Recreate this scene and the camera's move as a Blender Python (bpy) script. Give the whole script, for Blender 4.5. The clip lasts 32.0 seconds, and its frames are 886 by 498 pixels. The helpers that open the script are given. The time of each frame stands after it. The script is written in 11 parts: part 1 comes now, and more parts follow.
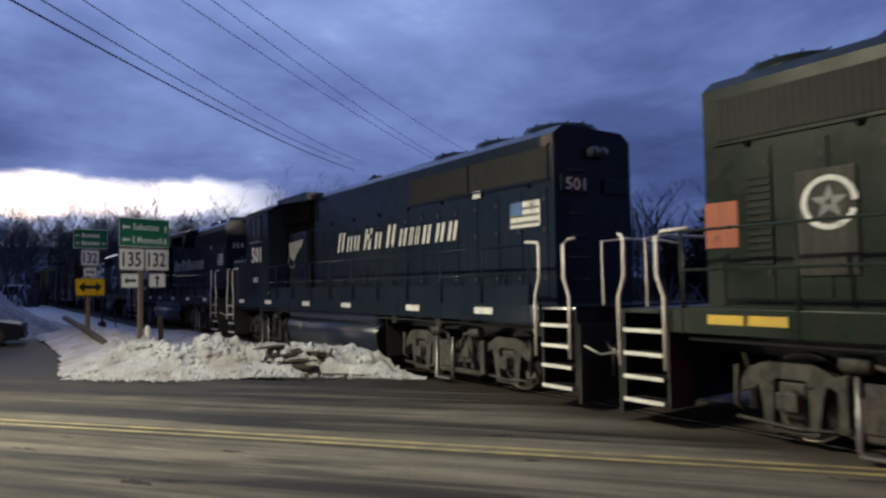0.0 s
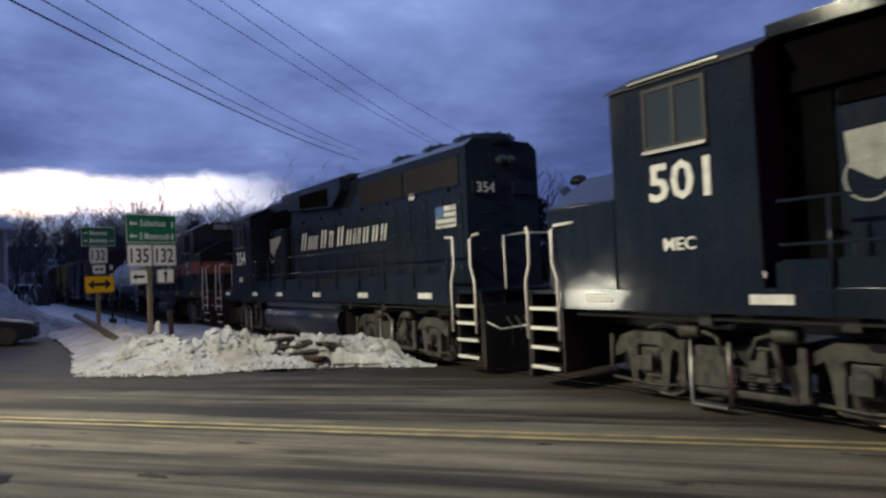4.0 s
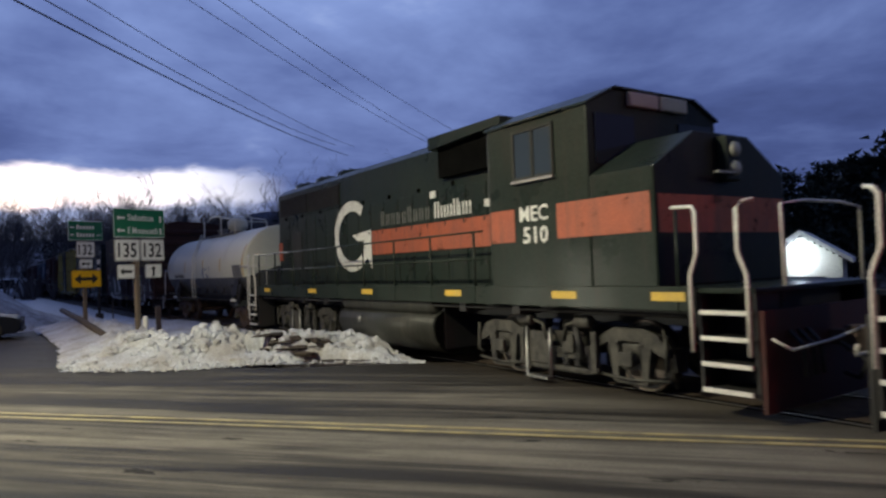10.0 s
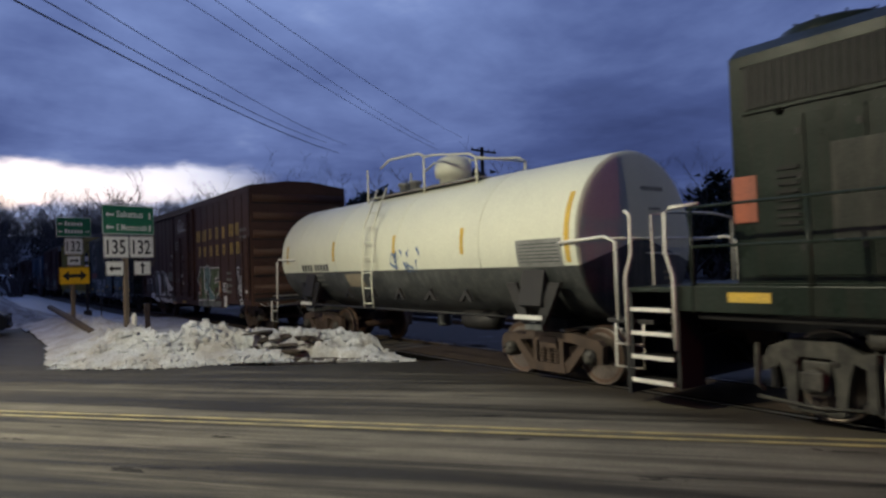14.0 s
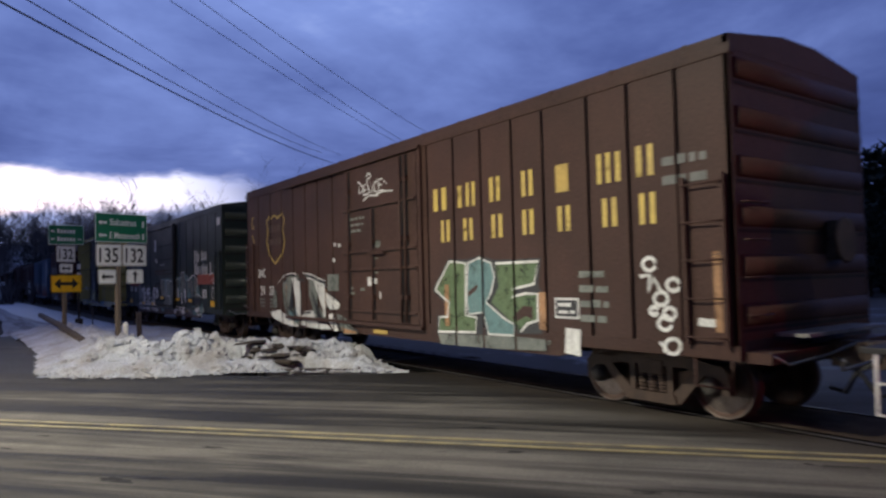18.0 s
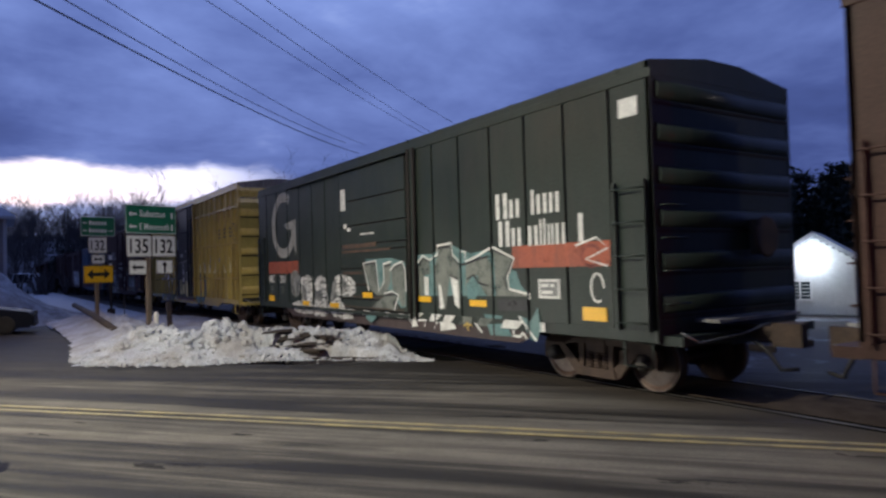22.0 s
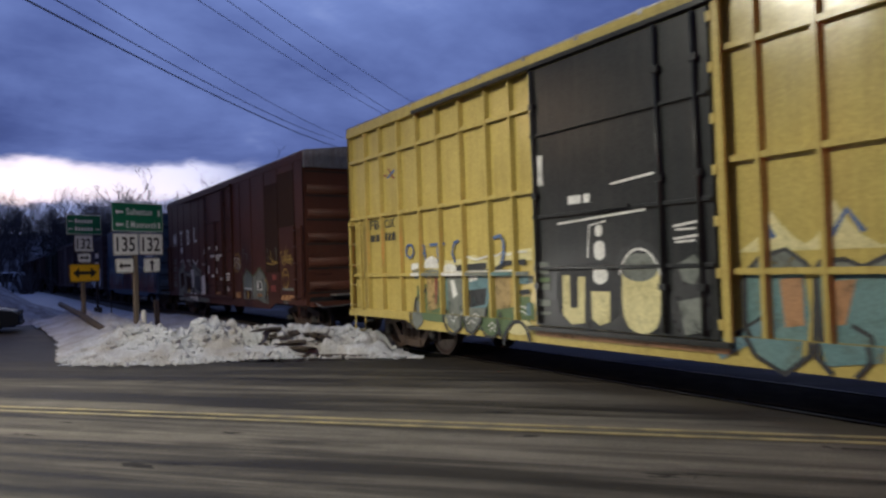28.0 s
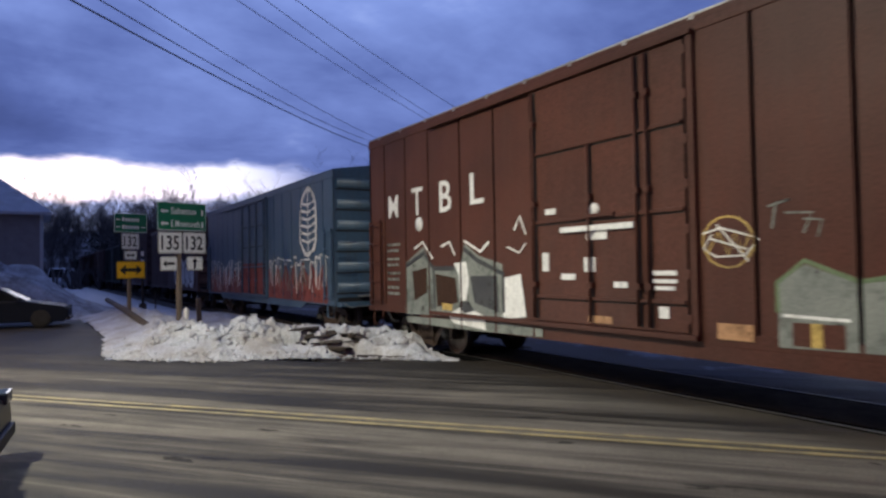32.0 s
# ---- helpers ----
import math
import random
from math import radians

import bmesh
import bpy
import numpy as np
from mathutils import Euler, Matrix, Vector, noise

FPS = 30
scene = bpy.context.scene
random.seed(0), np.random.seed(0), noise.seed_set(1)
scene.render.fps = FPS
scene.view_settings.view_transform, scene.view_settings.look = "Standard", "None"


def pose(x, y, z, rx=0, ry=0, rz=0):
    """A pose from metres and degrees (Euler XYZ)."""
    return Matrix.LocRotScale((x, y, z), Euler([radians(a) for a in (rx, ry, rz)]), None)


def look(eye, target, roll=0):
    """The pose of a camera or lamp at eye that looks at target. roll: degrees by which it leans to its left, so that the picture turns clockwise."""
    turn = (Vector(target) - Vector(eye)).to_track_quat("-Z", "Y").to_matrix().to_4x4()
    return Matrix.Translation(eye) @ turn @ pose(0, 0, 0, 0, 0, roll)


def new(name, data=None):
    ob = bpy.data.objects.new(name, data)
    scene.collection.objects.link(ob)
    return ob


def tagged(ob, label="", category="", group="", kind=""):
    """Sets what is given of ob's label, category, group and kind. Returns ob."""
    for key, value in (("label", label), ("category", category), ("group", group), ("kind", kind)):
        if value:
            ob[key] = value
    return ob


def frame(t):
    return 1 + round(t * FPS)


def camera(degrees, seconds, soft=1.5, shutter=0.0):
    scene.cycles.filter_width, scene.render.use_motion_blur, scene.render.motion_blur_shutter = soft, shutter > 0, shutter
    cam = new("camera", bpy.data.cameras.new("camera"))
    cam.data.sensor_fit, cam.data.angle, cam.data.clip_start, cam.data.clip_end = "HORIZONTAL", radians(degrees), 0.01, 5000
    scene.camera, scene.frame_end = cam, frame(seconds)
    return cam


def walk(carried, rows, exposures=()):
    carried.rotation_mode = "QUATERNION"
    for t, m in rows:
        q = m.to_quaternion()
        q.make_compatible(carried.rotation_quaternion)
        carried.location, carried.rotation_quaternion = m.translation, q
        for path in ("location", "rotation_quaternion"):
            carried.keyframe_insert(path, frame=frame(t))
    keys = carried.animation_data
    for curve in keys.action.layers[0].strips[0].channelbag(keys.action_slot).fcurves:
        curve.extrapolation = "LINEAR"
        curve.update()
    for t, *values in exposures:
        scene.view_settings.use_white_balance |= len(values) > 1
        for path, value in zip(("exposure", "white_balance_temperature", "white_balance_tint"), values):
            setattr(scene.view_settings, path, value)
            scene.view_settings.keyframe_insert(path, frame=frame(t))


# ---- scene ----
# ---------------------------------------------------------------- camera
# seconds, degrees: turned to the left of the track's normal, tilted up, rolled
PATH = [
    (0, 55.88, 2.96, -0.92), (0.5, 55.91, 2.66, -1.6), (1, 56.12, 2.34, -1.86), (1.5, 56.37, 2.06, -2.2),
    (2, 56.53, 1.94, -2.24), (2.5, 56.58, 1.91, -2.3), (3, 56.55, 1.92, -2.39), (3.5, 56.46, 1.94, -2.62),
    (5.5, 56.31, 1.7, -2.09), (6, 56.14, 1.64, -2.04), (6.5, 55.86, 1.55, -2.02), (7, 55.72, 1.57, -1.94),
    (7.5, 55.57, 1.57, -1.86), (8, 55.59, 1.59, -1.74), (8.5, 55.71, 1.62, -1.7), (9, 55.75, 1.67, -1.61),
    (9.5, 55.76, 1.7, -1.76), (10, 55.59, 1.58, -2.2), (10.5, 55.49, 1.48, -2.2), (11, 55.37, 1.36, -2.21),
    (11.5, 55.21, 1.27, -2.18), (12, 55.15, 1.24, -2.08), (12.5, 55.14, 1.23, -2), (13, 55.07, 1.17, -2.12),
    (13.5, 55.01, 1.27, -2.04), (14, 54.82, 1.42, -1.94), (14.5, 54.67, 1.66, -1.97), (16.5, 53.97, 2.39, -1.65),
    (17, 53.96, 2.47, -1.58), (17.5, 54.03, 2.46, -1.52), (18, 54.29, 2.36, -1.42), (18.5, 54.66, 2.18, -1.35),
    (19, 55.09, 2.03, -1.38), (19.5, 55.56, 1.85, -1.61), (20, 55.93, 1.85, -1.52), (20.5, 56.2, 1.73, -1.71),
    (21, 56.28, 1.68, -1.82), (21.5, 56.44, 1.56, -1.76), (22, 56.42, 1.48, -1.7), (22.5, 56.47, 1.42, -1.54),
    (23, 56.47, 1.34, -1.41), (23.5, 56.38, 1.26, -1.31), (24, 56.21, 1.19, -1.37), (24.5, 55.92, 1.24, -1.42),
    (25, 55.7, 1.29, -1.52), (25.5, 55.5, 1.28, -1.61), (27.5, 55.44, 1.2, -1.9), (28, 55.5, 1.17, -2),
    (28.5, 55.71, 1.2, -2.01), (29, 56.04, 1.23, -1.87), (29.5, 56.15, 1.31, -1.89), (30, 56.52, 1.45, -1.1),
    (30.5, 56.98, 1.48, -0.98), (31, 57.53, 1.55, -0.91), (31.5, 58.17, 1.57, -0.88), (32, 58.66, 1.51, -1.01),
]
# metres that the train has rolled, second by second
ROLL = [(0, 2.20), (1, 6.10), (2, 10.00), (3, 13.89), (6, 25.53), (7, 29.43), (8, 33.31), (9, 37.20), (10, 41.09), (11, 44.96), (12, 48.80), (13, 52.63), (14, 56.49), (17, 68.29), (18, 72.27), (19, 76.29), (20, 80.37), (21, 84.52), (22, 88.62), (23, 92.72), (24, 96.83), (25, 100.95), (28, 113.47), (29, 117.76), (30, 122.06), (31, 126.29), (32, 130.49)]
EYE = Vector((0.0, 0.0, 1.86))


def aim(turn, tilt, lean):
    a, b = radians(turn), radians(tilt)
    way = Vector((-math.sin(a) * math.cos(b), math.cos(a) * math.cos(b), math.sin(b)))
    return look(EYE, EYE + way, lean)


cam = camera(66.77, 32.0, soft=2.5, shutter=0.4)
walk(cam, [(t, aim(a, b, c)) for t, a, b, c in PATH], exposures=[(0, 0.0, 6280, 6), (6, -0.03, 6280, 6), (10, -0.08, 6280, 6), (13, -0.13, 6280, 6), (14, -0.32, 6280, 6), (15, -0.55, 5780, 14), (16.5, -0.62, 5780, 14), (17, -0.6, 5780, 14), (17.6, -0.2, 5780, 14), (18.5, -0.12, 5780, 14), (21, -0.2, 5780, 14), (22, -0.15, 5780, 14), (23, -0.32, 5780, 14), (25, -0.38, 5780, 14), (28, -0.46, 5780, 14), (29, -0.52, 5780, 14), (30, -0.52, 5780, 14), (30.6, -0.2, 5780, 14), (31.2, -0.12, 5780, 14), (32, -0.05, 5780, 14)])

# ---------------------------------------------------------------- world, sun, lamps
world = bpy.data.worlds.new("dusk_sky")
scene.world = world
world.use_nodes = True


def node(tree, kind, **inputs):
    n = tree.nodes.new(kind)
    for k, v in inputs.items():
        n.inputs[k].default_value = v
    return n


def math_node(tree, op, a, b=None, clamp=False):
    n = tree.nodes.new("ShaderNodeMath")
    n.operation, n.use_clamp = op, clamp
    for i, v in enumerate((a, b)):
        if v is None:
            continue
        if isinstance(v, (int, float)):
            n.inputs[i].default_value = v
        else:
            tree.links.new(v, n.inputs[i])
    return n.outputs[0]


def ramp(tree, fac, stops, mode="LINEAR"):
    n = tree.nodes.new("ShaderNodeValToRGB")
    n.color_ramp.interpolation = mode
    e = n.color_ramp.elements
    while len(e) < len(stops):
        e.new(0.5)
    for i, (p, c) in enumerate(stops):
        e[i].position = p
        e[i].color = (*c, 1) if len(c) == 3 else c
    tree.links.new(fac, n.inputs[0])
    return n.outputs[0]


def mixc(tree, fac, a, b, blend="MIX"):
    n = tree.nodes.new("ShaderNodeMix")
    n.data_type, n.blend_type = "RGBA", blend
    for sock, v in ((n.inputs[0], fac), (n.inputs[6], a), (n.inputs[7], b)):
        if isinstance(v, (int, float)):
            sock.default_value = v
        elif isinstance(v, tuple):
            sock.default_value = (*v, 1)
        else:
            tree.links.new(v, sock)
    return n.outputs[2]


def build_sky():
    t = world.node_tree
    t.nodes.clear()
    tc = t.nodes.new("ShaderNodeTexCoord")
    sep = t.nodes.new("ShaderNodeSeparateXYZ")
    t.links.new(tc.outputs["Generated"], sep.inputs[0])
    up = sep.outputs[2]
    # clouds lie on a flat ceiling: the direction divided by its height
    h = math_node(t, "MAXIMUM", math_node(t, "ADD", up, 0.12), 0.03)
    comb = t.nodes.new("ShaderNodeCombineXYZ")
    t.links.new(math_node(t, "DIVIDE", sep.outputs[0], h), comb.inputs[0])
    t.links.new(math_node(t, "DIVIDE", sep.outputs[1], h), comb.inputs[1])
    n1 = node(t, "ShaderNodeTexNoise", Scale=0.55, Detail=6.0, Roughness=0.55, Distortion=0.4)
    n2 = node(t, "ShaderNodeTexNoise", Scale=1.7, Detail=5.0, Roughness=0.6, Distortion=0.2)
    for n in (n1, n2):
        t.links.new(comb.outputs[0], n.inputs["Vector"])
    both = math_node(t, "ADD", math_node(t, "MULTIPLY", n1.outputs[0], 0.7), math_node(t, "MULTIPLY", n2.outputs[0], 0.3))
    cloud = ramp(t, both, [(0.30, (0.050, 0.070, 0.192)), (0.47, (0.103, 0.142, 0.352)), (0.60, (0.196, 0.262, 0.555)), (0.72, (0.43, 0.52, 0.83))])
    # darker towards the east and low down, lighter overhead
    lift = ramp(t, up, [(0.0, (0.55, 0.55, 0.6)), (0.18, (0.75, 0.75, 0.8)), (0.45, (1.25, 1.25, 1.2)), (1.0, (1.5, 1.5, 1.4))])
    cloud = mixc(t, 1.0, cloud, lift, "MULTIPLY")
    # dusk: the sky behind the camera, away from the sunset, is darker
    fwd = math_node(t, "ADD", math_node(t, "MULTIPLY", sep.outputs[0], -0.415), math_node(t, "ADD", math_node(t, "MULTIPLY", sep.outputs[1], 0.28), 0.5))
    cloud = mixc(t, 1.0, cloud, ramp(t, fwd, [(0.25, (0.30, 0.30, 0.33)), (0.75, (1, 1, 1))]), "MULTIPLY")
    # and a little lighter towards the sunset
    cloud = mixc(t, 1.0, cloud, ramp(t, math_node(t, "MULTIPLY", sep.outputs[0], -1.0), [(0.62, (1, 1, 1)), (0.95, (1.3, 1.28, 1.22))]), "MULTIPLY")
    # a strip of clear sky under the clouds, in the west
    west = math_node(t, "ADD", math_node(t, "MULTIPLY", sep.outputs[0], -1.0), math_node(t, "MULTIPLY", sep.outputs[1], 0.02))
    aside = ramp(t, west, [(0.925, (0, 0, 0)), (0.972, (1, 1, 1))], "EASE")
    n3 = node(t, "ShaderNodeTexNoise", Scale=9.0, Detail=4.0, Roughness=0.55)
    m3 = t.nodes.new("ShaderNodeMapping")
    m3.inputs["Scale"].default_value = (1, 1, 2.5)
    t.links.new(tc.outputs["Generated"], m3.inputs[0])
    t.links.new(m3.outputs[0], n3.inputs["Vector"])
    edge = math_node(t, "ADD", up, math_node(t, "MULTIPLY", math_node(t, "SUBTRACT", n3.outputs[0], 0.5), 0.055))
    strip = ramp(t, edge, [(0.0, (0, 0, 0)), (0.088, (0, 0, 0)), (0.108, (1, 1, 1)), (0.136, (1, 1, 1)), (0.152, (0, 0, 0))], "EASE")
    gap = mixc(t, 1.0, strip, aside, "MULTIPLY")
    nish = t.nodes.new("ShaderNodeTexSky")
    nish.sky_type, nish.sun_disc = "NISHITA", False
    nish.sun_elevation, nish.sun_rotation = radians(4.0), radians(-90)
    glow = mixc(t, 1.0, (0.88, 0.92, 1.2), mixc(t, 1.0, nish.outputs[0], (0.03, 0.03, 0.03), "MULTIPLY"), "ADD")
    low = ramp(t, up, [(0.085, (0.42, 0.47, 0.74)), (0.16, (0, 0, 0))])
    cloud = mixc(t, aside, cloud, mixc(t, 1.0, cloud, low, "LIGHTEN"))
    colour = mixc(t, gap, cloud, glow)
    bg = node(t, "ShaderNodeBackground", Strength=1.0)
    t.links.new(colour, bg.inputs[0])
    out = t.nodes.new("ShaderNodeOutputWorld")
    t.links.new(bg.outputs[0], out.inputs[0])


build_sky()

sun = new("sun", bpy.data.lights.new("sun", "SUN"))
sun.data.energy, sun.data.angle, sun.data.color = 0.12, radians(12), (1.0, 0.93, 0.85)
sun.matrix_world = look((-60, 3, 8), (0, 0, 0))


def lamp(name, eye, target, watts, size, colour, cone=0):
    data = bpy.data.lights.new(name, "SPOT" if cone else "POINT")
    data.energy, data.shadow_soft_size, data.color = watts, size, colour
    if cone:
        data.spot_size, data.spot_blend = radians(cone), 0.6
    ob = new(name, data)
    ob.matrix_world = look(eye, target)
    return ob


# two unseen street lamps behind the camera and one across the track, the yard light on the garage, the headlights of a
# car that waits on the side road
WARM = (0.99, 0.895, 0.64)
# out of view, inferred from the warm light on road and train side
lamp("unseen_street_light", (-8.6, -3.6, 9.0), (-8.4, -1.8, 0), 7700, 0.25, WARM, 148)
# added left of the view to brighten the far cars and the snow
lamp("unseen_street_light", (-21.0, -6.5, 8.2), (-20.0, -4.0, 0), 1900, 0.25, (1.0, 0.68, 0.36), 150)
# added out of view to light the leading ends of the cars
lamp("unseen_street_light", (9.0, 17.0, 8.4), (4.0, 12.0, 0), 1800, 0.25, (1.0, 0.86, 0.72), 150)
lamp("yard_light", (-11.8, 22.35, 1.75), (-11.5, 20, 0), 70, 0.12, (0.9, 0.97, 1.0))
for hx in (-16.6, -15.4):
    wide_beam = lamp("headlight_beam", (hx, -2.45, 0.82), (hx + 10.5, 7.0, 0.9), 400, 0.08, (1.0, 0.92, 0.74), 84)
    wide_beam.matrix_world = wide_beam.matrix_world @ Matrix.Diagonal((1, 0.26, 1, 1))
    low_beam = lamp("headlight_beam", (hx, -2.44, 0.80), (hx + 9.5, 7.0, 0.55), 140, 0.07, (1.0, 0.93, 0.76), 80)
    low_beam.matrix_world = low_beam.matrix_world @ Matrix.Diagonal((1, 0.11, 1, 1))

# ---------------------------------------------------------------- materials
def surf(name, a, b, rough=0.6, metal=0.0, scale=2.0, fine=45.0, bump=0.15, grime=None, streak=0.0, vary=0.0, rough2=None, stretch=(1, 1, 1), turn=0.0, speck=0.7):
    """A procedural surface: two colours over broad noise, fine grain, streaks of grime that run down, relief."""
    m = bpy.data.materials.new(name)
    m.use_nodes = True
    t = m.node_tree
    bs = t.nodes["Principled BSDF"]
    tc = t.nodes.new("ShaderNodeTexCoord")
    mp = t.nodes.new("ShaderNodeMapping")
    mp.inputs["Scale"].default_value, mp.inputs["Rotation"].default_value = stretch, (0, 0, turn)
    t.links.new(tc.outputs["Object"], mp.inputs[0])
    big = node(t, "ShaderNodeTexNoise", Scale=scale, Detail=5.0, Roughness=0.6)
    small = node(t, "ShaderNodeTexNoise", Scale=fine, Detail=3.0, Roughness=0.6)
    for n in (big, small):
        t.links.new(mp.outputs[0], n.inputs["Vector"])
    fac = ramp(t, big.outputs[0], [(0.36, (0, 0, 0)), (0.66, (1, 1, 1))])
    colour = mixc(t, fac, a, b)
    grain = ramp(t, small.outputs[0], [(0.3, (0.58, 0.58, 0.58)), (0.7, (1.3, 1.3, 1.3))])
    colour = mixc(t, speck, colour, grain, "MULTIPLY")
    if streak:
        ms = t.nodes.new("ShaderNodeMapping")
        ms.inputs["Scale"].default_value = (5.0, 5.0, 0.45)
        t.links.new(tc.outputs["Object"], ms.inputs[0])
        run = node(t, "ShaderNodeTexNoise", Scale=1.6, Detail=6.0, Roughness=0.65)
        t.links.new(ms.outputs[0], run.inputs["Vector"])
        mask = ramp(t, run.outputs[0], [(0.48, (0, 0, 0)), (0.72, (streak, streak, streak))])
        colour = mixc(t, mask, colour, grime)
    if vary:
        info = t.nodes.new("ShaderNodeObjectInfo")
        v = math_node(t, "ADD", math_node(t, "MULTIPLY", info.outputs["Random"], 2 * vary), 1 - vary)
        n = t.nodes.new("ShaderNodeVectorMath")
        n.operation = "SCALE"
        t.links.new(colour, n.inputs[0])
        t.links.new(v, n.inputs["Scale"])
        colour = n.outputs[0]
    t.links.new(colour, bs.inputs["Base Color"])
    r2 = rough if rough2 is None else rough2
    t.links.new(ramp(t, big.outputs[0], [(0.35, (rough,) * 3), (0.65, (r2,) * 3)]), bs.inputs["Roughness"])
    bs.inputs["Metallic"].default_value = metal
    if bump:
        bp = node(t, "ShaderNodeBump", Strength=bump, Distance=0.02)
        t.links.new(small.outputs[0], bp.inputs["Height"])
        t.links.new(bp.outputs[0], bs.inputs["Normal"])
    return m


def glow(name, colour, strength):
    m = bpy.data.materials.new(name)
    m.use_nodes = True
    bs = m.node_tree.nodes["Principled BSDF"]
    bs.inputs["Base Color"].default_value = (*colour, 1)
    bs.inputs["Emission Color"].default_value = (*colour, 1)
    bs.inputs["Emission Strength"].default_value = strength
    return m


def glassy(name, colour, rough=0.04):
    m = bpy.data.materials.new(name)
    m.use_nodes = True
    bs = m.node_tree.nodes["Principled BSDF"]
    bs.inputs["Base Color"].default_value = (*colour, 1)
    bs.inputs["Roughness"].default_value = rough
    bs.inputs["IOR"].default_value = 1.5
    return m


def dented(key, scale, depth):
    """Thin sheet metal is never flat: broad shallow waves in its relief break up what it mirrors."""
    t = M[key].node_tree
    bs = t.nodes["Principled BSDF"]
    tc = t.nodes.new("ShaderNodeTexCoord")
    n = node(t, "ShaderNodeTexNoise", Scale=scale, Detail=2.0, Roughness=0.45)
    t.links.new(tc.outputs["Object"], n.inputs["Vector"])
    bp = node(t, "ShaderNodeBump", Strength=1.0, Distance=depth)
    t.links.new(n.outputs[0], bp.inputs["Height"])
    if bs.inputs["Normal"].links:
        t.links.new(bs.inputs["Normal"].links[0].from_socket, bp.inputs["Normal"])
    t.links.new(bp.outputs[0], bs.inputs["Normal"])


RUST = (0.10, 0.045, 0.022)
DUST = (0.17, 0.15, 0.125)
M = {}
M["blue"] = surf("dark_blue_paint", (0.0105, 0.0155, 0.026), (0.013, 0.019, 0.031), 0.08, 0.0, 0.9, 30, 0.05, (0.03, 0.03, 0.032), 0.35, rough2=0.16)
M["grey"] = surf("charcoal_grey_paint", (0.015, 0.022, 0.017), (0.022, 0.030, 0.024), 0.24, 0.0, 0.9, 30, 0.06, (0.035, 0.03, 0.025), 0.5, rough2=0.42)
M["orange"] = surf("faded_orange_paint", (0.36, 0.085, 0.035), (0.28, 0.075, 0.04), 0.5, 0.0, 1.5, 40, 0.05, (0.09, 0.05, 0.035), 0.6)
M["black"] = surf("black_frame_paint", (0.009, 0.009, 0.010), (0.018, 0.016, 0.015), 0.6, 0.0, 2.0, 40, 0.1)
# flat black for dark parts and for boxes that stand for shaded recesses
M["void"] = surf("black_paint_and_shade", (0.004, 0.004, 0.004), (0.007, 0.007, 0.007), 0.8, 0.0, 3.0, 60, 0.1)
M["grille"] = surf("dark_grille", (0.012, 0.012, 0.012), (0.022, 0.022, 0.02), 0.7, 0.3, 3.0, 60, 0.2)
M["truck"] = surf("road_grimed_steel", (0.062, 0.058, 0.048), (0.010, 0.009, 0.008), 0.62, 0.0, 6.5, 45, 0.35, (0.095, 0.088, 0.074), 0.5)
M["darkwheel"] = surf("oily_black_wheel_steel", (0.014, 0.012, 0.011), (0.035, 0.030, 0.026), 0.55, 0.2, 5.0, 40, 0.15)
M["rusttruck"] = surf("rusty_cast_steel", (0.085, 0.055, 0.038), (0.042, 0.028, 0.02), 0.75, 0.1, 4.0, 50, 0.25, (0.05, 0.035, 0.03), 0.6)
M["wheel"] = surf("rusty_wheel_steel", (0.11, 0.062, 0.04), (0.06, 0.038, 0.027), 0.65, 0.3, 5.0, 40, 0.15)
M["tread"] = surf("worn_wheel_tread", (0.17, 0.14, 0.12), (0.11, 0.09, 0.075), 0.45, 0.8, 5.0, 40, 0.05)
M["tankblue"] = surf("blue_fuel_tank_paint", (0.012, 0.019, 0.042), (0.018, 0.024, 0.044), 0.3, 0.0, 1.0, 30, 0.06, (0.04, 0.04, 0.042), 0.4, rough2=0.34)
M["tankgrey"] = surf("grimy_fuel_tank_paint", (0.034, 0.036, 0.031), (0.022, 0.023, 0.02), 0.45, 0.0, 1.0, 30, 0.06, (0.09, 0.08, 0.07), 0.5)
M["white"] = surf("white_lettering_paint", (0.72, 0.72, 0.68), (0.60, 0.60, 0.57), 0.5, 0.0, 3.0, 50, 0.04, (0.25, 0.24, 0.22), 0.35)
M["ghost"] = surf("faded_lettering_paint", (0.15, 0.15, 0.135), (0.09, 0.095, 0.085), 0.5, 0.0, 3.0, 50, 0.04)
M["rail_white"] = surf("white_handrail_paint", (0.74, 0.72, 0.66), (0.58, 0.56, 0.52), 0.45, 0.0, 4.0, 40, 0.05)
M["yellow"] = surf("safety_yellow_paint", (0.62, 0.40, 0.04), (0.50, 0.34, 0.06), 0.5, 0.0, 3.0, 40, 0.05)
M["steel"] = surf("bare_grey_steel", (0.30, 0.30, 0.29), (0.20, 0.20, 0.19), 0.4, 0.8, 3.0, 40, 0.08)
M["redpilot"] = surf("dark_red_pilot_paint", (0.06, 0.010, 0.008), (0.035, 0.010, 0.008), 0.5, 0.0, 2.0, 40, 0.08, (0.03, 0.02, 0.02), 0.5)
M["glass"] = glassy("dark_cab_glass", (0.03, 0.04, 0.045))
M["paleglass"] = glassy("pale_cab_glass", (0.035, 0.045, 0.055))
M["wc"] = surf("weathered_maroon_brown_paint", (0.072, 0.040, 0.031), (0.052, 0.031, 0.025), 0.5, 0.0, 0.7, 30, 0.08, (0.055, 0.034, 0.026), 0.6, vary=0.05)
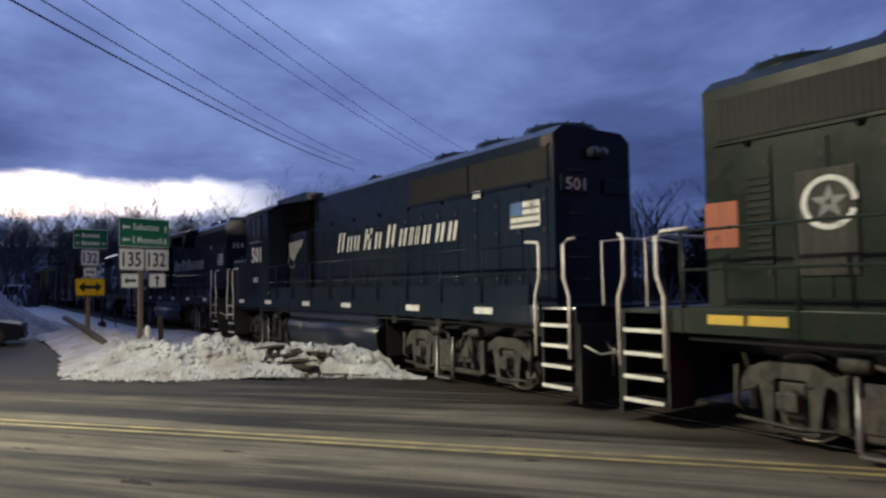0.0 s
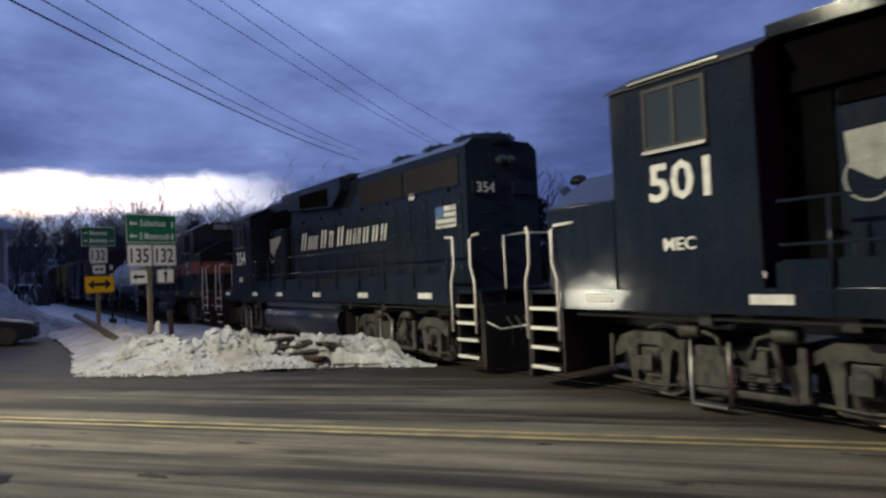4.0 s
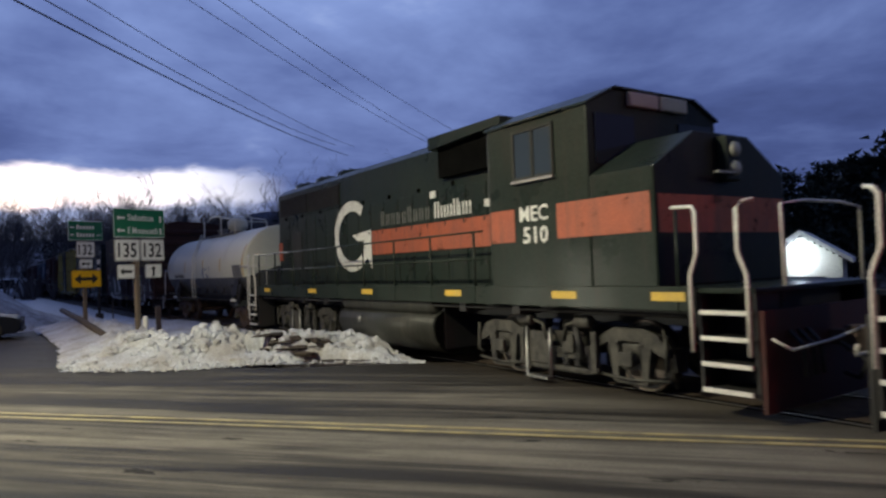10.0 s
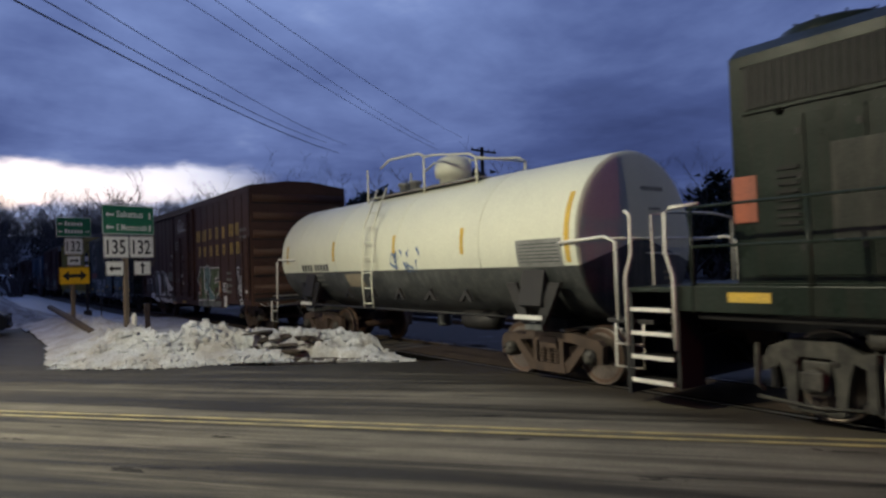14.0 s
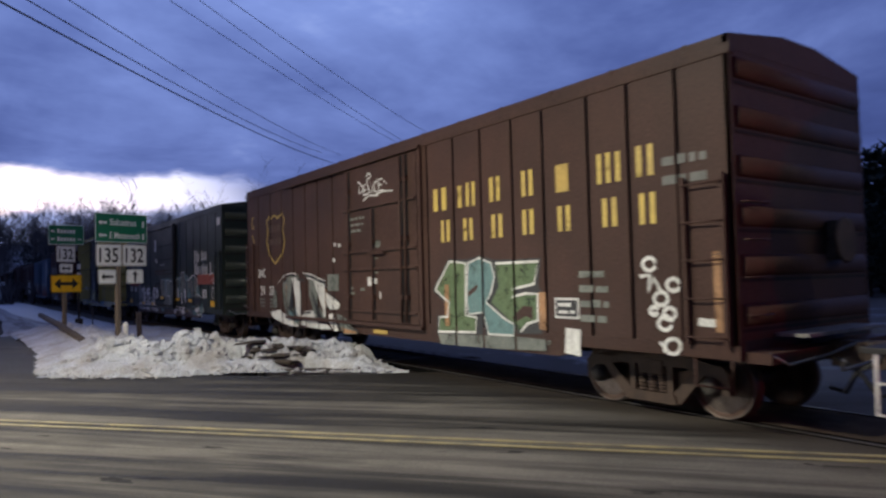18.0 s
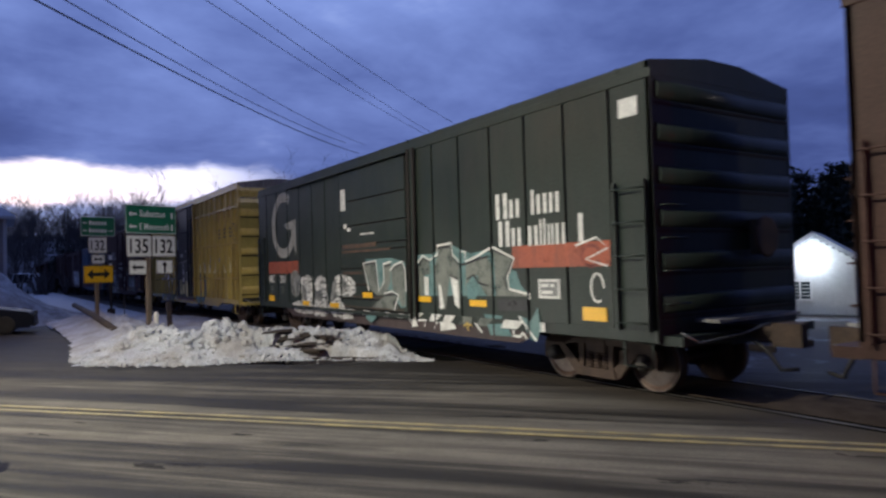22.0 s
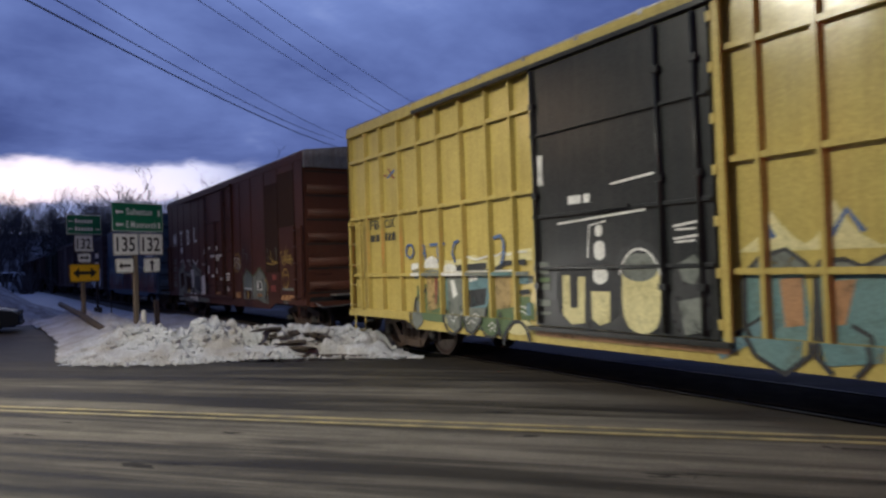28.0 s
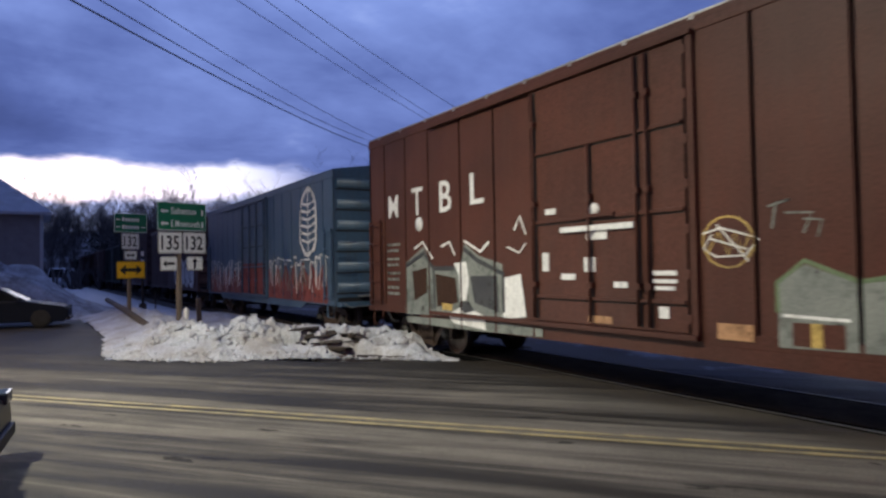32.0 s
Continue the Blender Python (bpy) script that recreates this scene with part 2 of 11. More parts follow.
M["mec"] = surf("dark_green_grey_paint", (0.023, 0.032, 0.027), (0.033, 0.043, 0.036), 0.34, 0.0, 0.7, 30, 0.06, (0.045, 0.042, 0.036), 0.5, vary=0.05, rough2=0.48)
M["ttx"] = surf("weathered_yellow_paint", (0.51, 0.405, 0.115), (0.44, 0.35, 0.10), 0.2, 0.0, 0.8, 30, 0.02, (0.22, 0.15, 0.05), 0.3, vary=0.05, speck=0.4)
M["mt"] = surf("oxide_red_brown_paint", (0.080, 0.031, 0.021), (0.058, 0.025, 0.018), 0.48, 0.0, 0.7, 30, 0.07, (0.07, 0.035, 0.025), 0.55, vary=0.06)
M["mtdark"] = surf("brown_patched_paint", (0.042, 0.022, 0.014), (0.034, 0.018, 0.012), 0.75, 0.0, 0.7, 30, 0.07, (0.045, 0.03, 0.022), 0.5)
M["u"] = surf("faded_blue_paint", (0.052, 0.10, 0.165), (0.07, 0.115, 0.17), 0.45, 0.0, 0.8, 30, 0.06, (0.08, 0.075, 0.07), 0.4, vary=0.05)
M["darkred"] = surf("dark_oxide_paint", (0.11, 0.06, 0.05), (0.08, 0.048, 0.04), 0.55, 0.0, 0.7, 30, 0.08, (0.03, 0.02, 0.018), 0.6, vary=0.08)
# grime in the open joints; also the shade strips on doors and ends
M["seam_shade"] = surf("black_grime_and_shade", (0.012, 0.010, 0.009), (0.02, 0.016, 0.013), 0.85, 0.0, 3.0, 40, 0.1)
M["galv"] = surf("galvanised_roof_steel", (0.34, 0.34, 0.33), (0.22, 0.21, 0.20), 0.5, 0.6, 1.5, 30, 0.08, RUST, 0.5)
M["tankwhite"] = surf("cream_white_tank_paint", (0.66, 0.67, 0.55), (0.60, 0.61, 0.51), 0.45, 0.0, 0.6, 30, 0.03, (0.45, 0.43, 0.36), 0.12, speck=0.2)
M["tankblack"] = surf("scuffed_black_tank_paint", (0.030, 0.034, 0.035), (0.075, 0.080, 0.080), 0.5, 0.0, 1.2, 30, 0.06, (0.16, 0.16, 0.15), 0.5)
M["paneltan"] = surf("tan_stencil_panel", (0.30, 0.25, 0.17), (0.24, 0.21, 0.15), 0.6, 0.0, 3.0, 40, 0.05)
M["panelgrey"] = surf("grey_data_panel", (0.22, 0.225, 0.22), (0.16, 0.165, 0.16), 0.6, 0.0, 3.0, 40, 0.05)
M["wcyellow"] = surf("dull_yellow_lettering", (0.60, 0.44, 0.09), (0.48, 0.35, 0.09), 0.55, 0.0, 3.0, 40, 0.05)
M["asphalt"] = None
M["line"] = surf("worn_yellow_road_paint", (0.37, 0.31, 0.135), (0.17, 0.15, 0.09), 0.6, 0.0, 2.5, 70, 0.15)
M["crossfill"] = surf("oily_crossing_asphalt", (0.045, 0.034, 0.027), (0.075, 0.058, 0.046), 0.9, 0.0, 3.0, 50, 0.4)
M["rail"] = surf("rail_steel", (0.10, 0.075, 0.06), (0.07, 0.055, 0.045), 0.6, 0.6, 3.0, 40, 0.1)
M["railtop"] = surf("polished_rail_head", (0.16, 0.145, 0.13), (0.10, 0.09, 0.08), 0.55, 0.8, 3.0, 40, 0.02)
M["tie"] = surf("creosoted_tie_wood", (0.045, 0.035, 0.028), (0.075, 0.06, 0.048), 0.85, 0.0, 3.0, 50, 0.4, vary=0.2)
M["ballast"] = surf("dark_track_ballast", (0.045, 0.04, 0.037), (0.10, 0.092, 0.085), 0.9, 0.0, 6.0, 30, 0.8)
M["postwood"] = surf("weathered_post_wood", (0.16, 0.125, 0.09), (0.10, 0.08, 0.06), 0.8, 0.0, 6.0, 60, 0.3, stretch=(1, 1, 0.1))
M["polewood"] = surf("brown_utility_pole_wood", (0.06, 0.05, 0.042), (0.09, 0.072, 0.06), 0.85, 0.0, 6.0, 60, 0.3, stretch=(1, 1, 0.1))
M["green"] = surf("green_sign_sheeting", (0.012, 0.16, 0.075), (0.012, 0.14, 0.07), 0.4, 0.0, 2.0, 60, 0.02)
M["signwhite"] = surf("white_sign_sheeting", (0.72, 0.73, 0.70), (0.66, 0.67, 0.64), 0.4, 0.0, 2.0, 60, 0.02)
M["signblack"] = surf("black_sign_ink", (0.01, 0.01, 0.01), (0.014, 0.014, 0.014), 0.5, 0.0, 2.0, 60, 0.02)
M["signyellow"] = surf("yellow_sign_sheeting", (0.80, 0.45, 0.004), (0.72, 0.41, 0.004), 0.4, 0.0, 2.0, 60, 0.02)
M["aluminium"] = surf("dull_aluminium", (0.4, 0.4, 0.4), (0.33, 0.33, 0.33), 0.45, 0.9, 3.0, 50, 0.03)
M["stakewhite"] = surf("white_plastic_marker", (0.72, 0.71, 0.65), (0.6, 0.6, 0.56), 0.5, 0.0, 3.0, 40, 0.03)
# bark of the far woods, lightened so its colour carries the mist
M["farbark"] = surf("haze_paled_hardwood_bark", (0.10, 0.092, 0.09), (0.15, 0.135, 0.13), 0.9, 0.0, 6.0, 40, 0.4)
M["bark"] = surf("grey_brown_bark", (0.045, 0.036, 0.03), (0.07, 0.058, 0.05), 0.9, 0.0, 6.0, 40, 0.4)
M["needle"] = surf("dark_evergreen_needles", (0.012, 0.022, 0.012), (0.022, 0.034, 0.018), 0.8, 0.0, 1.0, 30, 0.1)
M["carblack"] = surf("black_car_paint", (0.006, 0.007, 0.010), (0.009, 0.010, 0.014), 0.3, 0.0, 1.0, 30, 0.0)
M["carnavy"] = surf("navy_car_paint", (0.005, 0.008, 0.018), (0.007, 0.010, 0.021), 0.5, 0.0, 1.0, 30, 0.0)
M["carwhite"] = surf("white_van_paint", (0.66, 0.70, 0.74), (0.6, 0.64, 0.68), 0.3, 0.0, 1.0, 30, 0.0)
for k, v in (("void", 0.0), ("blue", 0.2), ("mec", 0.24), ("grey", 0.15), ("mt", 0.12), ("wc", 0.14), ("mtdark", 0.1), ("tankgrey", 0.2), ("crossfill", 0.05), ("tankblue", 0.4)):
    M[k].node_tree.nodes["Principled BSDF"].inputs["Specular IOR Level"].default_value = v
for k in ("carblack", "carnavy"):
    M[k].node_tree.nodes["Principled BSDF"].inputs["Specular IOR Level"].default_value = 0.15
M["tyre"] = surf("tyre_rubber", (0.018, 0.018, 0.018), (0.03, 0.03, 0.03), 0.85, 0.0, 3.0, 40, 0.2)
M["siding"] = surf("pale_vinyl_siding", (0.60, 0.61, 0.58), (0.54, 0.55, 0.53), 0.6, 0.0, 2.0, 40, 0.03)
M["tansiding"] = surf("taupe_house_siding", (0.36, 0.33, 0.31), (0.30, 0.275, 0.26), 0.7, 0.0, 2.0, 40, 0.05)
M["trim"] = surf("white_trim_paint", (0.7, 0.7, 0.68), (0.62, 0.62, 0.6), 0.5, 0.0, 2.0, 40, 0.03)
M["wire"] = surf("black_wire", (0.012, 0.012, 0.014), (0.02, 0.02, 0.022), 0.6, 0.0, 2.0, 40, 0.0)
M["redlens"] = glow("lit_red_lens", (1.0, 0.03, 0.03), 12.0)
M["yardlens"] = glow("lit_yard_light", (0.92, 0.98, 1.0), 60.0)
M["headlens"] = glow("lit_headlight_lens", (1.0, 0.93, 0.78), 40.0)
M["streetlens"] = glow("lit_street_light_lens", (1.0, 0.86, 0.62), 30.0)
M["board"] = surf("pale_number_board", (0.42, 0.41, 0.36), (0.34, 0.33, 0.29), 0.4, 0.0, 2.0, 40, 0.02)
M["gteal"] = surf("teal_spray_paint", (0.10, 0.20, 0.20), (0.14, 0.23, 0.22), 0.55, 0.0, 1.2, 40, 0.04)
M["ggreen"] = surf("green_spray_paint", (0.08, 0.13, 0.055), (0.12, 0.17, 0.07), 0.55, 0.0, 1.2, 40, 0.04)
M["gwhite"] = surf("white_spray_paint", (0.78, 0.78, 0.73), (0.60, 0.60, 0.56), 0.5, 0.0, 1.6, 40, 0.04, (0.3, 0.27, 0.23), 0.4)
M["gpale"] = surf("pale_grey_green_spray_paint", (0.19, 0.205, 0.175), (0.12, 0.135, 0.118), 0.55, 0.0, 1.6, 40, 0.04)
M["gblue"] = surf("blue_spray_paint", (0.08, 0.15, 0.32), (0.06, 0.11, 0.24), 0.55, 0.0, 1.2, 40, 0.04)
M["gbluegrey"] = surf("blue_grey_spray_paint", (0.13, 0.23, 0.25), (0.10, 0.17, 0.19), 0.55, 0.0, 1.2, 40, 0.04)
M["gblack"] = surf("black_spray_paint", (0.02, 0.022, 0.024), (0.035, 0.036, 0.036), 0.55, 0.0, 1.6, 40, 0.04)
M["gred"] = surf("rust_red_spray_paint", (0.22, 0.05, 0.03), (0.15, 0.04, 0.03), 0.55, 0.0, 1.6, 40, 0.04)
M["gscuffed"] = surf("scuffed_white_spray_paint", (0.74, 0.74, 0.70), (0.50, 0.50, 0.48), 0.45, 0.0, 3.0, 40, 0.04, (0.25, 0.22, 0.2), 0.4)
M["gworn"] = surf("worn_white_spray_paint", (0.42, 0.42, 0.40), (0.024, 0.036, 0.031), 0.45, 0.0, 3.6, 26, 0.05, (0.03, 0.042, 0.036), 0.8)
M["sillgrime"] = surf("grimed_brown_sill_paint", (0.055, 0.036, 0.034), (0.036, 0.026, 0.025), 0.6, 0.0, 2.0, 40, 0.1, (0.10, 0.08, 0.07), 0.4)
M["carglass"] = glassy("tinted_car_glass", (0.008, 0.009, 0.011), 0.25)
M["carglass"].node_tree.nodes["Principled BSDF"].inputs["Specular IOR Level"].default_value = 0.2
M["dullwhite"] = surf("dulled_white_paint", (0.36, 0.36, 0.33), (0.24, 0.245, 0.23), 0.55, 0.0, 2.4, 40, 0.04, (0.12, 0.12, 0.11), 0.5)
M["gcream"] = surf("pale_cream_spray_paint", (0.66, 0.60, 0.30), (0.54, 0.48, 0.22), 0.5, 0.0, 2.2, 40, 0.04)
M["doorblack"] = surf("charcoal_door_paint", (0.024, 0.026, 0.026), (0.034, 0.036, 0.035), 0.3, 0.0, 0.9, 30, 0.05, (0.05, 0.047, 0.042), 0.5)
M["doorblack"].node_tree.nodes["Principled BSDF"].inputs["Specular IOR Level"].default_value = 0.25
M["rustline"] = surf("rust_streaked_scrape", (0.11, 0.065, 0.04), (0.06, 0.045, 0.035), 0.7, 0.0, 5.0, 50, 0.1)
M["gyellow"] = surf("ochre_spray_paint", (0.50, 0.34, 0.07), (0.38, 0.27, 0.07), 0.55, 0.0, 1.6, 40, 0.04)
M["gtan"] = surf("tan_spray_paint", (0.42, 0.29, 0.11), (0.33, 0.24, 0.10), 0.55, 0.0, 1.6, 40, 0.04)
M["goran"] = surf("orange_peach_spray_paint", (0.42, 0.22, 0.09), (0.33, 0.18, 0.08), 0.55, 0.0, 1.6, 40, 0.04)


def asphalt():
    """Winter asphalt: salt-dried pale strips and dark damp wheel paths that run along the road, tar-sealed cracks and grit."""
    m = surf("salt_stained_winter_asphalt", (0.130, 0.120, 0.099), (0.180, 0.165, 0.136), 0.85, 0.0, 0.8, 70, 0.4)
    t = m.node_tree
    bs = t.nodes["Principled BSDF"]
    old = bs.inputs["Base Color"].links[0].from_socket
    tc = t.nodes.new("ShaderNodeTexCoord")
    mp = t.nodes.new("ShaderNodeMapping")
    mp.inputs["Rotation"].default_value = (0, 0, -radians(39.0))
    t.links.new(tc.outputs["Object"], mp.inputs[0])

    def along(sx, sy, scale, detail, dist, rough=0.62):
        m2 = t.nodes.new("ShaderNodeMapping")
        m2.inputs["Scale"].default_value = (sx, sy, 1)
        t.links.new(mp.outputs[0], m2.inputs[0])
        n = node(t, "ShaderNodeTexNoise", Scale=scale, Detail=detail, Roughness=rough, Distortion=dist)
        t.links.new(m2.outputs[0], n.inputs["Vector"])
        return n.outputs[0]

    # worn wheel paths and damp strips, by their distance across the road
    sep = t.nodes.new("ShaderNodeSeparateXYZ")
    t.links.new(mp.outputs[0], sep.inputs[0])
    sway = math_node(t, "MULTIPLY", math_node(t, "SUBTRACT", along(0.16, 0.5, 1.0, 3.0, 0.3), 0.5), 1.1)
    across = math_node(t, "DIVIDE", math_node(t, "ADD", sep.outputs[1], sway), 14.0)
    strips = ((0.0, 0.5), (4.4, 0.42), (5.2, 0.45), (5.75, 0.16), (6.05, 0.30), (6.4, 0.92), (7.05, 1.0), (7.3, 0.55), (7.6, 0.72), (7.95, 0.75), (8.4, 0.18), (8.75, 0.40), (9.1, 0.9), (9.5, 0.8), (9.85, 0.35), (10.25, 0.08), (10.6, 0.5), (11.1, 0.25), (11.6, 0.06), (12.2, 0.15), (14.0, 0.3))
    band = ramp(t, across, [(v / 14.0, (g, g, g)) for v, g in strips])
    wisps = along(0.13, 2.6, 1.6, 7.0, 0.6)
    lanes = along(0.05, 0.8, 1.5, 3.0, 0.3)
    rough = math_node(t, "ADD", math_node(t, "MULTIPLY", wisps, 0.75), math_node(t, "MULTIPLY", lanes, 0.25))
    both = math_node(t, "ADD", math_node(t, "MULTIPLY", band, 0.21), rough)
    wet = ramp(t, both, [(0.515, (0.0, 0.0, 0.0)), (0.60, (0.30, 0.30, 0.30)), (0.73, (1, 1, 1))])
    colour = mixc(t, wet, (0.027, 0.025, 0.021), old)
    cr = along(0.30, 1.5, 1.6, 5.0, 1.4)
    crack = ramp(t, cr, [(0.335, (1, 1, 1)), (0.355, (0, 0, 0))])
    colour = mixc(t, math_node(t, "MULTIPLY", crack, 0.85), colour, (0.013, 0.012, 0.011))
    # oil and wet dirt along the rails
    wide = t.nodes.new("ShaderNodeSeparateXYZ")
    t.links.new(tc.outputs["Object"], wide.inputs[0])
    near = math_node(t, "ADD", math_node(t, "DIVIDE", wide.outputs[1], 10.0), math_node(t, "MULTIPLY", math_node(t, "SUBTRACT", wisps, 0.5), 0.22))
    oil = ramp(t, near, [(0.66, (0, 0, 0)), (0.76, (0.72, 0.72, 0.72)), (0.95, (0.8, 0.8, 0.8))])
    colour = mixc(t, oil, colour, (0.036, 0.028, 0.022))
    t.links.new(colour, bs.inputs["Base Color"])
    t.links.new(ramp(t, both, [(0.50, (0.6,) * 3), (0.70, (0.9,) * 3)]), bs.inputs["Roughness"])
    bs.inputs["Specular IOR Level"].default_value = 0.2
    return m


def snow_material(name, dirt, soil=(0.30, 0.24, 0.15), most=0.55):
    m = surf(name, (0.60, 0.62, 0.65), (0.47, 0.49, 0.52), 0.6, 0.0, 1.3, 22, 0.5)
    t = m.node_tree
    bs = t.nodes["Principled BSDF"]
    old = bs.inputs["Base Color"].links[0].from_socket
    tc = t.nodes.new("ShaderNodeTexCoord")
    n = node(t, "ShaderNodeTexNoise", Scale=1.1, Detail=7.0, Roughness=0.7)
    t.links.new(tc.outputs["Object"], n.inputs["Vector"])
    mask = ramp(t, n.outputs[0], [(0.55 - dirt, (0, 0, 0)), (0.70 - dirt * 0.6, (1, 1, 1))])
    chop = node(t, "ShaderNodeTexNoise", Scale=9.0, Detail=6.0, Roughness=0.75)
    t.links.new(tc.outputs["Object"], chop.inputs["Vector"])
    bp = node(t, "ShaderNodeBump", Strength=0.4 + 5.0 * dirt, Distance=0.06)
    t.links.new(chop.outputs[0], bp.inputs["Height"])
    t.links.new(bp.outputs[0], bs.inputs["Normal"])
    t.links.new(mixc(t, math_node(t, "MULTIPLY", mask, most), old, soil), bs.inputs["Base Color"])
    return m


def worn(key, lo, hi, amount, scale, stretch=(1, 1, 1)):
    """Old paint: flaked and rubbed patches let the sheet below show through."""
    t = M[key].node_tree
    bs = t.nodes["Principled BSDF"]
    out = t.nodes["Material Output"]
    tc = t.nodes.new("ShaderNodeTexCoord")
    n = node(t, "ShaderNodeTexNoise", Scale=scale, Detail=7.0, Roughness=0.72)
    mp = t.nodes.new("ShaderNodeMapping")
    mp.inputs["Scale"].default_value = stretch
    t.links.new(tc.outputs["Object"], mp.inputs[0])
    t.links.new(mp.outputs[0], n.inputs["Vector"])
    mask = ramp(t, n.outputs[0], [(lo, (0, 0, 0)), (hi, (amount,) * 3)])
    clear = t.nodes.new("ShaderNodeBsdfTransparent")
    mix = t.nodes.new("ShaderNodeMixShader")
    t.links.new(mask, mix.inputs[0])
    t.links.new(bs.outputs[0], mix.inputs[1])
    t.links.new(clear.outputs[0], mix.inputs[2])
    t.links.new(mix.outputs[0], out.inputs[0])


for key in ("gteal", "ggreen", "gpale", "gblue", "gbluegrey", "gred", "gyellow", "goran", "gworn"):
    worn(key, 0.50, 0.70, 0.6, 3.2)
for key in ("gwhite", "gblack", "gcream", "dullwhite"):
    worn(key, 0.54, 0.72, 0.5, 3.6)
worn("gscuffed", 0.50, 0.57, 0.9, 3.5, (0.8, 1, 5.0))
worn("gtan", 0.46, 0.66, 0.8, 3.0)
for key in ("white", "wcyellow", "orange"):
    worn(key, 0.56, 0.70, 0.7, 2.6)

for key, scale, depth in (("blue", 2.2, 0.007), ("grey", 2.2, 0.007), ("mec", 1.8, 0.010), ("mt", 1.8, 0.01), ("wc", 1.8, 0.01), ("ttx", 1.8, 0.010)):
    dented(key, scale, depth)
M["asphalt"] = asphalt()
M["snow"] = snow_material("clean_snow", 0.0)
M["dirtysnow"] = snow_material("ploughed_dirty_snow", 0.11, (0.26, 0.215, 0.15))
M["moundsnow"] = snow_material("old_dirty_snow", 0.20, (0.15, 0.13, 0.115), 0.85)
M["dirt"] = surf("frozen_dirt", (0.030, 0.022, 0.016), (0.055, 0.042, 0.03), 0.9, 0.0, 4.0, 30, 0.8)


def ground_material():
    m = surf("snow_patched_winter_ground", (0.25, 0.26, 0.29), (0.34, 0.35, 0.38), 0.8, 0.0, 0.3, 12, 0.4)
    t = m.node_tree
    bs = t.nodes["Principled BSDF"]
    old = bs.inputs["Base Color"].links[0].from_socket
    tc = t.nodes.new("ShaderNodeTexCoord")
    n = node(t, "ShaderNodeTexNoise", Scale=0.35, Detail=8.0, Roughness=0.7)
    t.links.new(tc.outputs["Object"], n.inputs["Vector"])
    mask = ramp(t, n.outputs[0], [(0.34, (0, 0, 0)), (0.46, (1, 1, 1))])
    t.links.new(mixc(t, mask, old, (0.055, 0.045, 0.034)), bs.inputs["Base Color"])
    return m


M["ground"] = ground_material()


# ---------------------------------------------------------------- mesh helpers
def box(bm, x0, x1, y0, y1, z0, z1, bev=0.0):
    vs = [bm.verts.new((x, y, z)) for x in (x0, x1) for y in (y0, y1) for z in (z0, z1)]
    fs = [bm.faces.new([vs[i] for i in q]) for q in ((0, 1, 3, 2), (4, 6, 7, 5), (0, 4, 5, 1), (2, 3, 7, 6), (0, 2, 6, 4), (1, 5, 7, 3))]
    if bev:
        es = {e for f in fs for e in f.edges}
        bmesh.ops.bevel(bm, geom=list(es), offset=bev, segments=2, profile=0.6, affect="EDGES")
    return vs


def prism(bm, pts, axis, lo, hi):
    """A prism over the outline pts: axis 'y' takes (x, z), 'x' takes (y, z), 'z' takes (x, y)."""
    def at(p, d):
        return {"y": (p[0], d, p[1]), "x": (d, p[0], p[1]), "z": (p[0], p[1], d)}[axis]
    a = [bm.verts.new(at(p, lo)) for p in pts]
    b = [bm.verts.new(at(p, hi)) for p in pts]
    n = len(pts)
    bm.faces.new(a)
    bm.faces.new(b[::-1])
    for i in range(n):
        bm.faces.new((a[i], b[i], b[(i + 1) % n], a[(i + 1) % n]))


def tube(bm, pts, r, seg=8, cap=True):
    pts = [Vector(p) for p in pts]
    rings = []
    for i, p in enumerate(pts):
        d = (pts[min(i + 1, len(pts) - 1)] - pts[max(i - 1, 0)]).normalized()
        u = d.cross(Vector((0, 0, 1)) if abs(d.z) < 0.95 else Vector((1, 0, 0))).normalized()
        v = d.cross(u)
        rr = r[i] if isinstance(r, (list, tuple)) else r
        rings.append([bm.verts.new(p + rr * (u * math.cos(6.28318 * k / seg) + v * math.sin(6.28318 * k / seg))) for k in range(seg)])
    for a, b in zip(rings, rings[1:]):
        for k in range(seg):
            bm.faces.new((a[k], a[(k + 1) % seg], b[(k + 1) % seg], b[k])).smooth = True
    if cap:
        bm.faces.new(rings[0][::-1])
        bm.faces.new(rings[-1])


def lathe(bm, profile, seg, centre=(0, 0, 0), axis="y"):
    """Turns (radius, along) points round an axis."""
    rings = []
    for r, a in profile:
        ring = []
        for k in range(seg):
            c, s = r * math.cos(6.28318 * k / seg), r * math.sin(6.28318 * k / seg)
            p = {"y": (c, a, s), "x": (a, c, s), "z": (c, s, a)}[axis]
            ring.append(bm.verts.new((p[0] + centre[0], p[1] + centre[1], p[2] + centre[2])))
        rings.append(ring)
    for a, b in zip(rings, rings[1:]):
        for k in range(seg):
            bm.faces.new((a[k], a[(k + 1) % seg], b[(k + 1) % seg], b[k])).smooth = True
    bm.faces.new(rings[0])
    bm.faces.new(rings[-1])


def mesh_of(name, bm, mat):
    bmesh.ops.recalc_face_normals(bm, faces=bm.faces[:])
    me = bpy.data.meshes.new(name)
    bm.to_mesh(me)
    bm.free()
    me.materials.append(mat)
    return me


def part(name, bm, mat, parent=None, label="", m=None):
    ob = new(name, bm if isinstance(bm, bpy.types.Mesh) else mesh_of(name, bm, mat))
    ob.parent = parent
    if m is not None:
        ob.matrix_basis = m
    if label:
        ob["label"] = label
    return ob


def thing(name, label, category, group="", m=None, kind=""):
    ob = new(name)
    ob.empty_display_size = 0.3
    if m is not None:
        ob.matrix_basis = m
    return tagged(ob, label, category, group, kind)


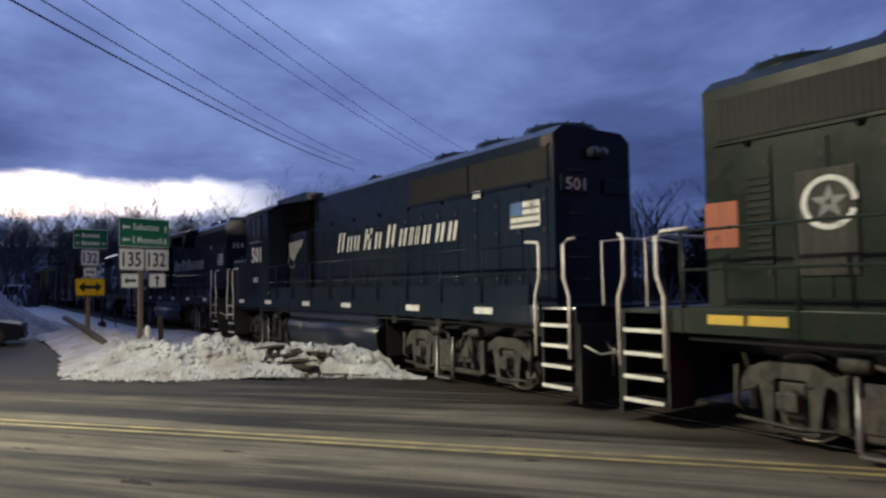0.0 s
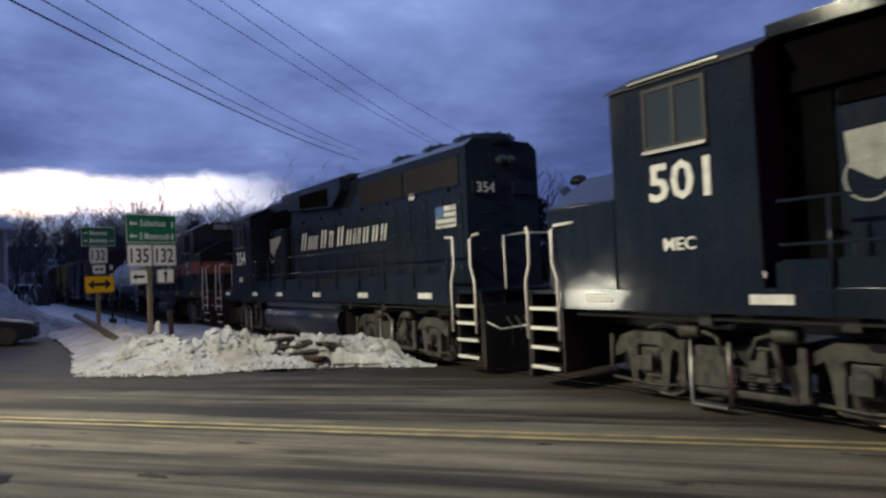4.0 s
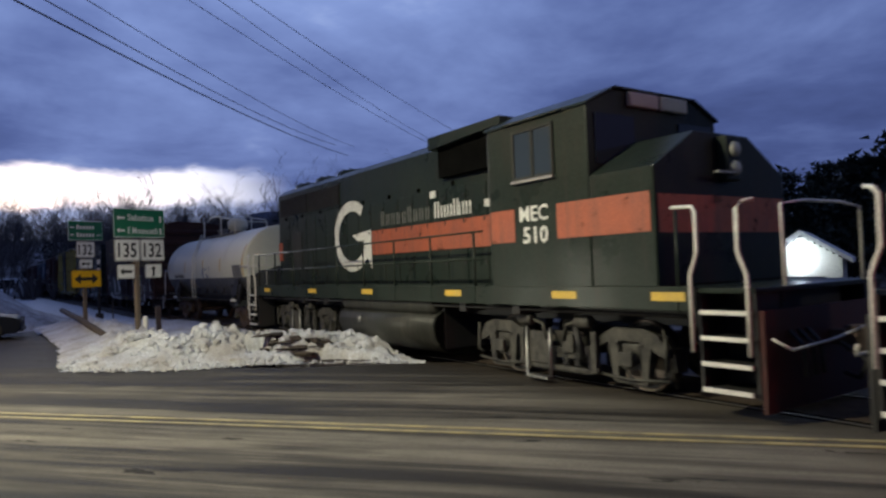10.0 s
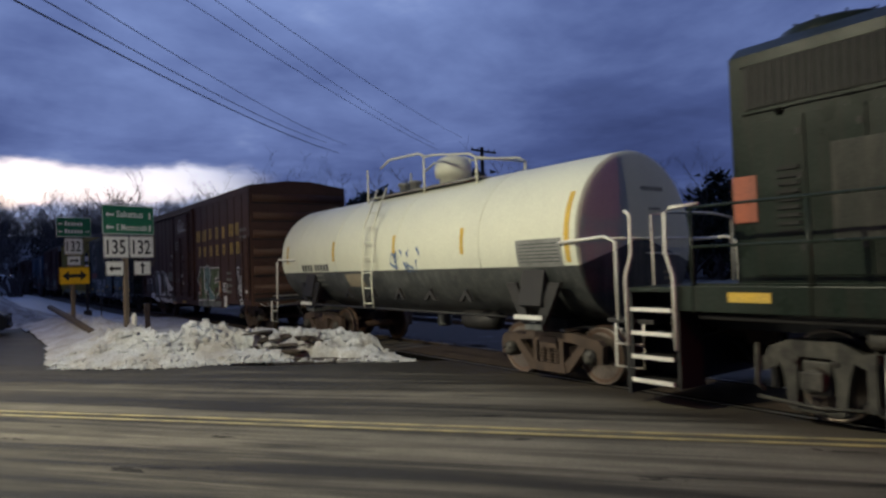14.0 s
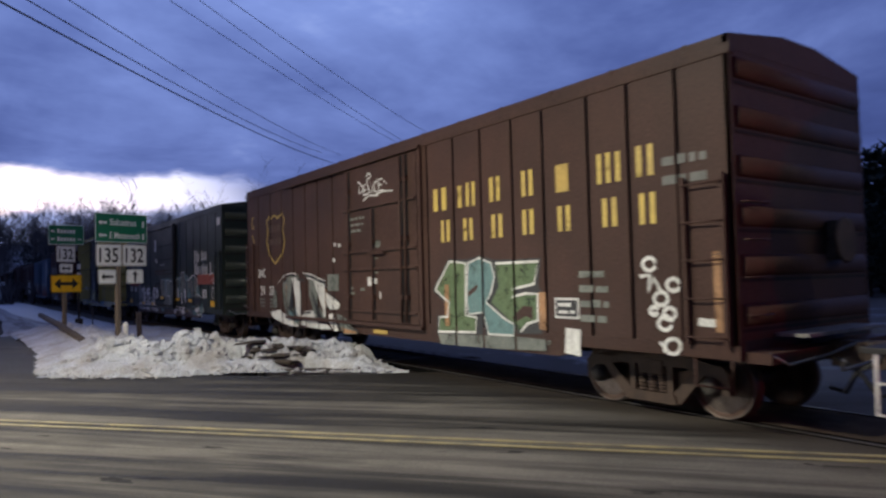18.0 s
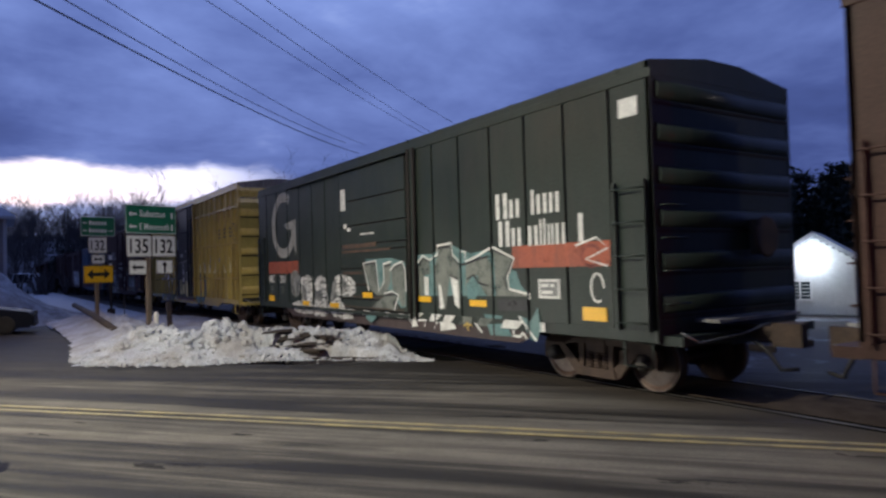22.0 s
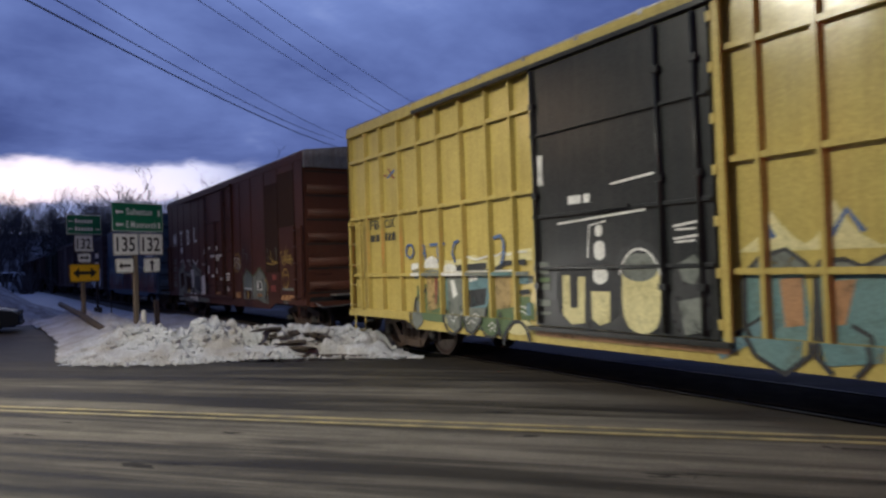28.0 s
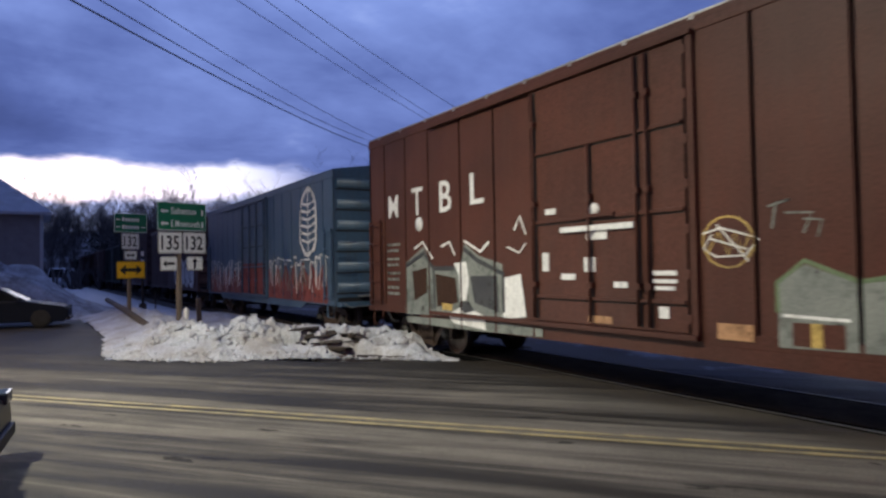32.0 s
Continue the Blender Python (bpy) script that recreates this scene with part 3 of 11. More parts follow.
def pbox(name, mat, parent, x0, x1, y0, y1, z0, z1, bev=0.0, label=""):
    bm = bmesh.new()
    box(bm, x0, x1, y0, y1, z0, z1, bev)
    return part(name, bm, mat, parent, label)


def ptube(name, mat, parent, pts, r, seg=8, label=""):
    bm = bmesh.new()
    tube(bm, pts, r, seg)
    return part(name, bm, mat, parent, label)


def pprism(name, mat, parent, pts, axis, lo, hi, label="", bev=0.0):
    bm = bmesh.new()
    prism(bm, pts, axis, lo, hi)
    if bev:
        bmesh.ops.recalc_face_normals(bm, faces=bm.faces[:])
        bmesh.ops.bevel(bm, geom=bm.edges[:], offset=bev, segments=2, profile=0.6, affect="EDGES")
    return part(name, bm, mat, parent, label)


FONT_CACHE = {}


def words(name, text, mat, parent, x, y, z, height, width=None, rx=90, rz=0, label="", bold=0.0, shear=0.0):
    """Lettering in the built-in font: left end and foot of the line at (x, y, z), on a face that looks to -y (rx 90, rz 0)."""
    key = (text, round(bold, 3), round(shear, 2))
    if key not in FONT_CACHE:
        cu = bpy.data.curves.new("lettering", "FONT")
        cu.body, cu.extrude, cu.offset, cu.resolution_u, cu.shear = text, 0.004, bold, 2, shear
        tmp = bpy.data.objects.new("lettering", cu)
        scene.collection.objects.link(tmp)
        me = bpy.data.meshes.new_from_object(tmp)
        bpy.data.objects.remove(tmp)
        bpy.data.curves.remove(cu)
        FONT_CACHE[key] = me
    me = FONT_CACHE[key].copy()
    co = np.empty(len(me.vertices) * 3)
    me.vertices.foreach_get("co", co)
    co = co.reshape(-1, 3)
    lo, hi = co.min(0), co.max(0)
    k = height / (hi[1] - lo[1])
    kx = k if width is None else width / (hi[0] - lo[0])
    co[:, 0], co[:, 1] = (co[:, 0] - lo[0]) * kx, (co[:, 1] - lo[1]) * k
    me.vertices.foreach_set("co", co.ravel())
    me.update()
    me.materials.clear()
    me.materials.append(mat)
    ob = new(name, me)
    ob.parent = parent
    ob.matrix_basis = pose(x, y, z, rx, 0, rz)
    if label:
        ob["label"] = label
    return ob


def stroke(bm, pts, w, y, thick=0.004):
    """A flat painted line of width w along (x, z) points, on a face that looks to -y."""
    pts = [Vector(p) for p in pts]
    n = len(pts)
    left, right = [], []
    for i, p in enumerate(pts):
        d = (pts[min(i + 1, n - 1)] - pts[max(i - 1, 0)]).normalized()
        q = Vector((-d.y, d.x)) * w / 2
        left.append(p + q)
        right.append(p - q)
    for i in range(n - 1):
        quad = (left[i], left[i + 1], right[i + 1], right[i])
        a = [bm.verts.new((v.x, y - thick, v.y)) for v in quad]
        bm.faces.new(a)


def arc(cx, cz, rx, rz, a0, a1, n=14):
    return [(cx + rx * math.cos(radians(a0 + (a1 - a0) * k / n)), cz + rz * math.sin(radians(a0 + (a1 - a0) * k / n))) for k in range(n + 1)]


def smooth(a):
    a = min(1.0, max(0.0, a))
    return a * a * (3 - 2 * a)


# ---------------------------------------------------------------- ground, road, snow
def sheet(name, pts, z, mat, label, category, thick=0.0):
    bm = bmesh.new()
    if thick:
        prism(bm, pts, "z", z - thick, z)
    else:
        bm.faces.new([bm.verts.new((x, y, z)) for x, y in pts])
    return tagged(part(name, bm, mat), label, category, kind="structure")


ROAD = Vector((0.777, 0.629, 0))
SIDE = Vector((-0.629, 0.777, 0))


def on_road(along, across):
    p = ROAD * along + SIDE * across
    return p.x, p.y


def build_ground():
    bm = bmesh.new()
    rings = [0, 40, 90, 200, 500, 1200, 3000]
    grid = {}
    for i, r in enumerate(rings):
        for k in range(48):
            a = 6.28318 * k / 48
            z = -0.16 if r < 60 else -0.16 - 0.3 * noise.noise((r * 0.01, a * 3, 0))
            grid[i, k] = bm.verts.new((r * math.cos(a) - 10, r * math.sin(a) + 5, z)) if r or k == 0 else grid[0, 0]
    for i in range(len(rings) - 1):
        for k in range(48):
            q = [grid[i, k], grid[i + 1, k], grid[i + 1, (k + 1) % 48], grid[i, (k + 1) % 48]]
            bm.faces.new(list(dict.fromkeys(q)))
    tagged(part("ground", bm, M["ground"]), "snow-patched frozen winter ground reaching the horizon", "ground", kind="structure")
    # the road: main carriageway through the crossing, forecourt round the camera, side road with the parked car
    edge = [(-70, -42), on_road(70, -9), on_road(70, 12.0), on_road(4, 12.3), on_road(-3.6, 12.8), (-11.9, 6.35), (-12.9, 4.9), (-14.0, 4.0), (-16.0, 2.2), (-24, 2.1), (-31, 2.1), (-70, 1.0)]
    sheet("road", edge, -0.01, M["asphalt"], "salt-stained winter asphalt road with damp dark wheel paths", "road", 0.14)
    for off in (7.36, 7.58):
        bm = bmesh.new()
        xs = [-60 + 4 * k for k in range(34)]
        for a, b in zip(xs, xs[1:]):
            p = [on_road(a, off - 0.045), on_road(b, off - 0.045), on_road(b, off + 0.045), on_road(a, off + 0.045)]
            prism(bm, p, "z", -0.012, -0.005)
        tagged(part("centre_line", bm, M["line"]), "worn solid yellow centre line painted on asphalt", "road marking", "double yellow line", "structure")


def build_snow():
    front = [(-31, 1.5, 0.25), (-27, 1.6, 0.3), (-22, 1.65, 0.3), (-17.2, 1.3, 0.34), (-16.4, 1.3, 0.38), (-15.2, 2.2, 0.42), (-14.5, 2.95, 0.50), (-14.2, 3.5, 0.56), (-14.0, 4.1, 0.50), (-13.7, 4.8, 0.40), (-13.2, 5.4, 0.38), (-12.7, 5.9, 0.36), (-12.1, 6.45, 0.24), (-11.6, 6.95, 0.05)]

    def bank(x, y):
        best = (1e9, 0, 0)
        for (ax, ay, ah), (bx, by, bh) in zip(front, front[1:]):
            dx, dy = bx - ax, by - ay
            k = min(1.0, max(0.0, ((x - ax) * dx + (y - ay) * dy) / (dx * dx + dy * dy)))
            px, py = ax + k * dx, ay + k * dy
            d = math.hypot(x - px, y - py)
            if d < best[0]:
                side = dx * (y - ay) - dy * (x - ax)
                best = (d, ah + k * (bh - ah), side)
        return best

    def height(x, y):
        """A low apron of flattened slush in front, a lumpy crest thrown up behind it, bare streaks where the plough scraped."""
        d, h, side = bank(x, y)
        d = max(0.0, d + 0.20 * noise.noise((x * 2.6, y * 2.6, 11)))
        if side <= 0:
            return None if d > 0.14 or x < -16.2 else 0.02 - 0.12 * d
        east = smooth((x + 14.6) / 1.6)
        crest = 1.45 - 0.55 * east
        rise = min(1.0, d / crest)
        w = rise ** 1.5 * (1 - 0.86 * smooth((d - crest - 0.35) / 1.2))
        clump = abs(noise.noise((x * 3.1, y * 3.1, 9)))
        crumb = abs(noise.noise((x * 7.5, y * 7.5, 5)))
        lump = 0.45 * noise.noise((x * 1.5, y * 1.5, 3)) + 0.55 * clump + 0.28 * crumb
        z = h * w * (0.86 + 0.85 * lump * rise) + 0.06 * smooth(d / 0.25) + 0.02
        z += 0.05 * crumb * smooth(d / 0.4) + 0.16 * w * max(0.0, clump - 0.12)
        # scraped streaks along the road on the apron, and one bare patch of earth behind the crest
        q, v = 0.777 * x + 0.629 * y, -0.629 * x + 0.777 * y
        bare = noise.noise((q * 0.55, v * 3.6, 31)) + 0.35 * noise.noise((q * 2.2, v * 8.0, 37))
        z -= 0.30 * smooth((bare - 0.02) / 0.10) * east * (1 - smooth((d - 0.75) / 0.35))
        hole = ((x + 15.05) / 0.75) ** 2 + ((y - 5.0) / 0.42) ** 2 + 0.9 * noise.noise((x * 2.4, y * 3.4, 41))
        z -= 0.6 * (1 - smooth((hole - 0.45) / 0.4))
        return z - 0.10 * smooth((y - 5.9) / 0.9)

    step = 0.06
    nx, ny = int(20 / step), int(6.2 / step)
    bm = bmesh.new()
    vs = {}
    for i in range(nx + 1):
        for j in range(ny + 1):
            x, y = -31 + i * step, 1.1 + j * step
            if x < -19 and (i % 2 or j % 2):
                continue
            z = height(x, y)
            if z is not None:
                vs[i, j] = bm.verts.new((x + 0.04 * noise.noise((x * 6, y * 6, 1)), y + 0.04 * noise.noise((x * 6, y * 6, 7)), z))
    for i in range(nx):
        for j in range(ny):
            k = 2 if -31 + i * step < -19 - step else 1
            if k == 2 and (i % 2 or j % 2):
                continue
            q = [vs.get(p) for p in ((i, j), (i + k, j), (i + k, j + k), (i, j + k))]
            if None not in q:
                bm.faces.new(q).smooth = True
    tagged(part("snow_bank", bm, M["dirtysnow"]), "ploughed dirty snow bank with icy lumps beside the road", "snow bank", kind="stuff")
    # icy chunks along the crest and the toe
    rnd = random.Random(5)
    verts, faces = [], []
    ball = bmesh.new()
    bmesh.ops.create_icosphere(ball, subdivisions=1, radius=1.0)
    ball.verts.index_update()
    bco, bfa = [v.co.copy() for v in ball.verts], [[v.index for v in f.verts] for f in ball.faces]
    ball.free()
    for k in range(1500):
        (ax, ay, ah), (bx, by, bh) = rnd.choice(list(zip(front[3:-1], front[4:])))
        f = rnd.random()
        d = rnd.choice((rnd.uniform(-0.2, 0.3), rnd.gauss(1.25, 0.3), rnd.gauss(1.25, 0.3)))
        L = math.hypot(bx - ax, by - ay)
        x, y = ax + f * (bx - ax) - d * (by - ay) / L, ay + f * (by - ay) + d * (bx - ax) / L
        z = height(x, y)
        if y > 6.9 or z is None or z < 0.0:
            continue
        r = rnd.uniform(0.018, 0.045) + (0.09 * rnd.random() ** 3 if d > 0.5 else 0.02 * rnd.random())
        base = len(verts)
        sx, sy, sz = r * rnd.uniform(0.6, 1.5), r * rnd.uniform(0.6, 1.5), r * rnd.uniform(0.5, 1.1)
        for c in bco:
            w = rnd.uniform(0.75, 1.2)
            verts.append((c.x * sx * w + x, c.y * sy * w + y, c.z * sz * w + z + 0.1 * r))
        faces += [[base + q for q in fa] for fa in bfa]
    me = bpy.data.meshes.new("snow_lumps")
    me.from_pydata(verts, [], faces)
    me.materials.append(M["dirtysnow"])
    tagged(new("snow_lumps", me), "loose icy lumps of dirty ploughed snow", "snow", kind="stuff")
    # dark frozen earth that shows where the snow is scraped away
    bm = bmesh.new()
    bm.faces.new([bm.verts.new((x, y, -0.006)) for x, y in ((-16.6, 3.9), (-14.2, 4.5), (-12.1, 6.6), (-12.6, 7.2), (-16.6, 6.0))])
    tagged(part("verge", bm, M["dirt"]), "dark frozen earth verge under the snow", "verge", kind="structure")
    # snow field between the bank and the track
    bm = bmesh.new()
    vs = {}
    for i in range(61):
        for j in range(13):
            x, y = -110 + i * 1.62, 1.4 + j * 0.4
            vs[i, j] = bm.verts.new((x, y, 0.02 + 0.07 * noise.noise((x * 0.3, y * 0.5, 2)) - 0.1 * smooth((y - 5.2) / 1.0)))
    for i in range(60):
        for j in range(12):
            q = [vs[k] for k in ((i, j), (i + 1, j), (i + 1, j + 1), (i, j + 1))]
            if q[1].co.x < -31.5 or (q[1].co.x < -14.5 and all(bank(v.co.x, v.co.y)[2] > 0 and bank(v.co.x, v.co.y)[0] > 0.5 for v in q)):
                bm.faces.new(q).smooth = True
    tagged(part("snow_field", bm, M["snow"]), "smooth untouched snow between road and track", "snow", kind="structure")
    # dark clods of earth and dead grass torn up by the plough
    rnd = random.Random(8)
    for k in range(26):
        bm = bmesh.new()
        bmesh.ops.create_icosphere(bm, subdivisions=2, radius=1.0)
        sx, sy, sz = rnd.uniform(0.08, 0.5), rnd.uniform(0.05, 0.2), rnd.uniform(0.02, 0.07)
        for v in bm.verts:
            n = 1 + 0.9 * noise.noise(v.co * 2.6 + Vector((k * 3, 0, 0)))
            v.co = Vector((v.co.x * sx * n, v.co.y * sy * n, v.co.z * sz * n))
        f = rnd.random()
        x, y = -15.6 + 2.2 * f + rnd.uniform(-0.3, 0.3), 4.85 + 1.1 * f + rnd.uniform(-0.25, 0.3)
        z = max(0.0, height(x, min(y, 6.4)) or 0.0) + 0.01
        tagged(part("dirt_clod", bm, M["dirt"], None, "", pose(x, min(y, 6.4), z, 0, 0, rnd.uniform(0, 180))), "clod of frozen dark earth lying on the snow", "dirt clod", "torn-up earth on the snow bank")
    # tall mound of ploughed snow beyond the side road
    bm = bmesh.new()
    vs = {}
    for i in range(45):
        for j in range(60):
            u, v = i / 44, j / 59
            x, y = -44 + 14 * u, -14 + 18.5 * v
            hh = 3.4 - 3.0 * smooth((y + 2.2) / 5.4)
            z = hh * smooth(u / 0.45) * smooth((1 - u) / 0.45) * smooth((1 - v) / 0.12) * smooth(v / 0.1) * (0.8 + 0.35 * noise.noise((x * 0.5, y * 0.5, 4)) + 0.12 * noise.noise((x * 2, y * 2, 4))) - 0.05
            vs[i, j] = bm.verts.new((x, y, z))
    for i in range(44):
        for j in range(59):
            bm.faces.new([vs[k] for k in ((i, j), (i + 1, j), (i + 1, j + 1), (i, j + 1))]).smooth = True
    tagged(part("snow_mound", bm, M["moundsnow"]), "high mound of ploughed snow beyond the parked car", "snow mound", kind="stuff")


YC = 8.52


def build_track():
    track = thing("railway_track", "steel rails on dark ballast and ties, sunk into the road", "railway track", kind="structure")
    for y in (YC - 0.7525, YC + 0.7525):
        prof = [(-0.07, -0.17), (0.07, -0.17), (0.07, -0.155), (0.012, -0.13), (0.012, -0.045), (0.036, -0.035), (0.036, -0.008), (-0.036, -0.008), (-0.036, -0.035), (-0.012, -0.045), (-0.012, -0.13), (-0.07, -0.155)]
        pprism("rail", M["rail"], track, [(y + a, b) for a, b in prof], "x", -320, 160)
        pbox("rail_head", M["railtop"], track, -320, 160, y - 0.03, y + 0.03, -0.008, 0.0, 0, "wheel-polished rail head")
    for x0, x1 in ((-320, -13.0), (6.0, 160)):
        prof = [(YC - 2.6, -0.3), (YC - 1.6, -0.09), (YC + 1.6, -0.09), (YC + 2.6, -0.3)]
        pprism("ballast_bed", M["ballast"], track, prof, "x", x0, x1, "dark stone ballast")
    tie = None
    for k in range(95):
        x = -13.6 - 0.54 * k
        if tie is None:
            bm = bmesh.new()
            box(bm, -0.11, 0.11, -1.28, 1.28, -0.16, -0.065, 0.01)
            tie = mesh_of("tie", bm, M["tie"])
        part("tie", tie, None, track, "", pose(x, YC, 0, 0, 0, 0.6 * math.sin(k * 7.1)))
    # oily asphalt between the rails, with black strips for the shaded grooves beside each rail
    pbox("crossing_filler", M["crossfill"], track, -13.0, 6.0, YC - 0.62, YC + 0.62, -0.12, 0.002, 0.01, "oily dark asphalt between the rails")
    for y in (YC - 0.79, YC - 0.62, YC + 0.62, YC + 0.79):
        pbox("groove", M["void"], track, -13.0, 6.0, min(y, y + (0.045 if y > YC else -0.045)) if abs(y - YC) > 0.7 else min(y, y + (0.09 if y > YC else -0.09)), max(y, y + (0.045 if y > YC else -0.045)) if abs(y - YC) > 0.7 else max(y, y + (0.09 if y > YC else -0.09)), -0.1, -0.004, 0, "black strip for the shaded groove along the rail")
    # a disused siding shows as a low dark line beyond
    pbox("rail", M["rail"], track, -200, -8, 13.6, 13.67, -0.16, -0.02)
    pbox("rail", M["rail"], track, -200, -8, 15.1, 15.17, -0.16, -0.02)


build_ground()
build_snow()
build_track()

# ---------------------------------------------------------------- the train
# Each vehicle is an empty at its middle on the track; +x is the way it rolls, -y the side that the camera sees.
VEHICLES = []
WHEELSETS = []
CACHE = {}
SEAMS = {}


def vehicle(name, label, category, u0, u1, group=""):
    ob = thing(name, label, category, group)
    ob.matrix_basis = pose((u0 + u1) / 2, YC, 0)
    VEHICLES.append((ob, (u0 + u1) / 2))
    return ob


def wheelset_mesh(r, key):
    """Two flanged wheels on an axle, turned round y."""
    if key in CACHE:
        return CACHE[key]
    bm = bmesh.new()
    for s in (-1, 1):
        prof = [(0.0, 0.83), (0.10, 0.83), (0.11, 0.80), (r * 0.36, 0.775), (r * 0.74, 0.745), (r * 0.82, 0.80), (r * 0.985, 0.80), (r, 0.79), (r + 0.004, 0.71), (r + 0.026, 0.69), (r + 0.024, 0.665), (r * 0.8, 0.66), (r * 0.7, 0.70), (0.12, 0.69), (0.09, 0.60)]
        lathe(bm, [(max(a, 0.001), s * b) for a, b in prof], 40)
        # core holes cast in the plate
        for k in range(4):
            a = 1.5708 * k + 0.4
            lathe(bm, [(0.001, s * 0.79), (0.045, s * 0.785), (0.05, s * 0.75)], 8, (0.52 * r * math.cos(a), 0, 0.52 * r * math.sin(a)))
    lathe(bm, [(0.08, -0.7), (0.085, 0.0), (0.08, 0.7)], 12)
    CACHE[key] = mesh_of("wheelset", bm, M["darkwheel"] if key == "w50" else M["wheel"])
    return CACHE[key]


def tread_mesh(r, key):
    if key in CACHE:
        return CACHE[key]
    bm = bmesh.new()
    lathe(bm, [(r * 0.93, -0.795), (r * 0.93, -0.803), (r + 0.001, -0.803), (r + 0.0035, -0.795), (r + 0.0065, -0.72), (r * 0.97, -0.715)], 40)
    CACHE[key] = mesh_of("tread", bm, M["tread"])
    return CACHE[key]


def wheelset(parent, x, r, key, keyed=True):
    w = part("wheelset", wheelset_mesh(r, key), None, parent, "rusty wheels on one axle" if key != "w50" else "oily dark wheels on one axle", pose(x, 0, r))
    for turn in (0, 180):
        part("tread", tread_mesh(r, key + "t"), None, w, "bright worn rim", pose(0, 0, 0, 0, 0, turn))
    if keyed:
        WHEELSETS.append((w, x, r))
    return w


def freight_truck(car, x, keyed=True):
    """A three-piece truck: bolster, cast side frames with springs, four wheels."""
    if "frame" not in CACHE:
        bm = bmesh.new()
        for s in (-1, 1):
            y = s * 0.98
            # cast frame in three pieces so that the windows stay open
            prism(bm, [(-1.12, 0.60), (-1.05, 0.68), (-0.55, 0.76), (0.55, 0.76), (1.05, 0.68), (1.12, 0.60), (1.12, 0.34), (0.98, 0.34), (0.96, 0.52), (0.5, 0.62), (-0.5, 0.62), (-0.96, 0.52), (-0.98, 0.34), (-1.12, 0.34)], "y", y - 0.06, y + 0.06)
            for q in (-1, 1):
                prism(bm, [(q * 0.80, 0.56), (q * 0.66, 0.58), (q * 0.34, 0.29), (q * 0.34, 0.14), (q * 0.44, 0.16)], "y", y - 0.06, y + 0.06)
                prism(bm, [(q * 0.34, 0.62), (q * 0.25, 0.62), (q * 0.25, 0.26), (q * 0.34, 0.26)], "y", y - 0.07, y + 0.07)
            prism(bm, [(-0.40, 0.14), (0.40, 0.14), (0.36, 0.27), (-0.36, 0.27)], "y", y - 0.09, y + 0.09)
        box(bm, -0.2, 0.2, -1.06, 1.06, 0.50, 0.70, 0.03)
        CACHE["frame"] = mesh_of("truck_frame", bm, M["rusttruck"])
        bm = bmesh.new()
        for k in range(5):
            lathe(bm, [(0.055, 0.275 + 0.048 * k), (0.072, 0.295 + 0.048 * k), (0.055, 0.315 + 0.048 * k)], 10, (0, 0, 0), "z")
        CACHE["spring"] = mesh_of("spring", bm, M["rusttruck"])
        bm = bmesh.new()
        lathe(bm, [(0.001, -1.13), (0.06, -1.13), (0.11, -1.10), (0.125, -1.06), (0.125, -0.90)], 14)
        for k in range(3):
            a = 2.094 * k + 0.5
            lathe(bm, [(0.001, -1.15), (0.018, -1.15), (0.018, -1.10)], 6, (0.07 * math.cos(a), 0, 0.07 * math.sin(a)))
        CACHE["bearing"] = mesh_of("bearing", bm, M["truck"])
    t = part("truck_frame", CACHE["frame"], None, car, "rust-brown cast steel truck frame", pose(x, 0, 0))
    if keyed:
        for s in (-0.99, 0.99):
            for q in (-0.16, 0.0, 0.16):
                part("spring", CACHE["spring"], None, t, "", pose(q, s, 0))
    for q in (-0.89, 0.89):
        wheelset(t, q, 0.43, "w43", keyed)
        for turn in (0, 180):
            part("bearing", CACHE["bearing"], None, t, "", pose(q, 0, 0.43, 0, 0, turn))
    return t


def coupler(car, x, s, mat):
    """Knuckle coupler, draft sill end, air hose and glad hand at the end x; s is the way out."""
    bm = bmesh.new()
    box(bm, min(x, x + s * 0.55), max(x, x + s * 0.55), -0.09, 0.09, 0.76, 0.94, 0.02)
    prism(bm, [(x + s * 0.5, -0.20), (x + s * 0.86, -0.14), (x + s * 0.86, 0.02), (x + s * 0.74, 0.05), (x + s * 0.78, 0.16), (x + s * 0.6, 0.19), (x + s * 0.5, 0.12)], "z", 0.70, 1.0)
    part("coupler", bm, M["rusttruck"], car, "rusty knuckle coupler")
    ptube("air_hose", M["black"], car, [(x + s * 0.25, -0.32, 0.82), (x + s * 0.5, -0.33, 0.68), (x + s * 0.66, -0.27, 0.42), (x + s * 0.85, -0.2, 0.45)], 0.028, 7, "black rubber air hose")
    ptube("uncoupling_lever", M["steel"] if mat is None else mat, car, [(x + s * 0.12, -1.5, 0.95), (x + s * 0.22, -1.3, 0.82), (x + s * 0.22, -0.4, 0.86), (x + s * 0.45, -0.15, 1.0)], 0.016, 6)


def ladder(car, mat, x0, x1, y, z0, z1, n, name="side_ladder"):
    lad = None
    for k in range(n):
        z = z0 + (z1 - z0) * k / max(n - 1, 1)
        bm = bmesh.new()
        tube(bm, [(x0, y + 0.10, z + 0.02), (x0, y, z), (x1, y, z), (x1, y + 0.10, z + 0.02)], 0.013, 6)
        if lad is None:
            b2 = bmesh.new()
            for x in (x0, x1):
                box(b2, x - 0.03, x + 0.03, y + 0.02, y + 0.06, z0 - 0.1, z1 + 0.1)
            lad = part(name, b2, mat, car, "grab-iron ladder with painted stiles")
        part("rung", bm, mat, lad)
    return lad


WIDE = {}


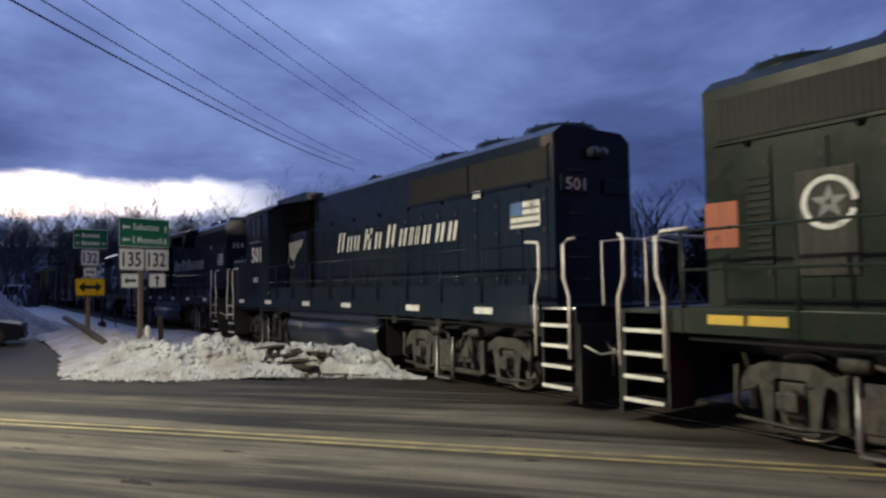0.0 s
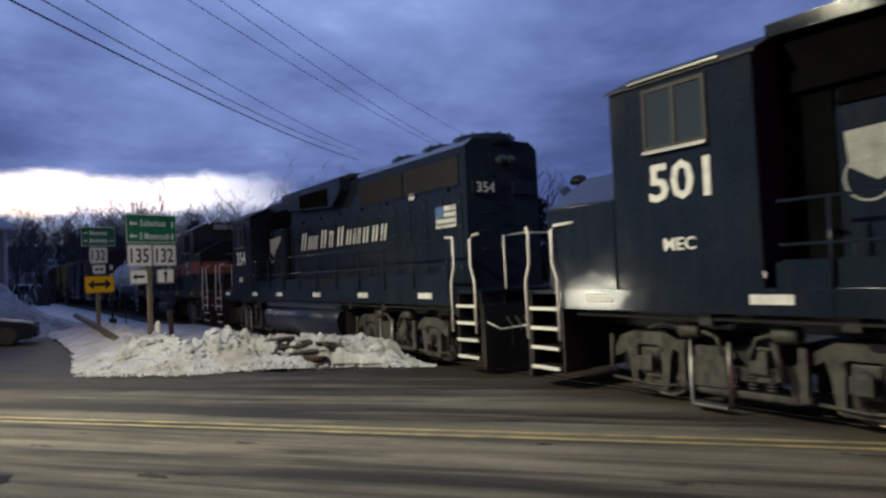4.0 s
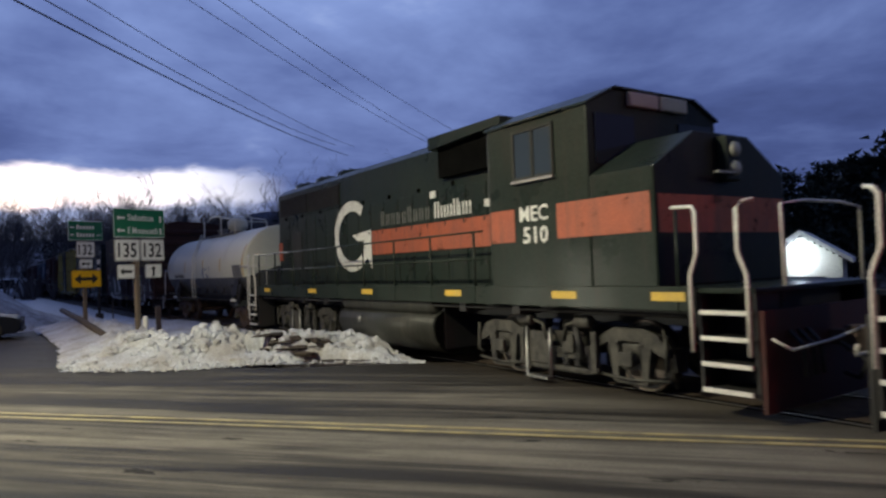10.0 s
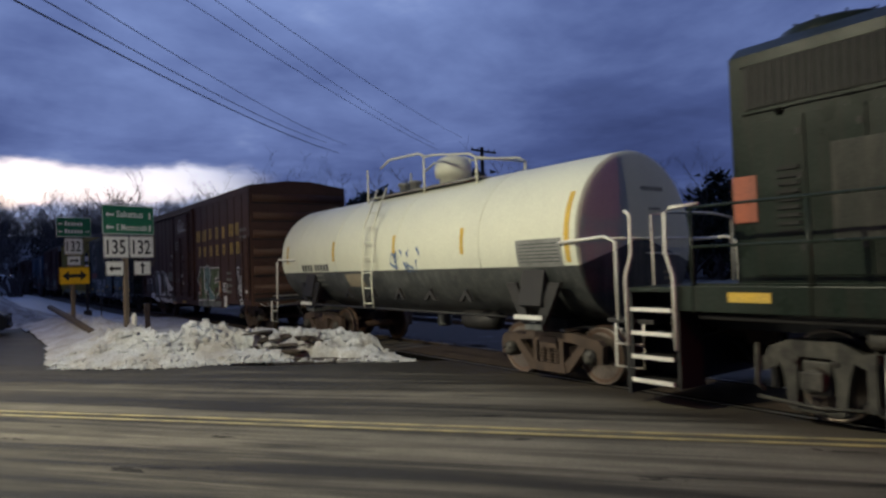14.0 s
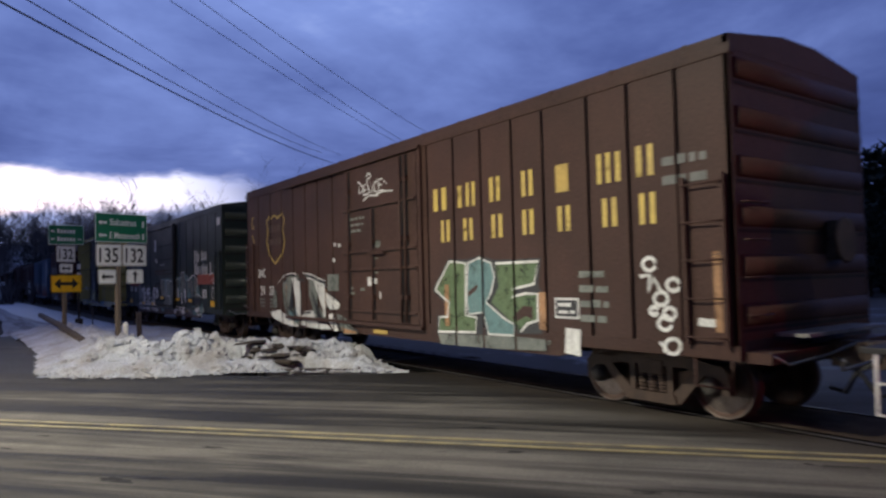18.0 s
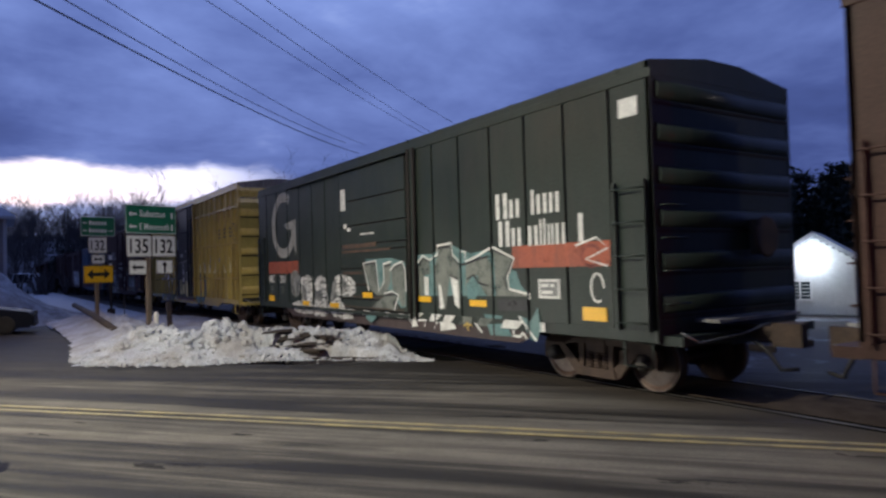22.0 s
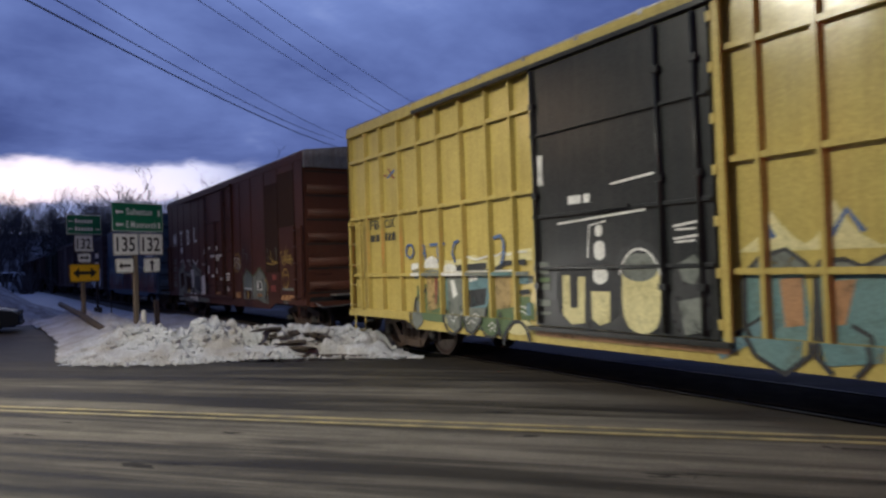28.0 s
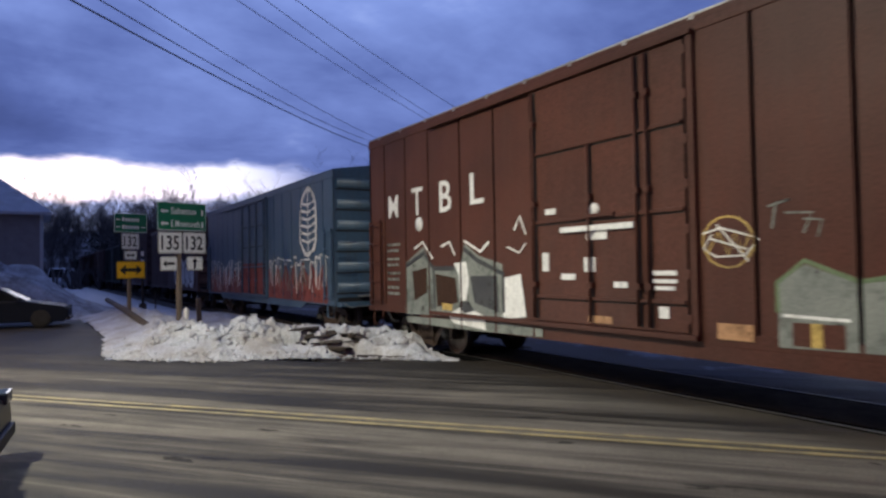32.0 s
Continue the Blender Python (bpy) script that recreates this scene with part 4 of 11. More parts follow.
def boxcar(name, label, u1, u0, z0, z1, key, posts, door, end_ribs=6, door_mat=None, h_ribs=(), roof="same", detail=True, post_w=0.075, trucks=None, post_d=0.05, group="boxcars of the train", end_mat=None, drop=0.0, eave=0.12, door_style="rods", door_lines=(), door_rods=((0.04, 0, 1), (0.36, 0, 1), (0.64, 0, 1), (0.96, 0, 1))):
    """u0..u1 along the train, side sill at z0 and eaves at z1; posts and door edges are given along the train."""
    car = vehicle(name, label, "boxcar", u0, u1, group)
    mid = (u0 + u1) / 2
    L = (u1 - u0) / 2
    mat = M[key]
    W = 1.60
    roofmat = mat if roof == "same" else M[roof]
    if detail:
        edges = sorted([-L] + [p - mid for p in posts] + [door[0] - mid, door[1] - mid] + [L])
        ribs = bool(h_ribs)
        gap = 0.0 if ribs else 0.027
        front = -W + (post_d if ribs else 0.0)
        for a, b in zip(edges, edges[1:]):
            if a >= door[0] - mid - 0.01 and b <= door[1] - mid + 0.01:
                continue
            a2, b2 = a + (gap if a > -L else 0), b - (gap if b < L else 0)
            bm = bmesh.new()
            box(bm, a2, b2, front, front + 0.04, z0 + 0.16, z1 - 0.10, 0.0 if ribs else 0.007)
            part("side_panel", bm, mat, car)
        SEAMS[car.name] = [p for p in edges if abs(p) < L - 0.01]
        WIDE[car.name] = post_w / 2 + 0.016 if ribs else 0.0
        pbox("inner_wall", M["seam_shade"], car, -L + 0.02, L - 0.02, -W + 0.10, -W + 0.13, z0 + 0.1, z1 - 0.05)
        if ribs:
            bm = bmesh.new()
            w = post_w
            prism(bm, [(-w / 2 - 0.015, -W + post_d), (-w / 2 + 0.012, -W), (w / 2 - 0.012, -W), (w / 2 + 0.015, -W + post_d)], "z", z0 + 0.14, z1 - 0.08)
            pm = mesh_of("side_post", bm, mat)
            for p in edges:
                x = p + (w / 2 if p <= -L + 0.02 else -w / 2 if p >= L - 0.02 else 0)
                part("side_post", pm, None, car, "", pose(x, 0, 0))
        for z in h_ribs:
            for a, b in ((-L, door[0] - mid), (door[1] - mid, L)):
                pbox("side_rail", mat, car, a, b, -W + 0.012, -W + post_d + 0.01, z - 0.035, z + 0.035)
    else:
        pbox("side_panel", mat, car, -L, L, -W + 0.04, -W + 0.09, z0, z1)
        for p in posts:
            pbox("side_post", mat, car, p - mid - 0.04, p - mid + 0.04, -W, -W + 0.045, z0 + 0.1, z1 - 0.08)
    pbox("far_side", mat, car, -L, L, W - 0.08, W, z0, z1 - 0.02)
    pbox("side_sill", mat, car, -L, L, -W + 0.005, -W + 0.10, z0, z0 + 0.17, 0.012)
    if drop:
        d0, d1 = -L + 2.75, L - 2.75
        pprism("belly_sill", M["sillgrime"] if key == "mec" else mat, car, [(d0 - 0.5, z0 + 0.02), (d0, z0 - drop), (d1, z0 - drop), (d1 + 0.5, z0 + 0.02)], "y", -W + 0.008, -W + 0.06, "deep side sill between the trucks")
    pbox("top_chord", mat, car, -L - 0.02, L + 0.02, -W - 0.015, -W + 0.10, z1 - 0.11, z1 + 0.015, 0.012)
    pbox("floor", M["black"], car, -L, L, -W + 0.1, W - 0.1, z0 + 0.1, z0 + 0.22)
    # roof with cross ribs
    bm = bmesh.new()
    zr = z1 + eave
    if roof != "same":
        pbox("eave_fascia", mat, car, -L, L, -W - 0.008, -W - 0.002, z1 + 0.016, zr - 0.03)
    prism(bm, [(-W, zr), (-0.4, zr + 0.17), (0.4, zr + 0.17), (W, zr), (W, z1 - 0.05), (-W, z1 - 0.05)], "x", -L, L)
    n = 14 if detail else 0
    for k in range(n):
        x = -L + (k + 0.5) * 2 * L / n
        prism(bm, [(-W - 0.012, zr - 0.07), (-W - 0.012, zr + 0.005), (-0.4, zr + 0.205), (0.4, zr + 0.205), (W + 0.01, zr + 0.005)], "x", x - 0.04, x + 0.04)
    part("roof", bm, roofmat, car, "weathered roof sheets with cross ribs")
    # ribbed ends
    for s in (-1, 1):
        x = s * L
        em = end_mat or mat
        pprism("end_wall", em, car, [(-W, z0), (W, z0), (W, z1 + eave), (0.4, z1 + eave + 0.16), (-0.4, z1 + eave + 0.16), (-W, z1 + eave)], "x", x - s * 0.07, x - s * 0.005)
        if key == "mt" and s > 0:
            pprism("upper_end_panel", M["galv"], car, [(-W, z1 - 0.32), (W, z1 - 0.32), (W, z1 + eave), (0.4, z1 + eave + 0.16), (-0.4, z1 + eave + 0.16), (-W, z1 + eave)], "x", x + 0.003, x + 0.075, "pale bare steel panel along the top of the end")
        for k in range(end_ribs):
            z = z0 + 0.5 + (z1 - z0 - 0.75) * k / max(end_ribs - 1, 1)
            bm = bmesh.new()
            prism(bm, [(x + s * (0.06 * math.cos(q * math.pi / 8) - 0.01), z + 0.125 * math.sin(q * math.pi / 8)) for q in range(-4, 5)], "y", -W + 0.10, W - 0.10)
            for f in bm.faces:
                f.smooth = len(f.verts) == 4
            part("end_rib", bm, em, car)
            # black strip that paints the shade below the rib
            pbox("rib_seam", M["seam_shade"], car, min(x, x + s * 0.004), max(x, x + s * 0.004), -W + 0.06, W - 0.06, z - 0.19, z - 0.15)
        bm = bmesh.new()
        prism(bm, [(-1.52, z0 - 0.02), (1.52, z0 - 0.02), (1.52, z0 + 0.1), (-1.52, z0 + 0.1)], "x", min(x, x + s * 0.3), max(x, x + s * 0.3))
        part("end_sill", bm, em, car)
        coupler(car, x + s * 0.15, s, None)
        if detail:
            # crossover platform, brake gear, grab irons
            pbox("crossover_platform", M["galv"], car, min(x + s * 0.06, x + s * 0.42), max(x + s * 0.06, x + s * 0.42), -0.95, 0.95, z0 + 0.24, z0 + 0.28, 0, "grated steel crossover step")
            ladder(car, mat, x - s * 0.62 if s > 0 else x + 0.12, x - s * 0.12 if s > 0 else x + 0.62, -W - 0.09, z0 + 0.25, z0 + 2.0, 5)
            for k in range(4):
                z = z0 + 0.5 + 0.42 * k
                ptube("grab_iron", em, car, [(x + s * 0.02, -1.5, z), (x + s * 0.11, -1.48, z), (x + s * 0.11, -1.08, z), (x + s * 0.02, -1.06, z)], 0.012, 6)
            ptube("sill_step", em, car, [(x - s * 0.12, -W + 0.03, z0), (x - s * 0.12, -W + 0.02, z0 - 0.32), (x - s * 0.58, -W + 0.02, z0 - 0.32), (x - s * 0.58, -W + 0.03, z0)], 0.018, 6)
    if detail:
        bm = bmesh.new()
        lathe(bm, [(0.26, 0.0), (0.30, 0.02), (0.26, 0.04)], 20, (L + 0.18, 0.55, z0 + 1.35), "x")
        for k in range(3):
            a = 2.094 * k
            tube(bm, [(L + 0.2, 0.55, z0 + 1.35), (L + 0.2, 0.55 + 0.27 * math.cos(a), z0 + 1.35 + 0.27 * math.sin(a))], 0.015, 5)
        part("brake_wheel", bm, M["rusttruck"], car)
        pbox("brake_housing", M["truck"], car, L + 0.05, L + 0.2, 0.35, 0.75, z0 + 1.1, z0 + 1.6, 0.03)
    # door
    if detail:
        dm = M[door_mat] if door_mat else mat
        a, b = door[0] - mid, door[1] - mid
        hgt = z1 - z0 - 0.3
        if door_style == "grooved":
            # a wide plug door: pressed sheets with narrow open grooves between them, lock gear beside it
            d = pbox("door", M["seam_shade"], car, a + 0.05, b - 0.05, -W - 0.012, -W + 0.03, z0 + 0.12, z1 - 0.16, 0, "wide plug door with narrow dark grooves")
            cuts = [0.0] + list(door_lines) + [1.0]
            for f0, f1 in zip(cuts, cuts[1:]):
                pbox("door_sheet", dm, d, a + 0.075, b - 0.075, -W - 0.045, -W - 0.012, z0 + 0.14 + f0 * hgt + 0.016, z0 + 0.14 + f1 * hgt - 0.016, 0.008)
            for x in (b + 0.10, b + 0.30):
                ptube("lock_rod", M["seam_shade"], d, [(x, -W - 0.06, z0 + 0.05), (x, -W - 0.06, z1 - 0.08)], 0.035, 6)
            pbox("door_jamb", dm, d, b + 0.14, b + 0.26, -W - 0.05, -W - 0.004, z0 + 0.1, z1 - 0.1, 0.01)
        else:
            d = pbox("door", dm, car, a + 0.05, b - 0.05, -W - 0.045, -W + 0.03, z0 + 0.12, z1 - 0.16, 0.012, "plug door with horizontal stiffeners")
            for f in door_lines or (0.30, 0.53, 0.76):
                z = z0 + 0.14 + f * hgt
                pbox("door_rail", dm, d, a + 0.07, b - 0.07, -W - 0.085, -W - 0.045, z - 0.025, z + 0.025, 0.008)
                # black strip that paints the shade under the rail
                pbox("rail_shadow_gap", M["seam_shade"], d, a + 0.07, b - 0.07, -W - 0.052, -W - 0.0455, z - 0.05, z - 0.0255)
            for f, low, high in door_rods:
                x = a + f * (b - a)
                ptube("lock_rod", dm, d, [(x, -W - 0.10, z0 + 0.16 + low * hgt), (x, -W - 0.10, z0 + 0.12 + high * hgt)], 0.022, 6)
                # black strip that paints the shade behind the rod
                pbox("rod_channel", M["seam_shade"], d, x - 0.035, x + 0.035, -W - 0.054, -W - 0.0455, z0 + 0.16 + low * hgt, z0 + 0.12 + high * hgt)
                for zz in (0.15, 0.5, 0.85):
                    if low < zz < high:
                        pbox("rod_bracket", dm, d, x - 0.05, x + 0.05, -W - 0.12, -W - 0.04, z0 + 0.15 + zz * hgt - 0.04, z0 + 0.15 + zz * hgt + 0.04)
            pbox("door_handle", dm, d, a + 0.5 * (b - a) - 0.3, a + 0.5 * (b - a) + 0.35, -W - 0.12, -W - 0.09, z0 + 0.14 + 0.42 * hgt, z0 + 0.14 + 0.42 * hgt + 0.05)
            # jamb on the leading side, with the stops that the open door strikes
            pbox("door_jamb", mat, d, b + 0.0, b + 0.10, -W - 0.06, -W - 0.004, z0 + 0.1, z1 - 0.1, 0.01)
            for k in range(7):
                z = z0 + 0.3 + k * (hgt - 0.3) / 6
                pbox("door_stop", mat, d, b - 0.05, b + 0.02, -W - 0.075, -W - 0.046, z - 0.06, z + 0.06, 0.01)
        for z in (z1 - 0.14, z0 + 0.04):
            start = a if h_ribs and z < 2 else 2 * a - b
            pbox("door_track", dm, car, start - 0.1 if start > -L else -L + 0.3, b + 0.1, -W - 0.10, -W - 0.02, z, z + 0.07, 0.01)
    # underframe
    pbox("centre_sill", M["black"], car, -L - 0.1, L + 0.1, -0.22, 0.22, z0 - 0.12, z0 + 0.14)
    if detail:
        for k in range(5):
            x = -L + 3.3 + k * (2 * L - 6.6) / 4
            pprism("cross_bearer", M["black"], car, [(-W + 0.08, z0 + 0.1), (W - 0.08, z0 + 0.1), (0.5, z0 - 0.22), (-0.5, z0 - 0.22)], "x", x - 0.05, x + 0.05)
        bm = bmesh.new()
        lathe(bm, [(0.02, -0.45), (0.17, -0.40), (0.19, -0.2), (0.19, 0.3), (0.17, 0.42), (0.02, 0.46)], 14, (0.9, -0.75, z0 - 0.12), "x")
        part("air_reservoir", bm, M["black"], car)
        ptube("brake_pipe", M["black"], car, [(-L, -0.5, z0 - 0.03), (L, -0.5, z0 - 0.03)], 0.022, 6)
        pbox("brake_cylinder", M["black"], car, -1.4, -0.7, -0.7, -0.35, z0 - 0.3, z0 - 0.02, 0.05)
    tr = trucks or (u0 + 1.62, u1 - 1.62)
    for x in tr:
        freight_truck(car, x - mid, detail)
    return car, mid


def plate(car, mat, x0, x1, z0, z1, y, name="stencil_panel", label=""):
    return pbox(name, mat, car, x0, x1, y - 0.004, y + 0.004, z0, z1, 0, label)


def bars(car, mat, x0, x1, z0, z1, y, rows, rnd):
    """Unreadable small stencils: plain bars in rows, each a part."""
    first = None
    h = (z1 - z0) / (rows * 2 - 1)
    for r in range(rows):
        z = z1 - h * (2 * r + 1)
        x = x0
        while x < x1 - 0.05:
            w = min(rnd.uniform(0.08, 0.28), x1 - x)
            bm = bmesh.new()
            box(bm, x, x + w, y - 0.004, y + 0.002, z, z + h * rnd.uniform(0.8, 1.0))
            ob = part("stencil_bar", bm, mat, first if first and not car.parent else car)
            first = first or ob
            x += w + 0.05
    return first


def slit(bm, car):
    """Paint does not bridge the open seams between the side sheets."""
    half = max(WIDE.get(car.name, 0.0), 0.027)
    for x in SEAMS.get(car.name, ()):
        xs = [v.co.x for v in bm.verts]
        if not xs or max(xs) < x - half or min(xs) > x + half:
            continue
        for q in (x - half, x + half):
            geom = bm.verts[:] + bm.edges[:] + bm.faces[:]
            bmesh.ops.bisect_plane(bm, geom=geom, plane_co=(q, 0, 0), plane_no=(1, 0, 0), dist=0.0005)
        dead = [f for f in bm.faces if abs(f.calc_center_median().x - x) < half - 0.0002]
        bmesh.ops.delete(bm, geom=dead, context="FACES")


def block_letters(car, mat, items, y, slant=0.0, name="name_lettering", label=""):
    """The owner's name as plain solid bars, one part for each character: (left, right, foot, head)."""
    first = None
    for x0, x1, z0, z1 in items:
        bm = bmesh.new()
        s = slant * (z1 - z0)
        w = x1 - x0
        stems = ((x0, x1),) if w < 0.12 else ((x0, x0 + 0.34 * w), (x1 - 0.34 * w, x1))
        for a, b in stems:
            bm.faces.new([bm.verts.new(p) for p in ((a, y - 0.004, z0), (b, y - 0.004, z0), (b + s, y - 0.004, z1), (a + s, y - 0.004, z1))])
        slit(bm, car)
        ob = part(name if first is None else "letter_block", bm, mat, first or car, label if first is None else "")
        first = first or ob
    return first


def ring_emblem(car, mat, cx, cz, rx, rz, w, y, name="round_emblem", gap=(20, 335), bar=True, label="open white ring with a block foot"):
    bm = bmesh.new()
    stroke(bm, arc(cx, cz, rx - w / 2, rz - w / 2, gap[0] + 20, gap[1], 26), w, y)
    if bar:
        f = [(cx + rx * 0.02, cz + rz * 0.02), (cx + rx, cz + rz * 0.12), (cx + rx, cz - rz * 0.95), (cx + rx * 0.72, cz - rz * 0.55), (cx + rx * 0.66, cz - rz * 0.62), (cx + rx * 0.62, cz - rz * 0.15), (cx + rx * 0.3, cz - rz * 0.16)]
        bm.faces.new([bm.verts.new((a, y - 0.0045, b)) for a, b in f]).normal_update()
        bm.faces.ensure_lookup_table()
        bmesh.ops.triangulate(bm, faces=bm.faces[-1:])
    slit(bm, car)
    return part(name, bm, mat, car, label)


def islands(bm):
    """The separate pieces of a mesh, each as a bmesh of its own."""
    left = set(bm.faces)
    while left:
        heap, piece = [left.pop()], []
        while heap:
            f = heap.pop()
            piece.append(f)
            for e in f.edges:
                for g in e.link_faces:
                    if g in left:
                        left.remove(g)
                        heap.append(g)
        out = bmesh.new()
        made = {}
        for f in piece:
            for v in f.verts:
                if v not in made:
                    made[v] = out.verts.new(v.co)
            out.faces.new([made[v] for v in f.verts])
        yield out
    bm.free()


def lay(bm, car):
    """Paint on a car with outside posts lies on the recessed sheets, and on the flush sill below them."""
    step = WIDE.get(car.name, 0.0)
    if not step or not bm.verts:
        return slit(bm, car)
    geom = bm.verts[:] + bm.edges[:] + bm.faces[:]
    bmesh.ops.bisect_plane(bm, geom=geom, plane_co=(0, 0, 0.925), plane_no=(0, 0, 1), dist=0.0005)
    bmesh.ops.split_edges(bm, edges=[e for e in bm.edges if all(abs(v.co.z - 0.925) < 0.001 for v in e.verts)])
    sill = bmesh.ops.split(bm, geom=[f for f in bm.faces if f.calc_center_median().z < 0.925])["geom"]
    low = bmesh.new()
    made = {}
    for f in [g for g in sill if isinstance(g, bmesh.types.BMFace)]:
        for v in f.verts:
            if v not in made:
                made[v] = low.verts.new(v.co + Vector((0, -0.087, 0)))
        low.faces.new([made[v] for v in f.verts])
    bmesh.ops.delete(bm, geom=[g for g in sill if isinstance(g, bmesh.types.BMFace)], context="FACES")
    slit(bm, car)
    made = {}
    for f in low.faces:
        for v in f.verts:
            if v not in made:
                made[v] = bm.verts.new(v.co)
        bm.faces.new([made[v] for v in f.verts])
    low.free()


def graffiti(car, fills, outlines, y, name="spray_painted_lettering", label=""):
    """fills: (material key, outline points); outlines: (material key, width, points). Flat paint on the side."""
    first = None
    lift = 0.0
    jobs = [(key, 0, pts, "spray_fill") for key, pts in fills] + [(key, w, pts, "spray_line") for key, w, pts in outlines]
    for key, w, pts, kind in jobs:
        bm = bmesh.new()
        if w:
            lift += 0.0002
            stroke(bm, pts, w, y - lift, 0.003)
        else:
            lift += 0.0012
            bm.faces.new([bm.verts.new((a, y - 0.003 - lift, b)) for a, b in pts]).normal_update()
            bmesh.ops.triangulate(bm, faces=bm.faces[:])
        if y > -1.64:
            lay(bm, car)
        else:
            slit(bm, car)
        for piece in islands(bm):
            ob = part(name if first is None else kind, piece, M[key], first or car, label if first is None else "")
            first = first or ob
    return first


def bubble(cx, cz, w, h, seed, n=12, rough=0.16):
    rnd = random.Random(seed)
    return [(cx + w / 2 * math.cos(6.28318 * k / n) * rnd.uniform(1 - rough, 1 + rough), cz + h / 2 * math.copysign(abs(math.sin(6.28318 * k / n)) ** 0.6, math.sin(6.28318 * k / n)) * rnd.uniform(1 - rough, 1 + rough)) for k in range(n)]


def close(pts):
    return list(pts) + [pts[0]]


# ---------------------------------------------------------------- locomotives
def loco_truck(car, x):
    """Two-axle road truck: cast side frame with pedestals, springs and a foot step."""
    if "lframe" not in CACHE:
        bm = bmesh.new()
        for s in (-1, 1):
            y = s * 1.08
            crest = [(-1.98, 0.66), (-1.86, 0.84), (-1.62, 0.93), (-1.12, 0.93), (-0.86, 0.80), (-0.62, 0.62), (-0.3, 0.56), (0.3, 0.56), (0.62, 0.62), (0.86, 0.80), (1.12, 0.93), (1.62, 0.93), (1.86, 0.84), (1.98, 0.66)]
            under = [(1.98, 0.54), (1.78, 0.62), (1.70, 0.74), (1.04, 0.74), (0.78, 0.62), (0.50, 0.44), (0.2, 0.40), (-0.2, 0.40), (-0.50, 0.44), (-0.78, 0.62), (-1.04, 0.74), (-1.70, 0.74), (-1.78, 0.62), (-1.98, 0.54)]
            prism(bm, crest + under, "y", y - 0.07, y + 0.07)
            for q in (-1.37, 1.37):
                for d in (-0.29, 0.29):
                    k = math.copysign(1, d)
                    prism(bm, [(q + d - 0.12, 0.80), (q + d + 0.12, 0.80), (q + d + 0.07 - k * 0.02, 0.52), (q + d + 0.045 - k * 0.04, 0.17), (q + d - 0.045 - k * 0.04, 0.17), (q + d - 0.07 - k * 0.02, 0.52)], "y", y - 0.075, y + 0.075)
                box(bm, q - 0.27, q + 0.27, y - 0.06, y + 0.06, 0.14, 0.19, 0.015)
            for q in (-0.66, 0.66):
                prism(bm, [(q - 0.10, 0.62), (q + 0.10, 0.62), (q + 0.06, 0.2), (q - 0.06, 0.2)], "y", y + s * 0.02 - 0.05, y + s * 0.02 + 0.05)
            box(bm, -0.62, 0.62, y - 0.09, y + 0.05, 0.18, 0.27, 0.02)
        box(bm, -0.4, 0.4, -1.0, 1.0, 0.45, 0.8, 0.05)
        CACHE["lframe"] = mesh_of("truck_frame", bm, M["truck"])
        bm = bmesh.new()
        lathe(bm, [(0.001, -1.22), (0.10, -1.21), (0.14, -1.17), (0.14, -1.02)], 14)
        box(bm, -0.15, 0.15, -1.13, -1.0, -0.17, 0.20, 0.03)
        CACHE["ljournal"] = mesh_of("journal_box", bm, M["truck"])
        bm = bmesh.new()
        lathe(bm, [(0.07, 0.0), (0.10, 0.03), (0.10, 0.28), (0.07, 0.31)], 12, (0, 0, 0), "x")
        tube(bm, [(0.3, 0, 0), (0.52, 0, -0.06), (0.6, 0, -0.3)], 0.03, 6)
        CACHE["lbrake"] = mesh_of("brake_cylinder", bm, M["truck"])
        bm = bmesh.new()
        for k in range(6):
            lathe(bm, [(0.06, 0.045 * k), (0.085, 0.02 + 0.045 * k), (0.06, 0.04 + 0.045 * k)], 10, (0, 0, 0.3), "z")
        CACHE["lspring"] = mesh_of("spring", bm, M["black"])
    t = part("truck_frame", CACHE["lframe"], None, car, "grimy grey cast locomotive truck", pose(x, 0, 0))
    for q in (-1.37, 1.37):
        wheelset(t, q, 0.508, "w50")
        for turn in (0, 180):
            part("journal_box", CACHE["ljournal"], None, t, "", pose(q, 0, 0.508, 0, 0, turn))
    for q, turn in ((-1.5, 0), (1.5, 180)):
        part("brake_cylinder", CACHE["lbrake"], None, t, "", pose(q * 0.52, -1.24, 0.98, 0, 0, turn))
    for q in (-0.36, -0.12, 0.12, 0.36):
        part("spring", CACHE["lspring"], None, t, "", pose(q, -1.1, 0))
    for q in (-1.37, 1.37):
        for dx in (-0.56, 0.56):
            pbox("brake_shoe", M["darkwheel"], t, q + dx - 0.05, q + dx + 0.05, -0.95, -0.68, 0.32, 0.66, 0.02)
            ptube("brake_hanger", M["truck"], t, [(q + dx * 1.12, -1.17, 0.86), (q + dx * 1.14, -1.18, 0.40), (q + dx * 1.02, -1.12, 0.33)], 0.03, 6)
        ptube("brake_rod", M["truck"], t, [(q - 0.66, -1.14, 0.25), (q, -1.16, 0.21), (q + 0.66, -1.14, 0.25)], 0.024, 6)
        pbox("journal_cover", M["truck"], t, q - 0.12, q + 0.12, -1.26, -1.20, 0.40, 0.60, 0.02)
        for dx in (-0.22, 0.22):
            pbox("pedestal_bolt", M["darkwheel"], t, q + dx - 0.03, q + dx + 0.03, -1.17, -1.145, 0.66, 0.72, 0.01)
    for q in (-0.78, 0.78):
        pbox("swing_hanger", M["truck"], t, q - 0.05, q + 0.05, -1.24, -1.16, 0.24, 0.84, 0.015)
